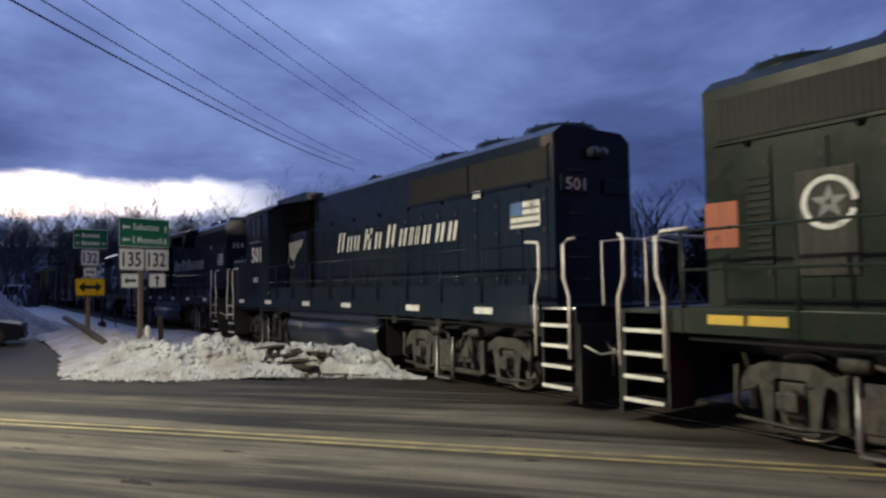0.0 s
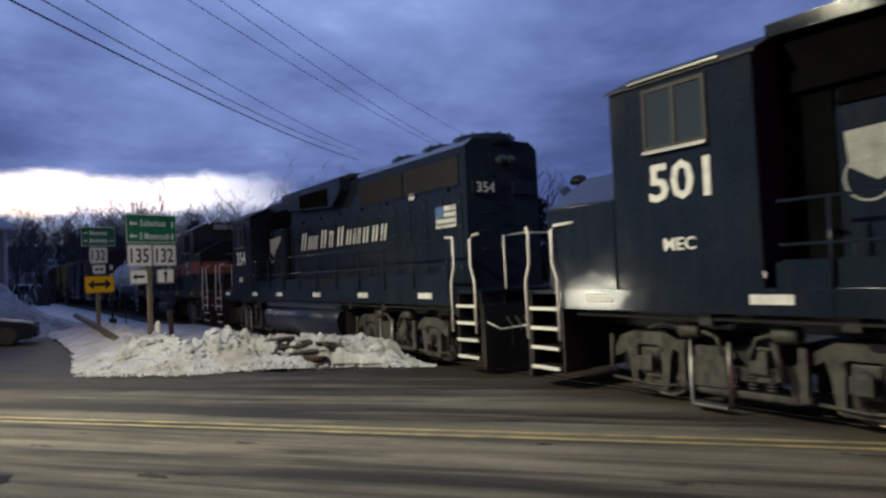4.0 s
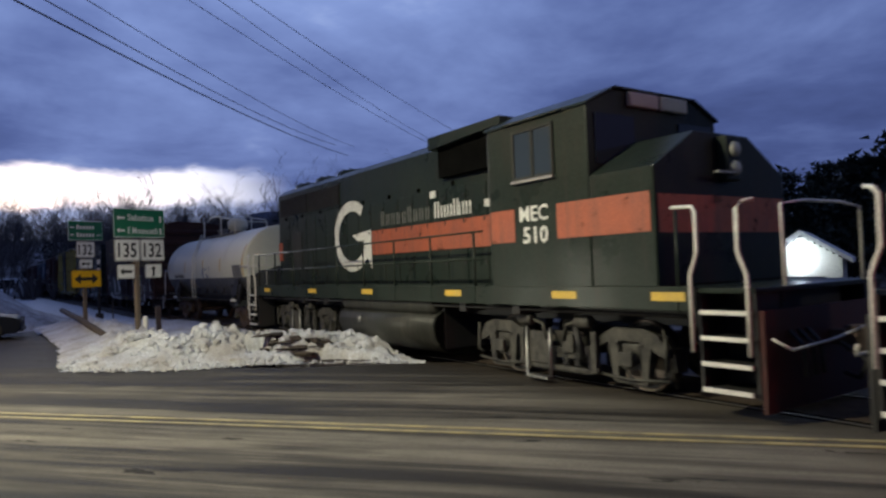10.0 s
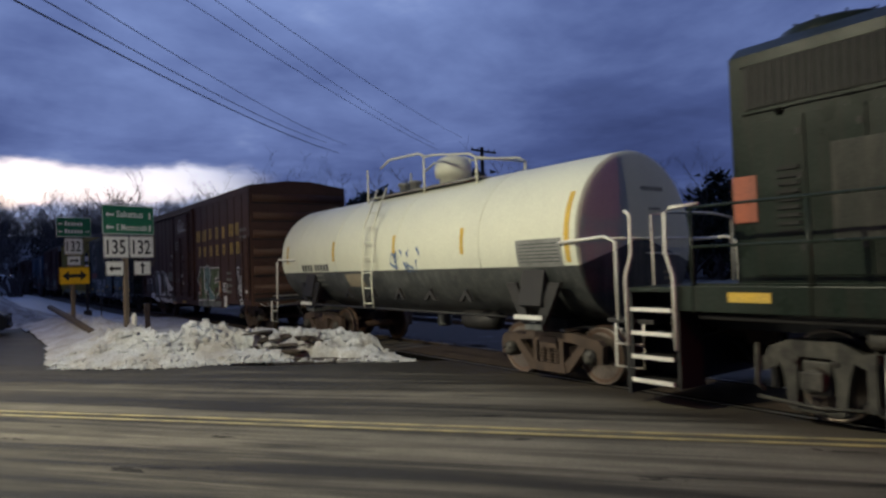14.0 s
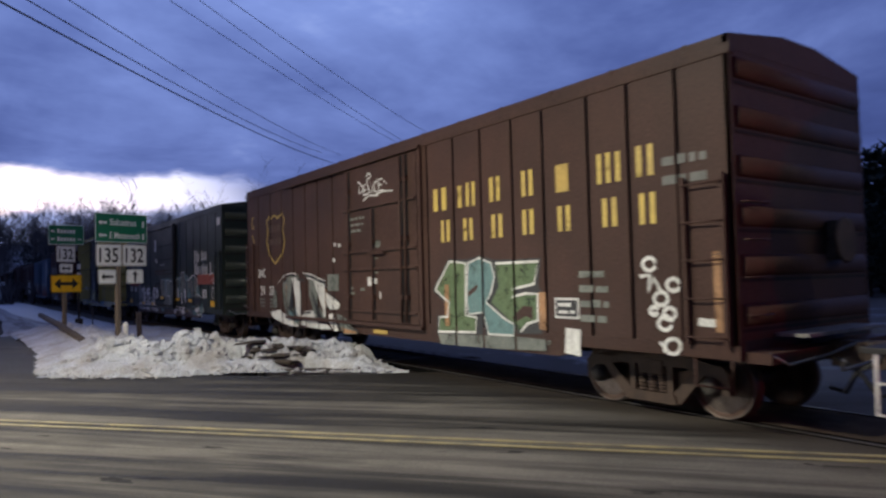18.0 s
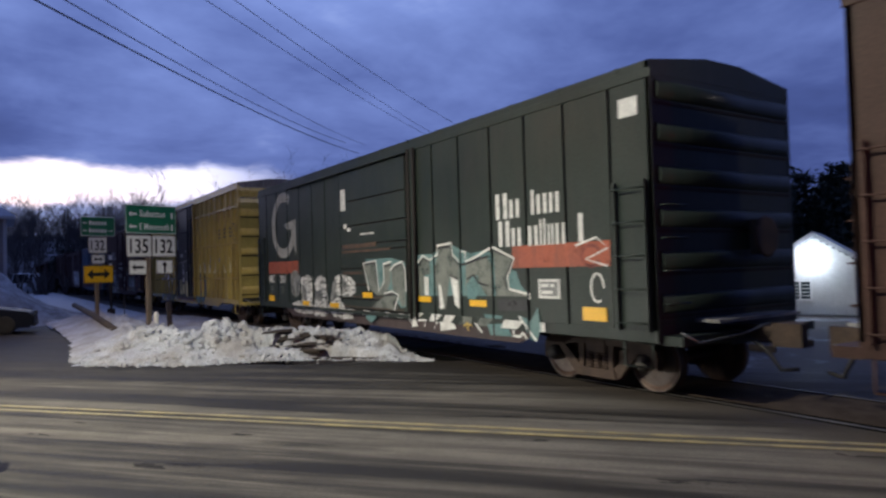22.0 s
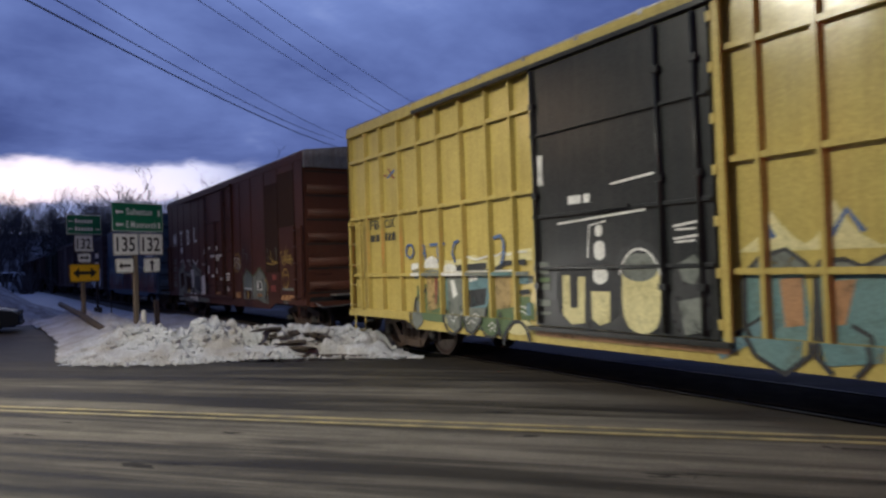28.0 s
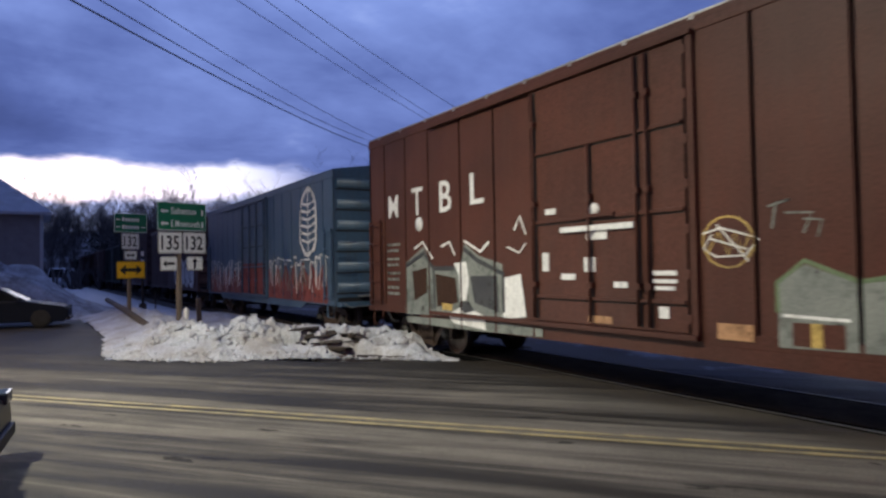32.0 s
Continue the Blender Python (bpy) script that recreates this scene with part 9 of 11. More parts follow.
graffiti(ttx, [
    ("gpale", sh(m6, [(-124.66, 1.17), (-124.35, 0.98), (-124.28, 0.74), (-124.51, 0.59), (-124.68, 0.69)])),
    ("gtan", sh(m6, [(-124.24, 1.64), (-123.86, 1.6), (-123.91, 1.0), (-124.24, 0.94)])),
    ("gred", sh(m6, [(-123.96, 1.59), (-123.86, 1.59), (-123.92, 1.1), (-123.98, 1.09)])),
    ("gpale", sh(m6, [(-123.55, 1.58), (-123.02, 1.63), (-123.0, 0.98), (-123.07, 0.68), (-123.25, 0.61), (-123.47, 0.72), (-123.55, 1.02)])),
    ("gwhite", sh(m6, [(-123.46, 1.53), (-123.34, 1.55), (-123.25, 1.28), (-123.39, 1.21)])),
    ("gbluegrey", sh(m6, [(-122.96, 1.6), (-122.28, 1.65), (-122.28, 1.29), (-122.46, 1.01), (-122.93, 0.98)])),
    ("gblack", sh(m6, [(-122.95, 1.36), (-122.39, 1.41), (-122.46, 1.13), (-122.91, 1.06)])),
    ("gwhite", sh(m6, [(-122.89, 1.6), (-122.65, 1.63), (-122.64, 1.55), (-122.86, 1.51)])),
    ("gpale", sh(m6, [(-122.96, 1.05), (-122.4, 1.08), (-122.53, 0.8), (-122.74, 0.63), (-122.9, 0.66), (-122.95, 0.87)])),
    ("ggreen", sh(m6, [(-122.47, 0.79), (-122.26, 0.94), (-121.94, 1.04), (-121.95, 0.79), (-122.13, 0.62), (-122.35, 0.65)])),
    ("ggreen", sh(m6, [(-121.94, 1.04), (-121.72, 1.11), (-121.69, 1.28), (-121.32, 1.29), (-121.32, 0.93), (-121.55, 0.91), (-121.76, 0.79), (-121.92, 0.64)])),
    ("gtan", sh(m6, [(-122.16, 1.61), (-121.75, 1.59), (-121.78, 1.1), (-122.16, 1.06)])),
    ("gyellow", sh(m6, [(-121.76, 1.59), (-121.67, 1.59), (-121.71, 1.12), (-121.79, 1.1)])),
    ("gbluegrey", sh(m6, [(-121.65, 1.63), (-121.32, 1.62), (-121.33, 1.49), (-121.66, 1.48)])),
    ("gwhite", sh(m6, [(-124.76, 1.73), (-124.74, 1.86), (-124.49, 1.88), (-124.49, 1.76)])),
    ("gwhite", sh(m6, [(-124.31, 1.78), (-124.23, 1.94), (-124.02, 2.0), (-123.82, 1.92), (-123.8, 1.76)])),
    ("gwhite", sh(m6, [(-123.66, 1.68), (-123.65, 1.8), (-123.42, 1.85), (-123.25, 1.79), (-123.23, 1.7)])),
    ("gblack", sh(m6, [(-123.24, 1.81), (-122.37, 1.84), (-122.36, 1.74), (-122.85, 1.72), (-123.23, 1.72)])),
    ("gblack", sh(m6, [(-122.15, 1.74), (-121.9, 1.86), (-121.37, 1.87), (-121.37, 1.79), (-121.87, 1.78), (-122.08, 1.7)])),
], [
    ("gwhite", 0.045, sh(m6, [(-123.69, 1.67), (-122.85, 1.68), (-122.08, 1.68), (-121.55, 1.69)])),
    ("gwhite", 0.03, sh(m6, [(-122.92, 1.96), (-122.64, 1.89), (-122.36, 1.94), (-122.07, 1.95), (-121.93, 2.0), (-121.79, 1.95), (-121.57, 1.99), (-121.34, 1.99)])),
    ("gblack", 0.05, sh(m6, [(-124.71, 0.6), (-124.73, 0.87), (-124.63, 1.17), (-124.34, 1.27), (-124.25, 1.39)])),
    ("gblack", 0.05, sh(m6, [(-123.61, 1.02), (-123.56, 0.79), (-123.44, 0.63), (-123.24, 0.59), (-123.05, 0.71), (-122.99, 0.98), (-123.02, 1.58)])),
    ("gblack", 0.05, sh(m6, [(-122.97, 0.94), (-122.87, 0.67), (-122.7, 0.63), (-122.47, 0.84), (-122.4, 1.08)])),
    ("gblack", 0.045, sh(m6, [(-122.47, 0.77), (-122.35, 0.62), (-122.13, 0.61), (-122.01, 0.71)])),
    ("gblack", 0.06, sh(m6, [(-122.05, 1.02), (-121.99, 0.78), (-121.94, 0.62)])),
    ("gblack", 0.055, sh(m6, [(-121.25, 0.58), (-121.26, 0.66), (-121.28, 0.73), (-121.31, 0.79), (-121.36, 0.84), (-121.41, 0.88), (-121.47, 0.9), (-121.54, 0.9), (-121.6, 0.89), (-121.67, 0.85), (-121.73, 0.81), (-121.78, 0.75), (-121.83, 0.67), (-121.86, 0.59), (-121.87, 0.51)])),
    ("gblack", 0.07, sh(m6, [(-121.66, 1.34), (-121.3, 1.37)])),
    ("gblack", 0.04, sh(m6, [(-122.22, 1.06), (-122.19, 1.43), (-122.23, 1.63)])),
    ("gwhite", 0.02, sh(m6, [(-122.89, 0.86), (-122.72, 0.97), (-122.55, 0.9)])),
    ("gwhite", 0.02, sh(m6, [(-122.84, 0.78), (-122.72, 0.86), (-122.61, 0.81)])),
    ("gwhite", 0.02, sh(m6, [(-122.27, 0.78), (-122.14, 0.85), (-122.05, 0.78)])),
    ("gwhite", 0.02, sh(m6, [(-122.23, 0.71), (-122.14, 0.77), (-122.07, 0.71)])),
    ("gwhite", 0.02, sh(m6, [(-121.34, 1.03), (-121.36, 1.07), (-121.4, 1.11), (-121.45, 1.13), (-121.51, 1.13), (-121.57, 1.12), (-121.63, 1.09), (-121.67, 1.05), (-121.7, 1.01)])),
    ("gwhite", 0.02, sh(m6, [(-121.4, 1.0), (-121.41, 1.02), (-121.44, 1.04), (-121.47, 1.05), (-121.51, 1.06), (-121.55, 1.05), (-121.59, 1.03), (-121.62, 1.01), (-121.64, 0.98)])),
    ("gwhite", 0.02, sh(m6, [(-123.39, 0.96), (-123.26, 0.78), (-123.1, 0.97)])),
    ("gblue", 0.05, sh(m6, [(-124.64, 2.1), (-124.66, 2.17), (-124.71, 2.22), (-124.78, 2.24), (-124.85, 2.23), (-124.91, 2.18), (-124.93, 2.12), (-124.92, 2.05), (-124.86, 2.0), (-124.79, 1.98), (-124.72, 2.0), (-124.67, 2.04), (-124.64, 2.1)])),
    ("gblue", 0.05, sh(m6, [(-124.46, 1.93), (-124.36, 2.2), (-124.27, 2.21), (-124.22, 1.93)])),
    ("gblue", 0.04, sh(m6, [(-124.41, 2.05), (-124.24, 2.05)])),
    ("gblue", 0.055, sh(m6, [(-124.06, 2.2), (-123.57, 2.21)])),
    ("gblue", 0.05, sh(m6, [(-123.8, 2.2), (-123.81, 1.85)])),
    ("gblue", 0.055, sh(m6, [(-123.13, 2.24), (-123.27, 2.21), (-123.34, 2.03), (-123.26, 1.86)])),
    ("gblue", 0.06, sh(m6, [(-122.16, 2.24), (-121.96, 2.27), (-121.89, 2.14), (-121.91, 1.92), (-121.98, 1.81)])),
], YT, "spray_painted_piece", "black-edged blue-grey, green and pale spray-painted letters")
graffiti(ttx, [
    ("gpale", sh(m6, [(-121.04, 1.82), (-120.73, 1.82), (-120.74, 1.64), (-121.06, 1.66)])),
    ("ggreen", sh(m6, [(-121.01, 1.58), (-120.72, 1.59), (-120.72, 1.52), (-121.01, 1.52)])),
    ("gpale", sh(m6, [(-121.04, 1.48), (-120.72, 1.5), (-120.73, 1.41), (-121.05, 1.4)])),
    ("gpale", sh(m6, [(-121.02, 1.27), (-120.72, 1.26), (-120.72, 1.17), (-121.03, 1.16)])),
    ("gpale", sh(m6, [(-121.06, 1.08), (-120.71, 1.09), (-120.72, 1.05), (-121.06, 1.02)])),
    ("gbluegrey", sh(m6, [(-121.25, 1.19), (-121.09, 1.23), (-121.1, 1.01), (-121.26, 1.01)])),
], [], -1.652, "spray_painted_piece", "pale green spray-painted bands on the door")
graffiti(ttx, [
    ("gblack", sh(m6, [(-118.55, 1.74), (-118.34, 1.8), (-118.08, 1.67), (-118.1, 0.99), (-118.51, 0.87), (-118.66, 1.13)])),
], [
    ("gwhite", 0.03, sh(m6, [(-118.5, 1.72), (-118.34, 1.76), (-118.27, 1.67)])),
    ("gwhite", 0.025, sh(m6, [(-118.53, 2.16), (-118.25, 2.16)])),
    ("gwhite", 0.025, sh(m6, [(-118.54, 2.01), (-118.26, 2.02)])),
], -1.652, "spray_painted_figure", "black spray-painted shape on the door")
graffiti(ttx, [
    ("gblack", sh(m6, bubble(-120.0, 1.35, 1.15, 0.95, 90, 16, 0.08))),
    ("gcream", sh(m6, [(-120.46, 1.62), (-120.48, 1.05), (-120.3, 0.92), (-120.06, 0.96), (-120.02, 1.6), (-120.16, 1.6), (-120.18, 1.16), (-120.32, 1.16), (-120.32, 1.62)])),
    ("gcream", sh(m6, [(-119.92, 1.4), (-119.92, 1.02), (-119.78, 0.94), (-119.6, 1.0), (-119.58, 1.4)])),
    ("gwhite", sh(m6, bubble(-119.74, 1.95, 0.2, 0.26, 92, 12, 0.05))), ("gwhite", sh(m6, bubble(-119.74, 1.62, 0.26, 0.24, 93, 12, 0.08))), ("gwhite", sh(m6, bubble(-119.74, 2.22, 0.14, 0.16, 97, 10, 0.05))),
    ("gblack", sh(m6, bubble(-119.08, 1.45, 0.82, 1.2, 94, 16, 0.05))),
    ("gcream", sh(m6, bubble(-119.08, 1.35, 0.62, 0.95, 95, 16, 0.04))), ("gpale", sh(m6, bubble(-119.08, 1.72, 0.56, 0.36, 96, 14, 0.05))),
    ("gpale", sh(m6, [(-118.5, 1.75), (-118.28, 1.86), (-118.16, 1.72), (-118.3, 1.5), (-118.46, 1.55)])), ("gpale", sh(m6, [(-118.52, 1.3), (-118.2, 1.36), (-118.2, 0.95), (-118.45, 0.9)])),
], [
    ("gwhite", 0.03, sh(m6, arc(-119.08, 1.45, 0.34, 0.5, 20, 160, 14))), ("gblack", 0.03, sh(m6, [(-120.25, 1.55), (-120.25, 1.2)])), ("gwhite", 0.025, sh(m6, [(-119.95, 1.86), (-119.9, 2.3), (-119.6, 2.34)])),
    ("gwhite", 0.03, sh(m6, [(-118.55, 2.2), (-118.2, 2.24)])), ("gwhite", 0.03, sh(m6, [(-118.55, 2.05), (-118.2, 2.08)])), ("gwhite", 0.03, sh(m6, [(-120.5, 2.36), (-118.95, 2.44)])), ("gwhite", 0.03, sh(m6, [(-119.5, 2.82), (-118.8, 2.88)])),
], -1.65, "spray_painted_throw", "cream and white spray-painted shapes edged in black on the black door")
# pale tongues of overspray above the large piece
rnd = random.Random(71)
tongues = []
for k, x in enumerate((-117.4, -116.75, -115.95, -114.95, -113.95, -113.1)):
    h = 0.24 + 0.2 * rnd.random()
    tongues.append(("gcream", sh(m6, [(x - 0.42, 1.86), (x - 0.2, 2.0), (x - 0.1, 2.02 + 0.4 * h), (x - 0.02, 2.0 + h), (x + 0.08, 2.05 + 0.35 * h), (x + 0.22, 2.0), (x + 0.44, 1.86)])))
graffiti(ttx, tongues, [], YT + 0.002, "spray_painted_flame", "pale cream flame-shaped overspray")
graffiti(ttx, [], [("gblue", 0.09, sh(m6, [(-115.75, 2.55), (-115.78, 2.08), (-115.42, 2.08)])), ("gblue", 0.10, sh(m6, [(-114.95, 2.35), (-114.65, 2.22), (-114.4, 2.42)])), ("gblue", 0.09, sh(m6, [(-114.65, 2.22), (-114.62, 1.98)])), ("gblue", 0.06, sh(m6, [(-116.8, 2.0), (-116.65, 2.25), (-116.5, 2.02)])), ("gblue", 0.06, sh(m6, [(-117.5, 2.2), (-117.4, 2.0)]))], YT, "spray_painted_tag", "blue spray-painted strokes")
for a, z in ((-120.3, 2.62),):
    bars(ttx, M["white"], a - m6, a + 0.5 - m6, z, z + 0.14, -1.648, 1, random.Random(int(-a * 10)))
plate(ttx, M["white"], -120.95 - m6, -120.8 - m6, 2.95, 3.4, -1.648, "notice_decal")
pbox("door_sill_plate", M["goran"], ttx, -121.1 - m6, -117.9 - m6, -1.625, -1.60, 0.72, 0.86, 0, "rust-orange sill plate under the door")
plate(ttx, M["goran"], -112.45 - m6, -112.2 - m6, 1.3, 2.3, YT, "reflector_decal")
graffiti(ttx, [], [("gblack", 0.03, sh(m6, arc(-112.2, 3.3, 0.2, 0.3, 0, 330, 12))), ("gblack", 0.03, sh(m6, [(-112.4, 3.6), (-112.05, 3.45), (-112.35, 3.2), (-112.0, 3.05), (-112.3, 2.8), (-112.05, 2.7)])), ("gblack", 0.03, sh(m6, arc(-112.2, 2.55, 0.16, 0.22, 40, 380, 12)))], -1.604, "spray_painted_tag", "black scrawled tag by the corner")

# red-brown boxcar
words("reporting_mark", "M", M["white"], mtb, -144.2 - m7, YS, 2.98, 0.5, 0.46, bold=0.01)
words("reporting_mark", "T", M["white"], mtb, -143.1 - m7, YS, 2.96, 0.58, 0.46, bold=0.01)
words("reporting_mark", "B", M["white"], mtb, -141.95 - m7, YS, 2.94, 0.62, 0.44, bold=0.01)
words("reporting_mark", "L", M["white"], mtb, -140.85 - m7, YS, 3.0, 0.58, 0.44, bold=0.01)
bm = bmesh.new()
lathe(bm, [(0.001, YS - 0.004), (0.15, YS - 0.004), (0.15, YS)], 20, (-142.8 - m7, 0, 2.76))
part("round_decal", bm, M["white"], mtb)
for k in range(4):
    bars(mtb, M["gpale"], -144.3 - m7, -143.7 - m7, 1.25 + 0.32 * k, 1.45 + 0.32 * k, YS, 2, random.Random(60 + k))
graffiti(mtb, [
    ("gpale", sh(m7, [(-143.41, 1.95), (-142.63, 2.28), (-142.27, 1.89), (-141.52, 1.8), (-141.15, 2.0), (-141.07, 2.29), (-140.59, 2.05), (-139.88, 1.89), (-139.87, 0.98), (-141.11, 0.91), (-143.44, 0.85)])),
    ("mtdark", sh(m7, [(-142.15, 1.72), (-141.38, 1.64), (-141.32, 1.17), (-142.09, 1.06)])),
    ("gblack", sh(m7, [(-140.88, 1.68), (-140.03, 1.69), (-139.99, 1.04), (-140.76, 1.19)])),
    ("mtdark", sh(m7, [(-143.1, 1.77), (-142.48, 1.85), (-142.49, 1.34), (-143.02, 1.15)])),
    ("gwhite", sh(m7, [(-141.44, 1.92), (-141.01, 1.95), (-140.92, 1.61), (-141.03, 1.22), (-141.24, 1.2), (-141.26, 1.68)])),
    ("gwhite", sh(m7, [(-141.67, 0.92), (-141.1, 1.14), (-140.43, 0.96), (-140.4, 0.71), (-141.48, 0.77)])),
    ("gblack", sh(m7, [(-141.28, 1.15), (-140.93, 1.21), (-140.76, 1.04), (-141.11, 0.97)])),
    ("gwhite", sh(m7, [(-139.82, 1.65), (-139.36, 1.72), (-139.23, 1.01), (-139.88, 0.94)])),
    ("gyellow", sh(m7, [(-141.88, 1.15), (-141.51, 1.13), (-141.52, 1.01), (-141.88, 1.01)])),
], [
    ("gblack", 0.09, sh(m7, [(-143.41, 1.88), (-142.6, 2.15), (-142.21, 1.83), (-141.43, 1.83)])),
    ("gblack", 0.09, sh(m7, [(-141.07, 2.19), (-140.64, 1.97), (-139.85, 1.72), (-139.85, 1.05)])),
    ("gblack", 0.07, sh(m7, [(-142.21, 1.81), (-142.17, 1.02)])),
    ("gwhite", 0.05, sh(m7, [(-142.99, 2.25), (-142.63, 2.38), (-142.22, 2.02)])),
    ("gwhite", 0.05, sh(m7, [(-141.89, 2.26), (-141.58, 2.34), (-141.39, 2.08)])),
    ("gwhite", 0.05, sh(m7, [(-141.06, 2.34), (-140.52, 2.12), (-140.26, 2.29)])),
    ("gwhite", 0.04, sh(m7, [(-139.51, 2.45), (-139.36, 2.68), (-139.2, 2.37)])),
    ("gwhite", 0.03, sh(m7, [(-139.72, 2.18), (-139.38, 2.07), (-139.21, 2.22)])),
], YS - 0.004, "spray_painted_piece", "smudged grey, black and white spray-painted piece")
graffiti(mtb, [
    ("gpale", sh(m7, [(-143.41, 0.8), (-139.94, 0.87), (-138.84, 0.84), (-138.84, 0.71), (-141.26, 0.67), (-143.41, 0.68)])),
], [
], -1.607, "spray_painted_smear", "pale spray paint on the sill")
graffiti(mtb, [
    ("gpale", sh(m7, [(-134.86, 0.92), (-134.86, 1.6), (-134.55, 1.82), (-134.0, 1.62), (-133.75, 1.65), (-133.3, 1.88), (-132.95, 1.62), (-132.75, 1.6), (-132.62, 0.82), (-133.0, 0.85), (-133.6, 0.95)])),
    ("mt", sh(m7, [(-134.7, 0.95), (-134.7, 1.2), (-134.15, 1.2), (-134.15, 0.95)])), ("gyellow", sh(m7, [(-134.5, 0.95), (-134.5, 1.2), (-134.38, 1.2), (-134.38, 0.95)])),
], [("ggreen", 0.05, sh(m7, [(-134.86, 1.3), (-134.86, 1.62), (-134.55, 1.86), (-134.0, 1.64), (-133.75, 1.68), (-133.3, 1.92), (-132.9, 1.62)])), ("gwhite", 0.035, sh(m7, [(-134.8, 1.27), (-134.1, 1.25)])), ("gyellow", 0.04, sh(m7, arc(-132.85, 1.3, 0.2, 0.25, -60, 120, 10)))], YS, "spray_painted_piece", "pale green house-shaped spray-painted piece")
p = plate(mtb, M["white"], -133.57 - m7, -133.14 - m7, 1.22, 1.5, YS - 0.01, "data_panel", "white-framed data panel")
plate(p, M["gblack"], -133.52 - m7, -133.19 - m7, 1.26, 1.46, YS - 0.016, "panel_face")
plate(p, M["white"], -133.5 - m7, -133.38 - m7, 1.28, 1.44, YS - 0.022, "panel_text_block")
graffiti(mtb, [
], [
    ("gyellow", 0.022, sh(m7, [(-135.12, 2.08), (-135.15, 1.97), (-135.22, 1.88), (-135.33, 1.81), (-135.46, 1.79), (-135.59, 1.82), (-135.7, 1.88), (-135.77, 1.99), (-135.8, 2.11), (-135.77, 2.22), (-135.69, 2.32), (-135.57, 2.38), (-135.44, 2.39), (-135.31, 2.36), (-135.21, 2.29), (-135.14, 2.19), (-135.12, 2.08)])),
    ("gwhite", 0.02, sh(m7, [(-135.8, 2.2), (-135.55, 2.26), (-135.23, 2.17), (-135.06, 2.11), (-135.24, 1.93), (-135.62, 1.92), (-135.79, 2.02), (-135.67, 2.19)])),
    ("gyellow", 0.022, sh(m7, [(-135.73, 1.97), (-135.58, 2.21), (-135.45, 1.94), (-135.36, 2.2), (-135.27, 1.96), (-135.18, 2.16)])),
    ("gwhite", 0.018, sh(m7, [(-135.7, 2.14), (-135.21, 2.0)])),
    ("gwhite", 0.018, sh(m7, [(-135.61, 2.31), (-135.19, 1.86)])),
], YS, "spray_painted_tag", "scribbled yellow-green tag")
for a, b, c, d in ((-133.58, -133.13, 1.03, 1.12), (-135.62, -135.15, 0.95, 1.14), (-131.6, -130.9, 0.98, 1.06)):
    plate(mtb, M["goran"], a - m7, b - m7, c, d, YS - 0.01, "reflector_decal", "orange reflective sticker")
plate(mtb, M["goran"], -137.75 - m7, -137.28 - m7, 1.02, 1.12, -1.65, "reflector_decal")
pbox("latch_bar", M["white"], mtb, -138.27 - m7, -136.81 - m7, -1.70, -1.68, 2.34, 2.42, 0, "white-painted latch bar")
for a, b, c, d in ((-137.81, -137.58, 1.75, 1.96), (-138.31, -138.01, 1.63, 1.72), (-137.23, -136.98, 1.53, 1.61), (-136.55, -136.16, 1.7, 1.76), (-136.55, -136.16, 1.6, 1.65), (-136.55, -136.19, 1.51, 1.56), (-138.66, -138.42, 2.64, 2.73), (-136.45, -136.29, 1.15, 1.3), (-138.75, -138.6, 1.76, 2.05), (-137.75, -137.34, 2.21, 2.34)):
    plate(mtb, M["white"], a - m7, b - m7, c, d, -1.65, "notice_decal")
bm = bmesh.new()
lathe(bm, [(0.001, -1.66), (0.10, -1.66), (0.10, -1.65)], 16, (-137.58 - m7, 0, 2.64))
part("round_decal", bm, M["white"], mtb)
plate(mtb, M["mtdark"], -132.8 - m7, -131.72 - m7, 1.75, 4.3, YS - 0.0, "paint_patch", "darker brown repainted patch")
plate(mtb, M["mtdark"], -131.68 - m7, -130.52 - m7, 3.0, 4.5, YS - 0.0, "paint_patch", "darker brown repainted patch")
plate(mtb, M["gred"], -132.39 - m7, -132.0 - m7, 1.19, 1.38, YS - 0.008, "notice_decal")

rnd = random.Random(63)
graffiti(mtb, [], [("gpale", 0.025, sh(m7, [(-134.95, 2.46), (-134.7, 2.52), (-134.85, 2.5), (-134.9, 2.22)])), ("gpale", 0.025, sh(m7, [(-134.75, 2.38), (-134.45, 2.36), (-134.55, 2.15)])), ("gpale", 0.02, sh(m7, [(-134.55, 2.3), (-134.35, 2.28), (-134.4, 2.1)]))], YS - 0.004, "spray_painted_tag", "thin pale spray scrawl")
graffiti(mtb, [], [("gyellow", 0.022, sh(m7, [(-132.46, 2.04), (-132.32, 2.4), (-132.17, 2.03), (-132.42, 2.18)])), ("gyellow", 0.03, sh(m7, [(-132.64, 2.02), (-132.2, 1.98), (-131.83, 2.03), (-132.3, 2.06)]))]
         + [("gpale", 0.018, sh(m7, [(xa - 0.05, z), (xa + 0.06, z + 0.01)])) for xa in (-132.6, -131.92) for z in (2.12, 2.2, 2.28, 2.36, 2.44)], YS - 0.004, "spray_painted_tag", "small yellow spray tag between pale dashes")
scrawl = []
for k in range(16):
    x, z = rnd.uniform(-131.5, -130.75), rnd.uniform(2.02, 2.26)
    scrawl.append(("gyellow", rnd.uniform(0.015, 0.028), sh(m7, arc(x, z, rnd.uniform(0.04, 0.13), rnd.uniform(0.04, 0.1), rnd.uniform(0, 180), rnd.uniform(220, 400), 8))))
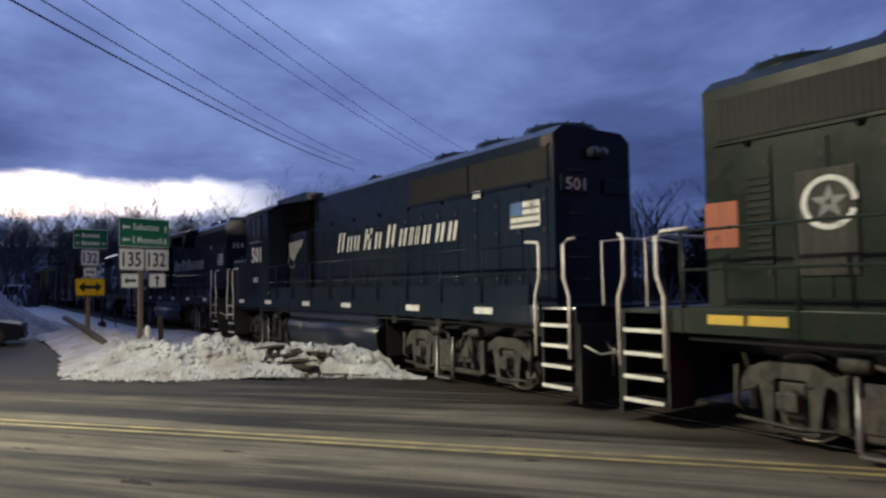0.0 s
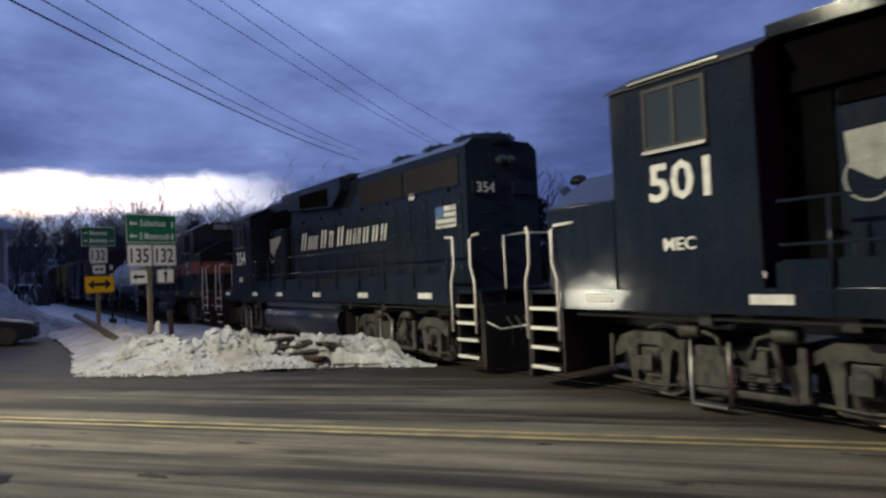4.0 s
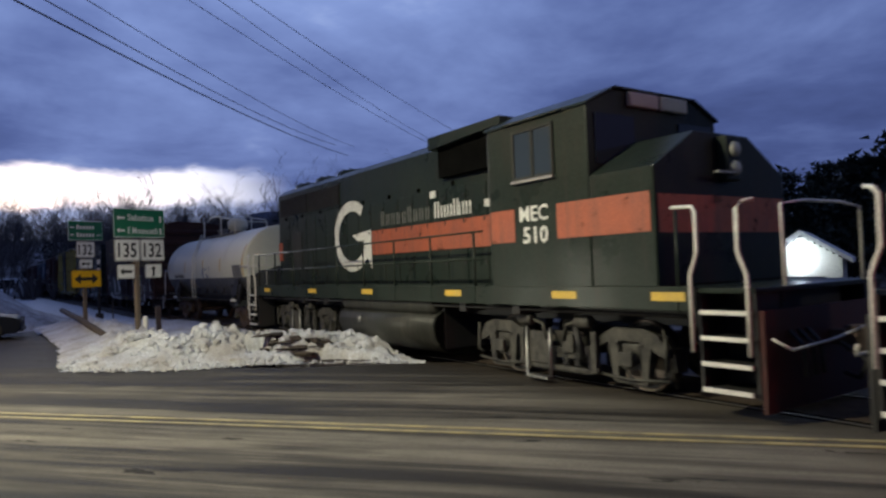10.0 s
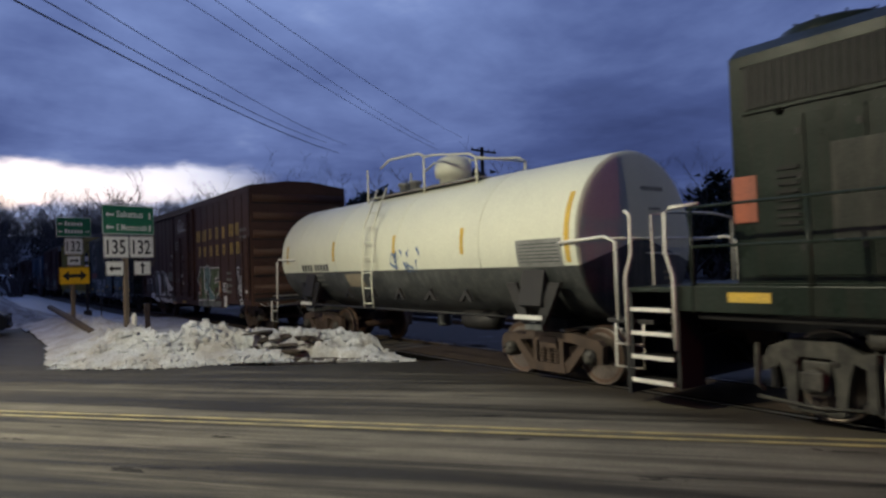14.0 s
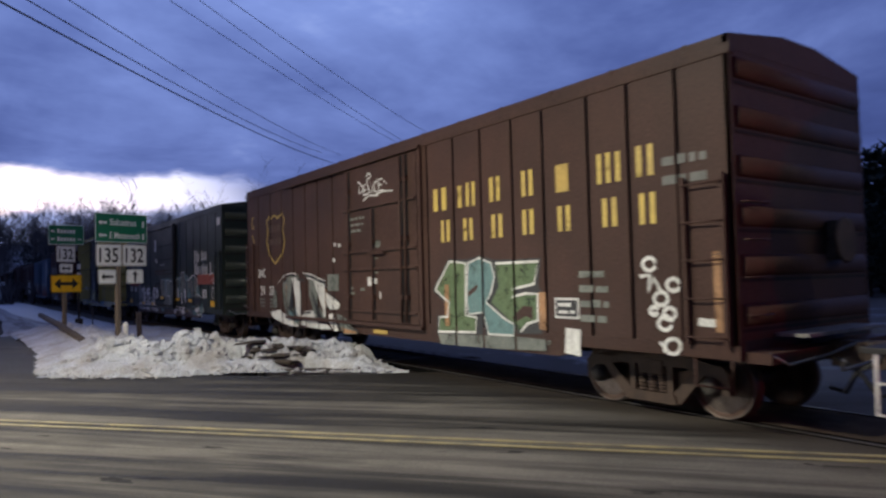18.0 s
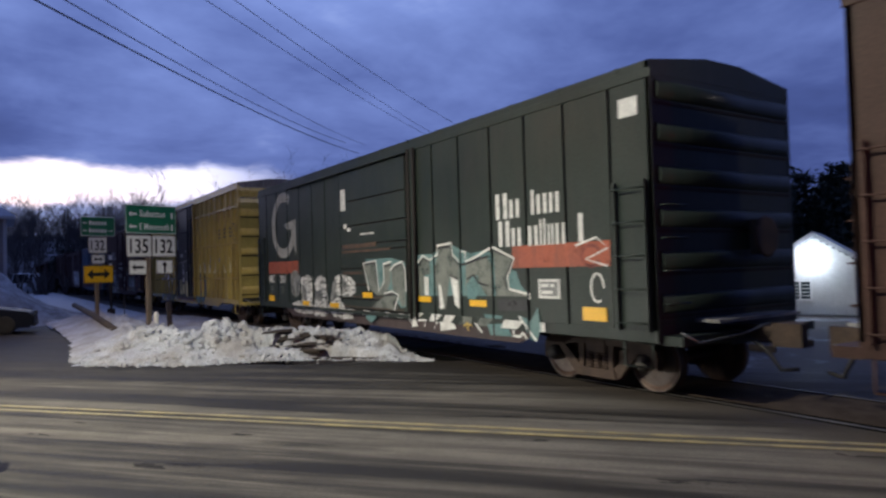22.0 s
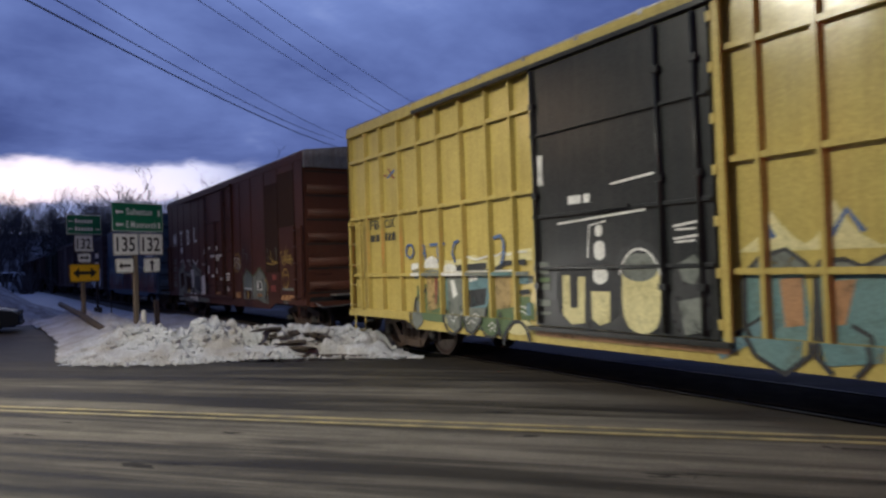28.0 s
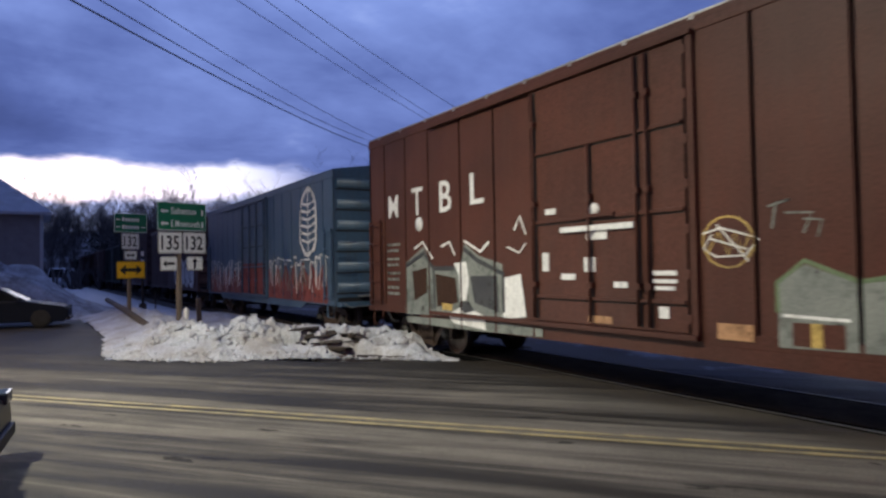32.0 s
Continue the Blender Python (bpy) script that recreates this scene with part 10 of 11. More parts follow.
graffiti(mtb, [], scrawl + [("gyellow", 0.02, sh(m7, [(-131.25, 2.3), (-131.12, 2.5), (-131.02, 2.3)])), ("gyellow", 0.02, sh(m7, [(-130.9, 2.15), (-130.6, 2.05), (-130.62, 1.9)]))], YS - 0.004, "spray_painted_tag", "dense yellow spray scrawl")
graffiti(mtb, [], [("gyellow", 0.022, sh(m7, arc(-131.24, 1.58, 0.21, 0.26, 0, 355, 18))), ("gyellow", 0.022, sh(m7, [(-131.53, 1.75), (-131.26, 1.64), (-131.03, 1.70)]))], YS - 0.004, "spray_painted_doodle", "yellow spray-painted ring crossed by a curved line")
plate(mtb, M["gpale"], -131.5 - m7, -130.7 - m7, 1.25, 1.31, YS - 0.004, "stencil_bar")
plate(mtb, M["goran"], -131.5 - m7, -130.65 - m7, 1.05, 1.12, YS - 0.004, "reflector_decal")
plate(mtb, M["gred"], -132.28 - m7, -131.95 - m7, 1.53, 1.69, YS - 0.006, "notice_decal")
bars(mtb, M["gpale"], -131.42 - m7, -131.1 - m7, 0.88, 0.99, YS, 2, random.Random(64))

# blue boxcar
graffiti(ubx, [("gwhite", sh(m8, bubble(-149.5, 3.25, 1.5, 2.0, 81, 16, 0.06))), ("u", sh(m8, bubble(-149.5, 3.25, 1.2, 1.75, 81, 16, 0.06)))], [("gwhite", 0.07, sh(m8, [(-149.5, 2.3), (-149.5, 4.2)]))] + [("gwhite", 0.08, sh(m8, [(-150.1, 2.75 + 0.22 * k), (-149.5, 2.65 + 0.22 * k), (-148.9, 2.75 + 0.22 * k)])) for k in range(6)], YS, "feather_motif", "white feather-like motif")
rnd = random.Random(82)
for lo_, hi_, y in ((-162.4, -156.9, YS), (-153.4, -148.0, YS)):
    n = 22
    tops = [(lo_ + (hi_ - lo_) * k / n, 1.75 + 0.25 * math.sin(k * 1.9) + rnd.uniform(-0.1, 0.15)) for k in range(n + 1)]
    drips = []
    for k in range(26):
        x = lo_ + (hi_ - lo_) * (k + 0.5 + rnd.uniform(-0.3, 0.3)) / 26
        z = rnd.uniform(1.85, 2.25)
        drips.append((rnd.choice(("gwhite", "gwhite", "gpale")), rnd.uniform(0.04, 0.09), sh(m8, [(x, z), (x + rnd.uniform(-0.12, 0.12), z - 0.35), (x + rnd.uniform(-0.15, 0.15), z - rnd.uniform(0.6, 1.0))])))
        drips.append(("gwhite", 0.05, sh(m8, arc(x + 0.1, z - 0.05, 0.12, 0.08, 20, 170, 6))))
    graffiti(ubx, [("gred", sh(m8, [(lo_, 0.92)] + tops + [(hi_, 0.9)]))], drips, y, "spray_painted_piece", "rust-red spray paint under dripping white lines")
plate(ubx, M["gred"], -156.6 - m8, -153.7 - m8, 1.0, 2.1, -1.648, "paint_patch", "red spray paint across the door")


# ---------------------------------------------------------------- signs and posts
def arrow(bm, pts, y):
    f = bm.faces.new([bm.verts.new((a, y, b)) for a, b in pts])
    f.normal_update()
    bmesh.ops.triangulate(bm, faces=[f])


LEFT_ARROW = [(-0.5, 0.0), (-0.2, 0.32), (-0.2, 0.12), (0.5, 0.12), (0.5, -0.12), (-0.2, -0.12), (-0.2, -0.32)]
UP_ARROW = [(0.0, 0.5), (0.3, 0.15), (0.1, 0.15), (0.1, -0.5), (-0.1, -0.5), (-0.1, 0.15), (-0.3, 0.15)]
BOTH_ARROW = [(-0.5, 0.0), (-0.24, 0.5), (-0.24, 0.16), (0.24, 0.16), (0.24, 0.5), (0.5, 0.0), (0.24, -0.5), (0.24, -0.16), (-0.24, -0.16), (-0.24, -0.5)]


def sign_plate(parent, name, mat, x0, x1, z0, z1, label, border=None, y=0.0):
    bm = bmesh.new()
    r = 0.04
    pts = arc(x1 - r, z1 - r, r, r, 0, 90, 4) + arc(x0 + r, z1 - r, r, r, 90, 180, 4) + arc(x0 + r, z0 + r, r, r, 180, 270, 4) + arc(x1 - r, z0 + r, r, r, 270, 360, 4)
    prism(bm, pts, "y", y - 0.004, y)
    ob = part(name, bm, mat, parent, label)
    if border:
        bm = bmesh.new()
        d = 0.018
        stroke(bm, close([(x0 + d, z0 + d), (x1 - d, z0 + d), (x1 - d, z1 - d), (x0 + d, z1 - d)]), 0.02, y - 0.005, 0.001)
        part("border", bm, border, ob)
    return ob


def scaled(pts, cx, cz, sx, sz):
    return [(cx + a * sx, cz + b * sz) for a, b in pts]


def build_signs():
    # large assembly: destination panel, two route markers and their arrows
    big = thing("route_sign", "green destination sign over white route markers on a wooden post", "road sign", "", pose(-21.0, 3.76, 0, 0, 0, 110))
    pbox("post", M["postwood"], big, -0.13, -0.01, 0.03, 0.15, -0.1, 2.95, 0.008, "weathered square wooden post")
    g = sign_plate(big, "destination_panel", M["green"], -0.78, 0.78, 3.06, 3.90, "green panel with white place names", M["signwhite"])
    words("place_name", "Sabattus", M["signwhite"], g, -0.36, -0.006, 3.55, 0.19, 0.80, bold=0.012)
    words("place_name", "E Monmouth", M["signwhite"], g, -0.36, -0.006, 3.17, 0.19, 0.92, bold=0.012)
    for z in (3.62, 3.26):
        bm = bmesh.new()
        arrow(bm, scaled(LEFT_ARROW, -0.56, z, 0.24, 0.26), -0.007)
        part("arrow", bm, M["signwhite"], g)
        pbox("distance_bar", M["signwhite"], g, 0.62, 0.68, -0.008, -0.004, z - 0.1, z + 0.08)
    for x0, num in ((-0.76, "135"), (0.01, "132")):
        s = sign_plate(big, "route_marker", M["signwhite"], x0, x0 + 0.75, 2.38, 3.02, "white route marker with black numerals", M["signblack"])
        words("numeral", num, M["signblack"], s, x0 + 0.10, -0.006, 2.49, 0.42, 0.55, bold=0.012)
    for x0, pts in ((-0.70, LEFT_ARROW), (0.13, UP_ARROW)):
        s = sign_plate(big, "arrow_plate", M["signwhite"], x0, x0 + 0.53, 1.88, 2.30, "white plate with a black arrow", M["signblack"])
        bm = bmesh.new()
        arrow(bm, scaled(pts, x0 + 0.265, 2.09, 0.36 if pts is LEFT_ARROW else 0.32, 0.32), -0.007)
        part("arrow", bm, M["signblack"], s)
    for z in (2.5, 2.9):
        pbox("cross_brace", M["aluminium"], big, -0.7, 0.7, 0.0, 0.03, z, z + 0.04)
    # smaller assembly further back
    sm = thing("warning_sign", "yellow double-arrow sign under green and white plates", "road sign", "", pose(-25.85, 2.92, 0, 0, 0, 106))
    pbox("post", M["postwood"], sm, -0.10, 0.01, 0.03, 0.14, -0.1, 3.2, 0.008, "weathered square wooden post")
    g = sign_plate(sm, "destination_panel", M["green"], -0.58, 0.56, 3.25, 3.93, "green panel with white bars", M["signwhite"])
    for z in (3.70, 3.44):
        for k in range(6):
            pbox("lettering_bar", M["signwhite"], g, -0.30 + 0.10 * k, -0.23 + 0.10 * k, -0.009, -0.004, z - 0.06, z + 0.05 + (0.03 if k == 0 else 0))
    for x, z in ((-0.44, 3.70), (0.42, 3.44), (-0.44, 3.44)):
        bm = bmesh.new()
        arrow(bm, scaled(LEFT_ARROW, x, z, -0.14 if x > 0 else 0.14, 0.14), -0.007)
        part("arrow", bm, M["signwhite"], g)
    s = sign_plate(sm, "route_marker", M["signwhite"], -0.33, 0.28, 2.66, 3.22, "white route marker with black numerals", M["signblack"])
    words("numeral", "132", M["signblack"], s, -0.25, -0.006, 2.76, 0.36, 0.45, bold=0.012)
    s = sign_plate(sm, "arrow_plate", M["signwhite"], -0.24, 0.20, 2.29, 2.62, "white plate with a black arrow", M["signblack"])
    bm = bmesh.new()
    arrow(bm, scaled(BOTH_ARROW, -0.02, 2.455, 0.3, 0.16), -0.007)
    part("arrow", bm, M["signblack"], s)
    s = sign_plate(sm, "double_arrow_panel", M["signyellow"], -0.50, 0.48, 1.64, 2.24, "yellow panel with a black double arrow", M["signblack"])
    bm = bmesh.new()
    arrow(bm, scaled(BOTH_ARROW, -0.01, 1.94, 0.78, 0.36), -0.007)
    part("arrow", bm, M["signblack"], s)
    # marker post, stub post, thin stake, fallen rail
    mk = thing("marker_post", "short white plastic marker post in the snow", "marker post", "", pose(-20.6, 3.78, 0))
    bm = bmesh.new()
    lathe(bm, [(0.075, -0.1), (0.075, 0.72), (0.05, 0.80), (0.001, 0.82)], 14, (0, 0, 0), "z")
    part("tube", bm, M["stakewhite"], mk)
    st = thing("stub_post", "grey wooden stub post standing in the snow", "post", "", pose(-22.6, 4.55, 0, 3, 4, 0))
    pbox("timber", M["postwood"], st, -0.07, 0.07, -0.07, 0.07, -0.1, 1.0, 0.01)
    sk = thing("thin_stake", "thin dark steel stake in the snow field", "stake", "", pose(-28.3, 4.05, 0))
    ptube("rod", M["black"], sk, [(0, 0, -0.1), (0, 0, 1.1)], 0.022, 6)
    sk = thing("signal_post", "thin dark post with pale reflective bands", "post", "", pose(-31.5, 4.0, 0))
    ptube("pole", M["black"], sk, [(0, 0, -0.1), (0, 0, 2.9)], 0.05, 8)
    pbox("base", M["black"], sk, -0.14, 0.14, -0.14, 0.14, -0.05, 0.5, 0.02)
    for z in (2.2, 2.55):
        pbox("band", M["signwhite"], sk, -0.055, 0.055, -0.06, 0.06, z, z + 0.2, 0.01)
    fr = thing("fallen_timber", "long dark timber lying slanted on the snow bank", "timber")
    a, b = Vector((-30.5, 2.55, 0.75)), Vector((-20.6, 2.85, 0.26))
    ptube("beam", M["polewood"], fr, [a, a.lerp(b, 0.5) + Vector((0, 0, 0.05)), b], 0.10, 10)
    pbox("broken_end", M["polewood"], fr, -20.85, -20.45, 2.72, 3.0, 0.17, 0.36, 0.03)


def crossbuck(x, y, turn, group, h=4.5):
    m = thing("crossing_signal", "railway crossing signal mast with crossbuck and red lamps", "crossing signal", group, pose(x, y, -0.05, 0, 0, turn))
    bm = bmesh.new()
    lathe(bm, [(0.13, 0), (0.13, 0.5), (0.06, 0.6), (0.06, h - 0.05), (0.03, h)], 14, (0, 0, 0), "z")
    part("mast", bm, M["aluminium"], m, "silver signal mast")
    bm = bmesh.new()
    lathe(bm, [(0.20, h), (0.22, h + 0.05), (0.16, h + 0.18), (0.001, h + 0.22)], 16, (0, 0, 0), "z")
    part("bell", bm, M["black"], m)
    for a in (45, -45):
        bm = bmesh.new()
        box(bm, -0.61, 0.61, -0.012, 0.0, -0.115, 0.115)
        ob = part("crossbuck_board", bm, M["signwhite"], m, "white crossbuck board", pose(0, -0.08 - (0.015 if a > 0 else 0), h - 0.5, 0, a, 0))
        bars(ob, M["signblack"], -0.45, 0.45, -0.05, 0.05, -0.016, 1, random.Random(3))
    for s in (-1, 1):
        bm = bmesh.new()
        lathe(bm, [(0.25, -0.10), (0.25, -0.085), (0.001, -0.08)], 22, (s * 0.38, 0, 2.55))
        bk = part("target", bm, M["black"], m, "round black lamp target")
        bm = bmesh.new()
        lathe(bm, [(0.001, -0.15), (0.07, -0.14), (0.10, -0.10)], 16, (s * 0.38, 0, 2.55))
        part("lens", bm, M["redlens"] if s > 0 else M["redpilot"], bk, "lit red lens" if s > 0 else "dark red lens")
        bm = bmesh.new()
        tube(bm, [(s * 0.38 + 0.13 * math.cos(q), -0.2, 2.55 + 0.13 * math.sin(q)) for q in [radians(20 + 14 * k) for k in range(11)]], 0.02, 5)
        part("hood", bm, M["black"], bk)
    pbox("cross_arm", M["black"], m, -0.42, 0.42, -0.07, -0.03, 2.5, 2.6)
    return m


def build_crossing():
    crossbuck(-11.5, 11.6, 215, "crossing signals", 3.85)
    crossbuck(4.6, 5.2, 80, "crossing signals")
    lamp("crossing_lamp", (4.2, 5.6, 2.55), (-3, 8, 2.4), 260, 0.09, (1.0, 0.02, 0.02))


def unseen_street_lamp(x, y, ax, ay, up=0.0):
    p = thing("unseen_street_lamp", "unseen wooden pole with a lit warm street lamp on an arm, added as light source", "street lamp", "street lamps by the crossing", pose(x, y, 0))
    bm = bmesh.new()
    lathe(bm, [(0.15, -0.1), (0.11, 9.2 + up)], 12, (0, 0, 0), "z")
    part("pole", bm, M["polewood"], p)
    ptube("arm", M["aluminium"], p, [(0, 0, 8.1 + up), (ax * 0.5, ay * 0.5, 8.5 + up), (ax, ay, 8.5 + up)], 0.03, 8)
    bm = bmesh.new()
    lathe(bm, [(0.08, 8.56 + up), (0.22, 8.48 + up), (0.24, 8.38 + up), (0.20, 8.36 + up)], 16, (ax, ay, 0), "z")
    hd = part("lamp_head", bm, M["aluminium"], p)
    bm = bmesh.new()
    lathe(bm, [(0.19, 8.36 + up), (0.14, 8.30 + up), (0.001, 8.28 + up)], 16, (ax, ay, 0), "z")
    part("lens", bm, M["streetlens"], hd, "lit warm lens")


# ---------------------------------------------------------------- vehicles at the roadside
def car(name, label, m, paint, length=4.6, height=1.45, van=False, lit=False):
    c = thing(name, label, "van" if van else "car", "", m)
    L, W = length / 2, 0.88
    if van:
        prof = [(-L, 0.3), (L, 0.3), (L + 0.02, 0.9), (L - 0.3, 1.15), (L - 1.0, 1.35), (L - 1.6, height - 0.1), (L - 1.9, height), (-L + 0.1, height), (-L, height - 0.15)]
    else:
        prof = [(-L, 0.35), (-L + 0.1, 0.22), (L - 0.15, 0.2), (L, 0.35), (L - 0.02, 0.62), (L - 0.2, 0.74), (L - 1.25, 0.92), (L - 1.3, 0.94), (-L + 0.75, 0.97), (-L + 0.1, 0.90), (-L - 0.02, 0.6)]
    body = pprism("body", paint, c, prof, "y", -W, W, "painted body", 0.05)
    if not van:
        roof = [(L - 1.3, 0.90), (L - 2.1, height - 0.06), (L - 2.5, height), (-L + 1.45, height - 0.02), (-L + 0.95, height - 0.14), (-L + 0.55, 0.92)]
        bm = bmesh.new()
        prism(bm, roof, "y", -W + 0.12, W - 0.12)
        part("cabin", bm, paint, c)
        for s in (-1, 1):
            y0, y1 = sorted((s * (W - 0.125), s * (W - 0.11)))
            pprism("side_window", M["carglass"], c, [(L - 1.5, 0.95), (L - 2.15, height - 0.12), (L - 2.5, height - 0.09), (0.05, height - 0.09), (0.05, 0.96)], "y", y0, y1)
            pprism("side_window", M["carglass"], c, [(-0.05, 0.96), (-0.05, height - 0.09), (-L + 1.5, height - 0.11), (-L + 1.0, 0.97)], "y", y0, y1)
        pprism("windscreen", M["carglass"], c, [(L - 1.33, 0.93), (L - 2.08, height - 0.07), (L - 2.1, height - 0.05), (L - 1.29, 0.95)], "y", -W + 0.2, W - 0.2)
        pprism("rear_window", M["carglass"], c, [(-L + 0.60, 0.96), (-L + 0.98, height - 0.16), (-L + 0.95, height - 0.13), (-L + 0.55, 0.97)], "y", -W + 0.2, W - 0.2)
    else:
        pprism("windscreen", M["carglass"], c, [(L - 0.98, 1.37), (L - 1.62, height - 0.14), (L - 1.58, height - 0.10), (L - 0.94, 1.39)], "y", -W + 0.12, W - 0.12)
        for s in (-1, 1):
            y0, y1 = sorted((s * W, s * (W + 0.008)))
            pprism("side_window", M["carglass"], c, [(L - 1.15, 1.4), (L - 1.65, height - 0.2), (L - 2.2, height - 0.2), (L - 2.2, 1.4)], "y", y0, y1)
    for x in (L - 0.85, -L + 0.85):
        for s in (-1, 1):
            bm = bmesh.new()
            lathe(bm, [(0.20, s * 0.70), (0.30, s * 0.69), (0.32, s * 0.74), (0.32, s * 0.86), (0.29, s * 0.895), (0.20, s * 0.89)], 22, (x, 0, 0.32))
            w = part("wheel", bm, M["tyre"], c, "black tyre")
            bm = bmesh.new()
            lathe(bm, [(0.001, s * 0.885), (0.06, s * 0.885), (0.19, s * 0.865), (0.205, s * 0.80)], 18, (x, 0, 0.32))
            part("rim", bm, M["aluminium"], w)
    for s in (-1, 1):
        pbox("headlight", M["headlens"] if lit else M["paleglass"], c, L - 0.14, L + 0.012, s * 0.62 - 0.17, s * 0.62 + 0.17, 0.58, 0.70, 0.02)
        pbox("tail_light", M["redpilot"], c, -L - 0.03, -L + 0.1, s * 0.66 - 0.16, s * 0.66 + 0.16, 0.66, 0.82, 0.02)
        pbox("door_mirror", paint, c, L - 1.62, L - 1.48, s * 0.96 - 0.08, s * 0.96 + 0.08, 0.95, 1.08, 0.03)
        pbox("door_handle", paint, c, -0.35, -0.18, s * 0.885 - 0.012, s * 0.885 + 0.012, 0.78, 0.81)
    pbox("bumper", M["black"], c, L - 0.1, L + 0.04, -W + 0.1, W - 0.1, 0.24, 0.36, 0.02)
    return c


def build_vehicles():
    car("parked_sedan", "dark navy sedan standing on the side road", pose(-28.2, -1.15, -0.01, 0, 0, 84), M["carnavy"])
    car("waiting_car", "black car standing at the roadside by the camera", pose(-7.75, -2.62, -0.01, 0, 0, 84), M["carblack"], 4.7, 1.5)
    car("headlit_car", "dark car waiting on the side road with its headlights on", pose(-16.0, -4.9, -0.01, 0, 0, 88), M["carnavy"], 4.6, 1.45, False, True)
    car("white_van", "white van parked beyond the snow mound", pose(-92.0, 2.6, 0.0, 0, 0, -20), M["carwhite"], 4.8, 2.5, True)


# ---------------------------------------------------------------- buildings
def build_buildings():
    sh_ = thing("garage", "pale vinyl-sided gable building with a lit yard light", "garage", "", pose(-11.9, 22.8, -0.16, 0, 0, 23))
    w, d, e, a = 1.18, 4.0, 1.80, 2.60
    wall = pprism("front_wall", M["siding"], sh_, [(-w, 0), (w, 0), (w, e), (0, a), (-w, e)], "y", 0, 0.12, "clapboard gable wall")
    for k in range(24):
        z = 0.06 + 0.12 * k
        half = w if z < e else w * (a - z) / (a - e)
        if half > 0.15:
            pprism("clapboard", M["siding"], wall, [(-0.035, z), (0.0, z), (0.0, z + 0.11), (-0.01, z + 0.115)], "x", -half + 0.02, half - 0.02)
    for s in (-1, 1):
        pbox("side_wall", M["siding"], sh_, *sorted((s * w, s * (w - 0.12))), 0.12, d, 0, e)
        pprism("roof_slope", M["snow"], sh_, [(0, a + 0.05), (s * (w + 0.3), e - 0.13), (s * (w + 0.3), e + 0.02), (0, a + 0.22)], "y", -0.3, d + 0.2, "snow-covered roof slope")
    pbox("back_wall", M["siding"], sh_, -w, w, d, d + 0.1, 0, e)
    win = pbox("window", M["glass"], sh_, -0.75, -0.15, -0.03, 0.01, 0.55, 1.15, 0, "two-pane window")
    for q in ((-0.81, -0.75, 0.49, 1.21), (-0.15, -0.09, 0.49, 1.21), (-0.75, -0.15, 1.15, 1.21), (-0.75, -0.15, 0.49, 0.55), (-0.47, -0.43, 0.55, 1.15)):
        pbox("window_frame", M["trim"], win, q[0], q[1], -0.05, 0.0, q[2], q[3])
    lt = pbox("yard_light", M["aluminium"], sh_, -0.12, 0.12, -0.14, -0.01, 1.95, 2.10, 0.02)
    pbox("lens", M["yardlens"], lt, -0.1, 0.1, -0.16, -0.135, 1.93, 2.07, 0.0, "lit white lens")
    # house beyond the side road
    h = thing("house", "taupe clapboard house with a snow-covered hip roof", "house", "", pose(-46, -4.75, 0.9))
    wall = pbox("wall", M["tansiding"], h, -8, 0.0, -5.2, 5.2, 0, 4.6, 0, "taupe clapboard wall")
    for k in range(26):
        z = 0.3 + 0.165 * k
        pprism("clapboard", M["tansiding"], wall, [(0.0, z), (0.02, z), (0.006, z + 0.155), (0.0, z + 0.155)], "y", -5.2, 5.2)
    bm = bmesh.new()
    lo = [bm.verts.new(p) for p in ((-8.5, -5.7, 4.55), (0.5, -5.7, 4.55), (0.5, 5.7, 4.55), (-8.5, 5.7, 4.55))]
    hi = [bm.verts.new(p) for p in ((-4.0, -2.2, 7.5), (-4.0, 2.2, 7.5))]
    for f in ((lo[0], lo[1], hi[0]), (lo[1], lo[2], hi[1], hi[0]), (lo[2], lo[3], hi[1]), (lo[3], lo[0], hi[0], hi[1]), lo[::-1]):
        bm.faces.new(f)
    pbox("foundation", M["panelgrey"], h, -7.9, -0.1, -5.1, 5.1, -1.2, 0.0)
    part("roof", bm, M["snow"], h, "snow-covered hip roof")
    pbox("fascia", M["trim"], h, 0.42, 0.52, -5.7, 5.7, 4.4, 4.56)
    pbox("corner_board", M["trim"], h, -0.02, 0.03, 5.05, 5.23, 0, 4.5)
    for y in (1.6, -2.2):
        wn = pbox("window", M["glass"], h, 0.0, 0.03, y - 0.5, y + 0.5, 2.3, 3.9, 0, "dark sash window")
        for y0, y1, z0, z1 in ((y - 0.6, y - 0.5, 2.2, 4.0), (y + 0.5, y + 0.6, 2.2, 4.0), (y - 0.5, y + 0.5, 3.9, 4.0), (y - 0.5, y + 0.5, 2.2, 2.3), (y - 0.5, y + 0.5, 3.05, 3.12)):
            pbox("window_frame", M["trim"], wn, 0.0, 0.05, y0, y1, z0, z1)


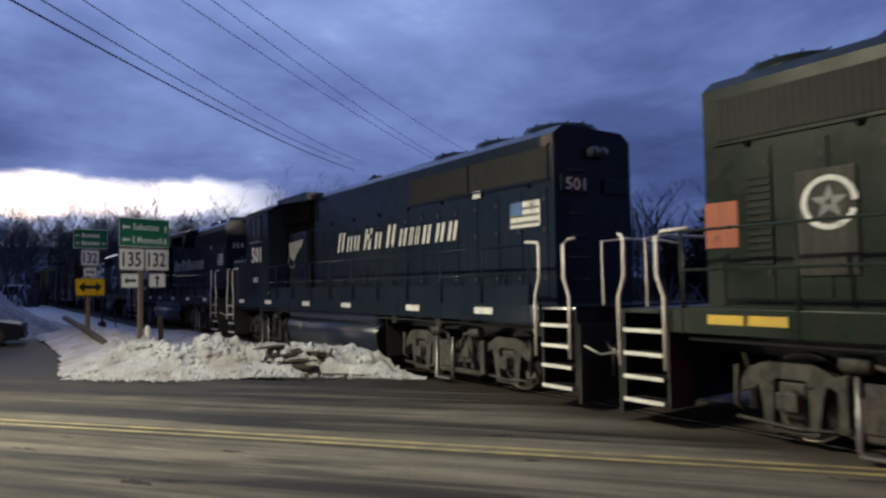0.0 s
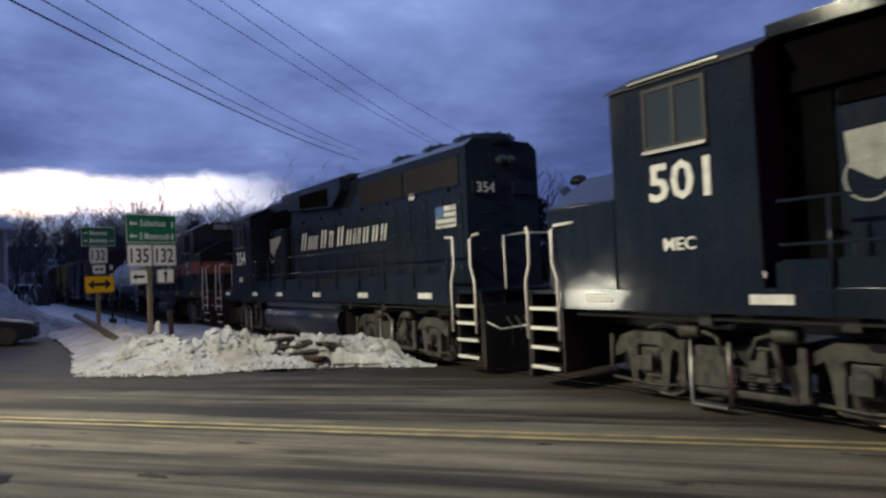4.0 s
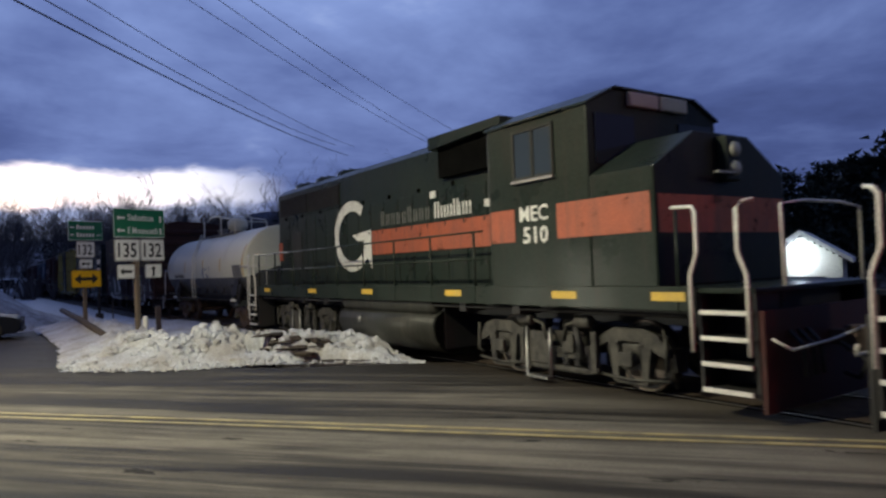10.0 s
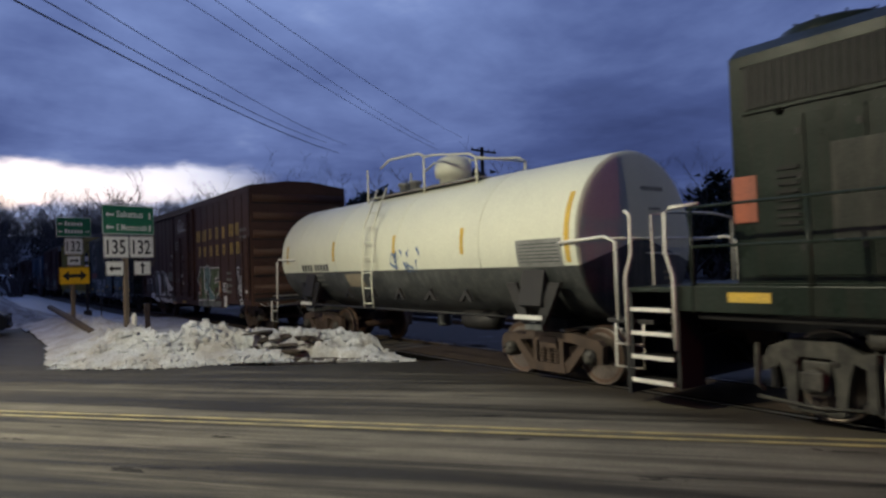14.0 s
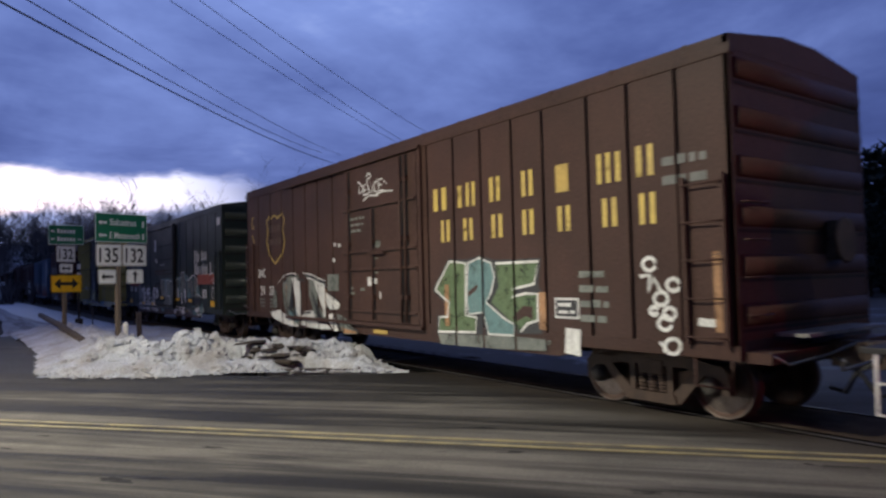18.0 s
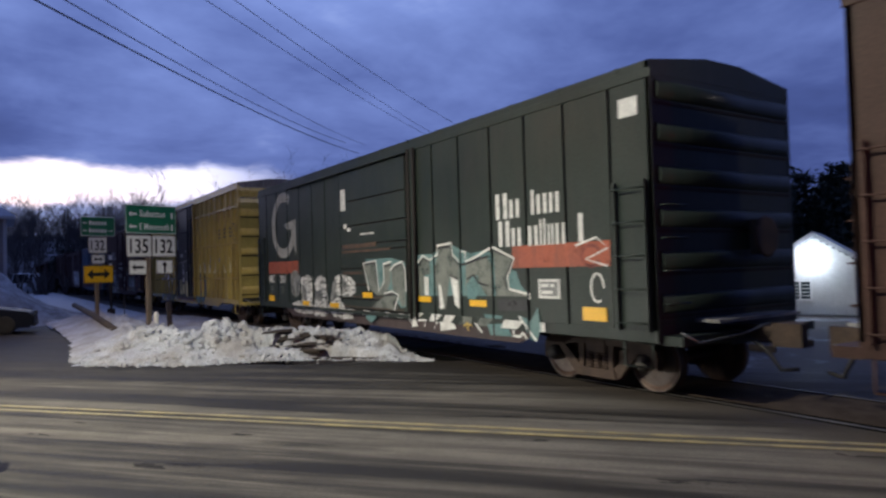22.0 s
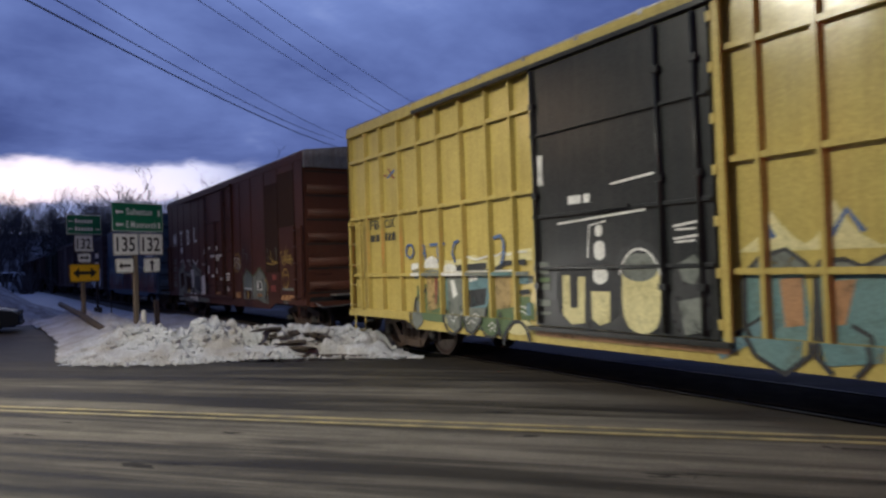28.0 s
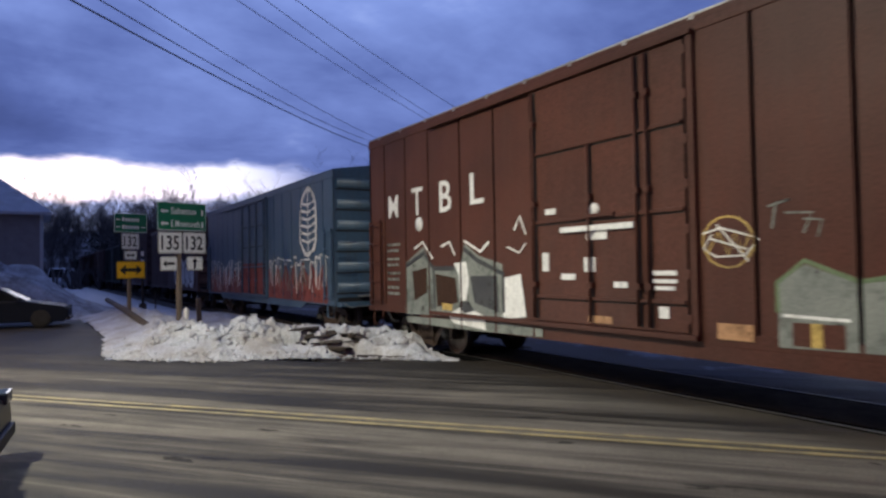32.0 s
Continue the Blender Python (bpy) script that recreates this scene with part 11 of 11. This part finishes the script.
# ---------------------------------------------------------------- poles and wires
def build_wires():
    def pole(x, y, h, turn, n):
        p = thing("utility_pole", "dark wooden utility pole with crossarms and insulators", "utility pole", "utility poles", pose(x, y, 0, 0, 0, turn))
        bm = bmesh.new()
        lathe(bm, [(0.17, -0.2), (0.12, h)], 12, (0, 0, 0), "z")
        part("pole", bm, M["polewood"], p)
        for z in (h - 0.35, h - 1.5)[:n]:
            arm = pbox("crossarm", M["polewood"], p, -1.2, 1.2, -0.2, -0.09, z, z + 0.12, 0.01)
            for q in (-1.1, -0.5, 0.5, 1.1):
                bm = bmesh.new()
                lathe(bm, [(0.02, z + 0.1), (0.05, z + 0.16), (0.03, z + 0.2), (0.05, z + 0.24), (0.001, z + 0.28)], 10, (q, -0.145, 0), "z")
                part("insulator", bm, M["panelgrey"], arm)
        return p
    far = Vector((-34.6, 27.8, 0))
    pole(far.x, far.y, 9.6, 100, 1)
    # where each wire is seen from the eye, in degrees: bearing and rise high up, bearing and rise low down; its height high up, how far off it is low down
    lines = (
        ((86.65, 19.41), (65.75, 10.53), 6.1, 30.0, 0.016),
        ((84.81, 19.70), (66.67, 11.40), 6.3, 29.0, 0.011),
        ((82.12, 20.08), (64.80, 11.23), 6.5, 31.0, 0.009),
        ((74.86, 20.89), (57.61, 11.19), 9.5, 39.0, 0.011),
        ((72.66, 21.07), (57.60, 11.62), 9.6, 39.0, 0.011),
        ((70.17, 21.24), (55.17, 12.06), 9.7, 40.0, 0.011),
    )

    def way(turn, up):
        a, b = radians(turn), radians(up)
        return Vector((-math.sin(a) * math.cos(b), math.cos(a) * math.cos(b), math.sin(b)))

    for k, (high, low, z, off, r) in enumerate(lines):
        d1, d2 = way(*high), way(*low)
        p1, p2 = EYE + d1 * ((z - EYE.z) / d1.z), EYE + d2 * off
        pts = []
        for i in range(33):
            f = -0.35 + 2.2 * i / 32
            p = p2.lerp(p1, f)
            p.z -= 0.5 * f * (1 - f)
            pts.append(p)
        w = thing("overhead_wire", "black overhead wire strung between poles", "wire", "overhead wires")
        ptube("cable", M["wire"], w, pts, r, 5)
        if k in (0, 4):
            pole(pts[-1].x, pts[-1].y, pts[-1].z + 0.4, 55, 1)


# ---------------------------------------------------------------- trees
def bare_tree_mesh(seed, h, far=False):
    rnd = random.Random(seed)
    bm = bmesh.new()

    def grow(p, d, ln, r, depth):
        n = (1 if depth > 1 else 2) if far else 3 if depth < 2 else 2
        pts, rs = [p.copy()], [r]
        q = p.copy()
        dd = d.copy()
        for k in range(n):
            dd = (dd + Vector((rnd.uniform(-1, 1), rnd.uniform(-1, 1), rnd.uniform(-0.2, 0.5))) * 0.16).normalized()
            q = q + dd * ln / n
            pts.append(q.copy())
            rs.append(max(0.022 if far else 0.008, r * (1 - 0.65 * (k + 1) / n)))
        tube(bm, pts, rs, 3 if far else 6 if depth == 0 else 4 if depth == 1 else 3, False)
        if depth < 3:
            for k in range((9, 5, 4)[depth]):
                f = rnd.uniform(0.35, 1.0) if depth == 0 else rnd.uniform(0.25, 1.0)
                i = min(int(f * n), n - 1)
                at = pts[i].lerp(pts[i + 1], f * n - i)
                az = rnd.uniform(0, 6.28)
                out = Vector((math.cos(az), math.sin(az), rnd.uniform(0.35, 1.1))).normalized()
                grow(at, (out + dd * 0.5).normalized(), ln * rnd.uniform(0.32, 0.55), max(0.012, rs[i] * 0.5), depth + 1)

    grow(Vector((0, 0, -0.2)), Vector((0, 0, 1)), h * 0.82, h * 0.014, 0)
    return mesh_of("crown", bm, M["bark"])


def conifer_mesh(seed, h, tufts=34, boughs=46):
    """A ragged pine: a leader, uneven boughs in loose whorls, each ending in clumps of needle tufts."""
    rnd = random.Random(seed)
    bm = bmesh.new()
    lean = rnd.uniform(0, 6.28)
    for k in range(boughs):
        f = (k + rnd.random()) / boughs
        z = h * (0.14 + 0.84 * f)
        spread = h * 0.27 * (math.sin(math.pi * min(1.0, 0.22 + 0.80 * f)) ** 0.75) * rnd.uniform(0.45, 1.12)
        a = lean + 2.4 * k + rnd.uniform(-0.6, 0.6)
        spread *= 1.0 + 0.25 * math.cos(a - lean)
        c, s = math.cos(a), math.sin(a)
        end = Vector((c * spread, s * spread, z + spread * rnd.uniform(-0.05, 0.30)))
        tube(bm, [(0, 0, z), tuple(end * 0.5 + Vector((0, 0, z * 0.5))), tuple(end)], [0.07, 0.05, 0.02], 3, False)
        size = h * rnd.uniform(0.045, 0.085) * (1.15 - 0.4 * f)
        for q in range(tufts):
            g = rnd.uniform(0.35, 1.05)
            at = Vector((end.x * g, end.y * g, z + (end.z - z) * g)) + Vector((rnd.gauss(0, 1), rnd.gauss(0, 1), rnd.gauss(0, 0.45))) * size
            d = Vector((rnd.gauss(0, 1) + c * 0.6, rnd.gauss(0, 1) + s * 0.6, rnd.gauss(0.35, 0.6))).normalized()
            side = d.cross(Vector((rnd.gauss(0, 1), rnd.gauss(0, 1), rnd.gauss(0, 1)))).normalized()
            w = size * rnd.uniform(0.35, 0.8)
            v = [bm.verts.new(p) for p in (at - side * w * 0.5, at + d * w * 1.7, at + side * w * 0.5)]
            bm.faces.new(v)
    return mesh_of("crown", bm, M["needle"])


def build_trees():
    bare = [bare_tree_mesh(s, h) for s, h in ((1, 11), (2, 13), (3, 12), (4, 10))]
    firs = [conifer_mesh(s, h) for s, h in ((5, 10), (6, 11.5), (7, 9))]
    far_firs = [conifer_mesh(s, h, 12, 26) for s, h in ((8, 10), (9, 11.5), (10, 9))]
    trunk = {}
    for h in (9, 10, 11, 12, 13):
        bm = bmesh.new()
        lathe(bm, [(h * 0.016, -0.2), (h * 0.011, h * 0.4), (0.02, h * 0.8)], 8, (0, 0, 0), "z")
        trunk[h] = mesh_of("trunk", bm, M["bark"])
    woods = [bare_tree_mesh(s, h, True) for s, h in ((11, 11), (12, 13), (13, 12), (14, 10))]
    rnd = random.Random(77)

    def tree(x, y, kind, k, s):
        if kind == "fir":
            t = thing("fir_tree", "dark evergreen tree behind the railway line", "tree", "trees behind the track", pose(x, y, -0.1, 0, 0, rnd.uniform(0, 360)))
            t.scale = (s, s, s)
            part("trunk", trunk[(10, 11, 9)[k]], None, t)
            part("crown", firs[k], None, t, "dense dark needles")
        else:
            t = thing("bare_tree", "leafless winter tree behind the railway line", "tree", "trees behind the track", pose(x, y, -0.1, 0, 0, rnd.uniform(0, 360)))
            t.scale = (s, s, s)
            part("trunk", trunk[(11, 13, 12, 10)[k]], None, t)
            part("crown", bare[k], None, t, "bare grey-brown limbs and twigs")

    # belt of trees beyond the track to the north
    for k in range(80):
        az = radians(6 + 50 * (k + rnd.random() * 0.8) / 64)
        d = rnd.uniform(52, 88)
        x, y = -math.sin(az) * d, math.cos(az) * d
        if math.hypot(x + 34.6, y - 27.8) < 4:
            continue
        east = az < radians(30)
        tree(x, y, "fir" if rnd.random() < (1.0 if east else 0.55) else "bare", rnd.randrange(3), rnd.uniform(0.85, 1.2) * (d / 76 if east else 0.75))
    for k in range(22):
        az = radians(56 + 24 * k / 22)
        d = rnd.uniform(75, 120)
        tree(-math.sin(az) * d, math.cos(az) * d, "bare" if rnd.random() < 0.8 else "fir", rnd.randrange(3), rnd.uniform(0.8, 1.15))

    # far woods to the west, one mass
    def joined(name, meshes, spots, mat, label):
        V, F, base = [], [], 0
        for x, y, s, k, a, lift in spots:
            me = meshes[k]
            co = np.empty(len(me.vertices) * 3)
            me.vertices.foreach_get("co", co)
            co = co.reshape(-1, 3) * s
            c, n = math.cos(a), math.sin(a)
            V.append(np.stack([co[:, 0] * c - co[:, 1] * n + x, co[:, 0] * n + co[:, 1] * c + y, co[:, 2] + lift], 1))
            F += [[base + i for i in p.vertices] for p in me.polygons]
            base += len(co)
        me = bpy.data.meshes.new(name)
        me.from_pydata(np.concatenate(V).tolist(), [], F)
        me.materials.append(mat)
        tagged(new(name, me), label, "woods", kind="stuff")

    def rise(x, y):
        d = math.hypot(x, y)
        az = math.degrees(math.atan2(-x, y))
        return 16.5 * smooth((d - 130) / 150) * smooth((az - 62) / 14) * (0.85 + 0.3 * noise.noise((az * 0.12, 3, 0)))

    spots, firspots = [], []
    for k in range(560):
        az = radians(66 + 40 * rnd.random())
        d = rnd.uniform(110, 290)
        x, y = -math.sin(az) * d, math.cos(az) * d
        if k % 6:
            spots.append((x, y, rnd.uniform(0.8, 1.2), rnd.randrange(4), rnd.uniform(0, 6.28), rise(x, y)))
        else:
            firspots.append((x, y, rnd.uniform(0.6, 1.1), rnd.randrange(3), rnd.uniform(0, 6.28), rise(x, y)))
    for k in range(150):
        az = radians(4 + 62 * rnd.random())
        d = rnd.uniform(85, 130)
        x, y = -math.sin(az) * d, math.cos(az) * d
        (spots if k % 3 and az > radians(30) else firspots).append((x, y, rnd.uniform(0.6, 0.95), rnd.randrange(3), rnd.uniform(0, 6.28), 0.0))
    joined("far_woods", woods, spots, M["farbark"], "distant leafless winter woods against the sky")
    joined("far_evergreens", far_firs, firspots, M["needle"], "distant dark evergreens in the woods")
    bm = bmesh.new()
    prev = None
    for k in range(41):
        az = radians(58 + 60 * k / 40)
        row = []
        for d in (120, 160, 200, 240, 280, 330):
            x, y = -math.sin(az) * d, math.cos(az) * d
            row.append(bm.verts.new((x, y, rise(x, y) - 0.3 + 5.5 * smooth((d - 150) / 60) * (0.85 + 0.5 * noise.noise((x * 0.08, y * 0.08, 5))))))
        if prev:
            for q in range(5):
                bm.faces.new((prev[q], row[q], row[q + 1], prev[q + 1])).smooth = True
        prev = row
    tagged(part("wooded_hillside", bm, M["forestfloor"]), "brown wooded hillside behind the railway line", "hillside", kind="structure")
    # scrub under the woods, and a far ridge
    bm = bmesh.new()
    for k in range(900):
        az = radians(4 + 112 * rnd.random())
        d = rnd.uniform(85, 130) if az > radians(58) else rnd.uniform(60, 95)
        x, y = -math.sin(az) * d, math.cos(az) * d
        h = rnd.uniform(1.5, 4.2)
        w = rnd.uniform(0.8, 2.0)
        for q in range(4):
            a = rnd.uniform(0, 6.28)
            tube(bm, [(x, y, -0.2), (x + w * 0.5 * math.cos(a), y + w * 0.5 * math.sin(a), h * 0.55), (x + w * math.cos(a), y + w * math.sin(a), h * rnd.uniform(0.7, 1.1))], [0.16, 0.12, 0.03], 3, False)
    tagged(part("scrub", bm, M["farbark"]), "tangled leafless scrub along the edge of the woods", "scrub", kind="stuff")
    bm = bmesh.new()
    prev = None
    for k in range(61):
        az = radians(60 + 75 * k / 60)
        h = 95 + 60 * math.sin(k * 0.16 + 0.8) + 14 * noise.noise((k * 0.4, 0, 0))
        d = 1500
        p = (-math.sin(az) * d, math.cos(az) * d)
        row = [bm.verts.new((p[0], p[1], -30)), bm.verts.new((p[0] * 1.02, p[1] * 1.02, h * 0.6)), bm.verts.new((p[0] * 1.1, p[1] * 1.1, h))]
        if prev:
            for q in range(2):
                bm.faces.new((prev[q], row[q], row[q + 1], prev[q + 1])).smooth = True
        prev = row
    tagged(part("backdrop_ridge", bm, M["ridge"]), "far wooded ridge on the horizon, tinted pale blue for haze", "ridge", kind="structure")


M["forestfloor"] = surf("patchy_snow_forest_floor", (0.07, 0.062, 0.06), (0.26, 0.27, 0.30), 0.95, 0.0, 0.2, 2.0, 0.5)
# the ridge's pale blue is distance haze put into the colour
M["ridge"] = surf("haze_blue_far_forest", (0.12, 0.14, 0.19), (0.17, 0.19, 0.25), 0.9, 0.0, 0.01, 0.05, 0.0)
build_signs()
build_crossing()
# unseen poles and heads added to carry the three street lights
unseen_street_lamp(-8.6, -5.4, 0.0, 1.8, 0.9)
unseen_street_lamp(-21.0, -8.3, 0.0, 1.8)
unseen_street_lamp(9.0, 18.8, 0.0, -1.8)
build_vehicles()
build_buildings()
build_wires()
build_trees()


# ---------------------------------------------------------------- what moves
def motions():
    """The train rolls past; its wheels turn with it."""
    for ob, mid in VEHICLES:
        walk(ob, [(t, pose(mid + s, YC, 0)) for t, s in ROLL])
    ts, ss = [t for t, s in ROLL], [s for t, s in ROLL]
    for ob, x, r in WHEELSETS:
        n = int((ss[-1] - ss[0]) / r / 1.25) + 1
        rows = []
        for k in range(n + 1):
            t = 32.0 * k / n
            s = float(np.interp(t, ts, ss))
            a = (s - ss[0]) / r
            rows.append((t, pose(x, 0, r, 0, math.degrees(a) % 360.0, 0)))
        walk(ob, rows)


motions()
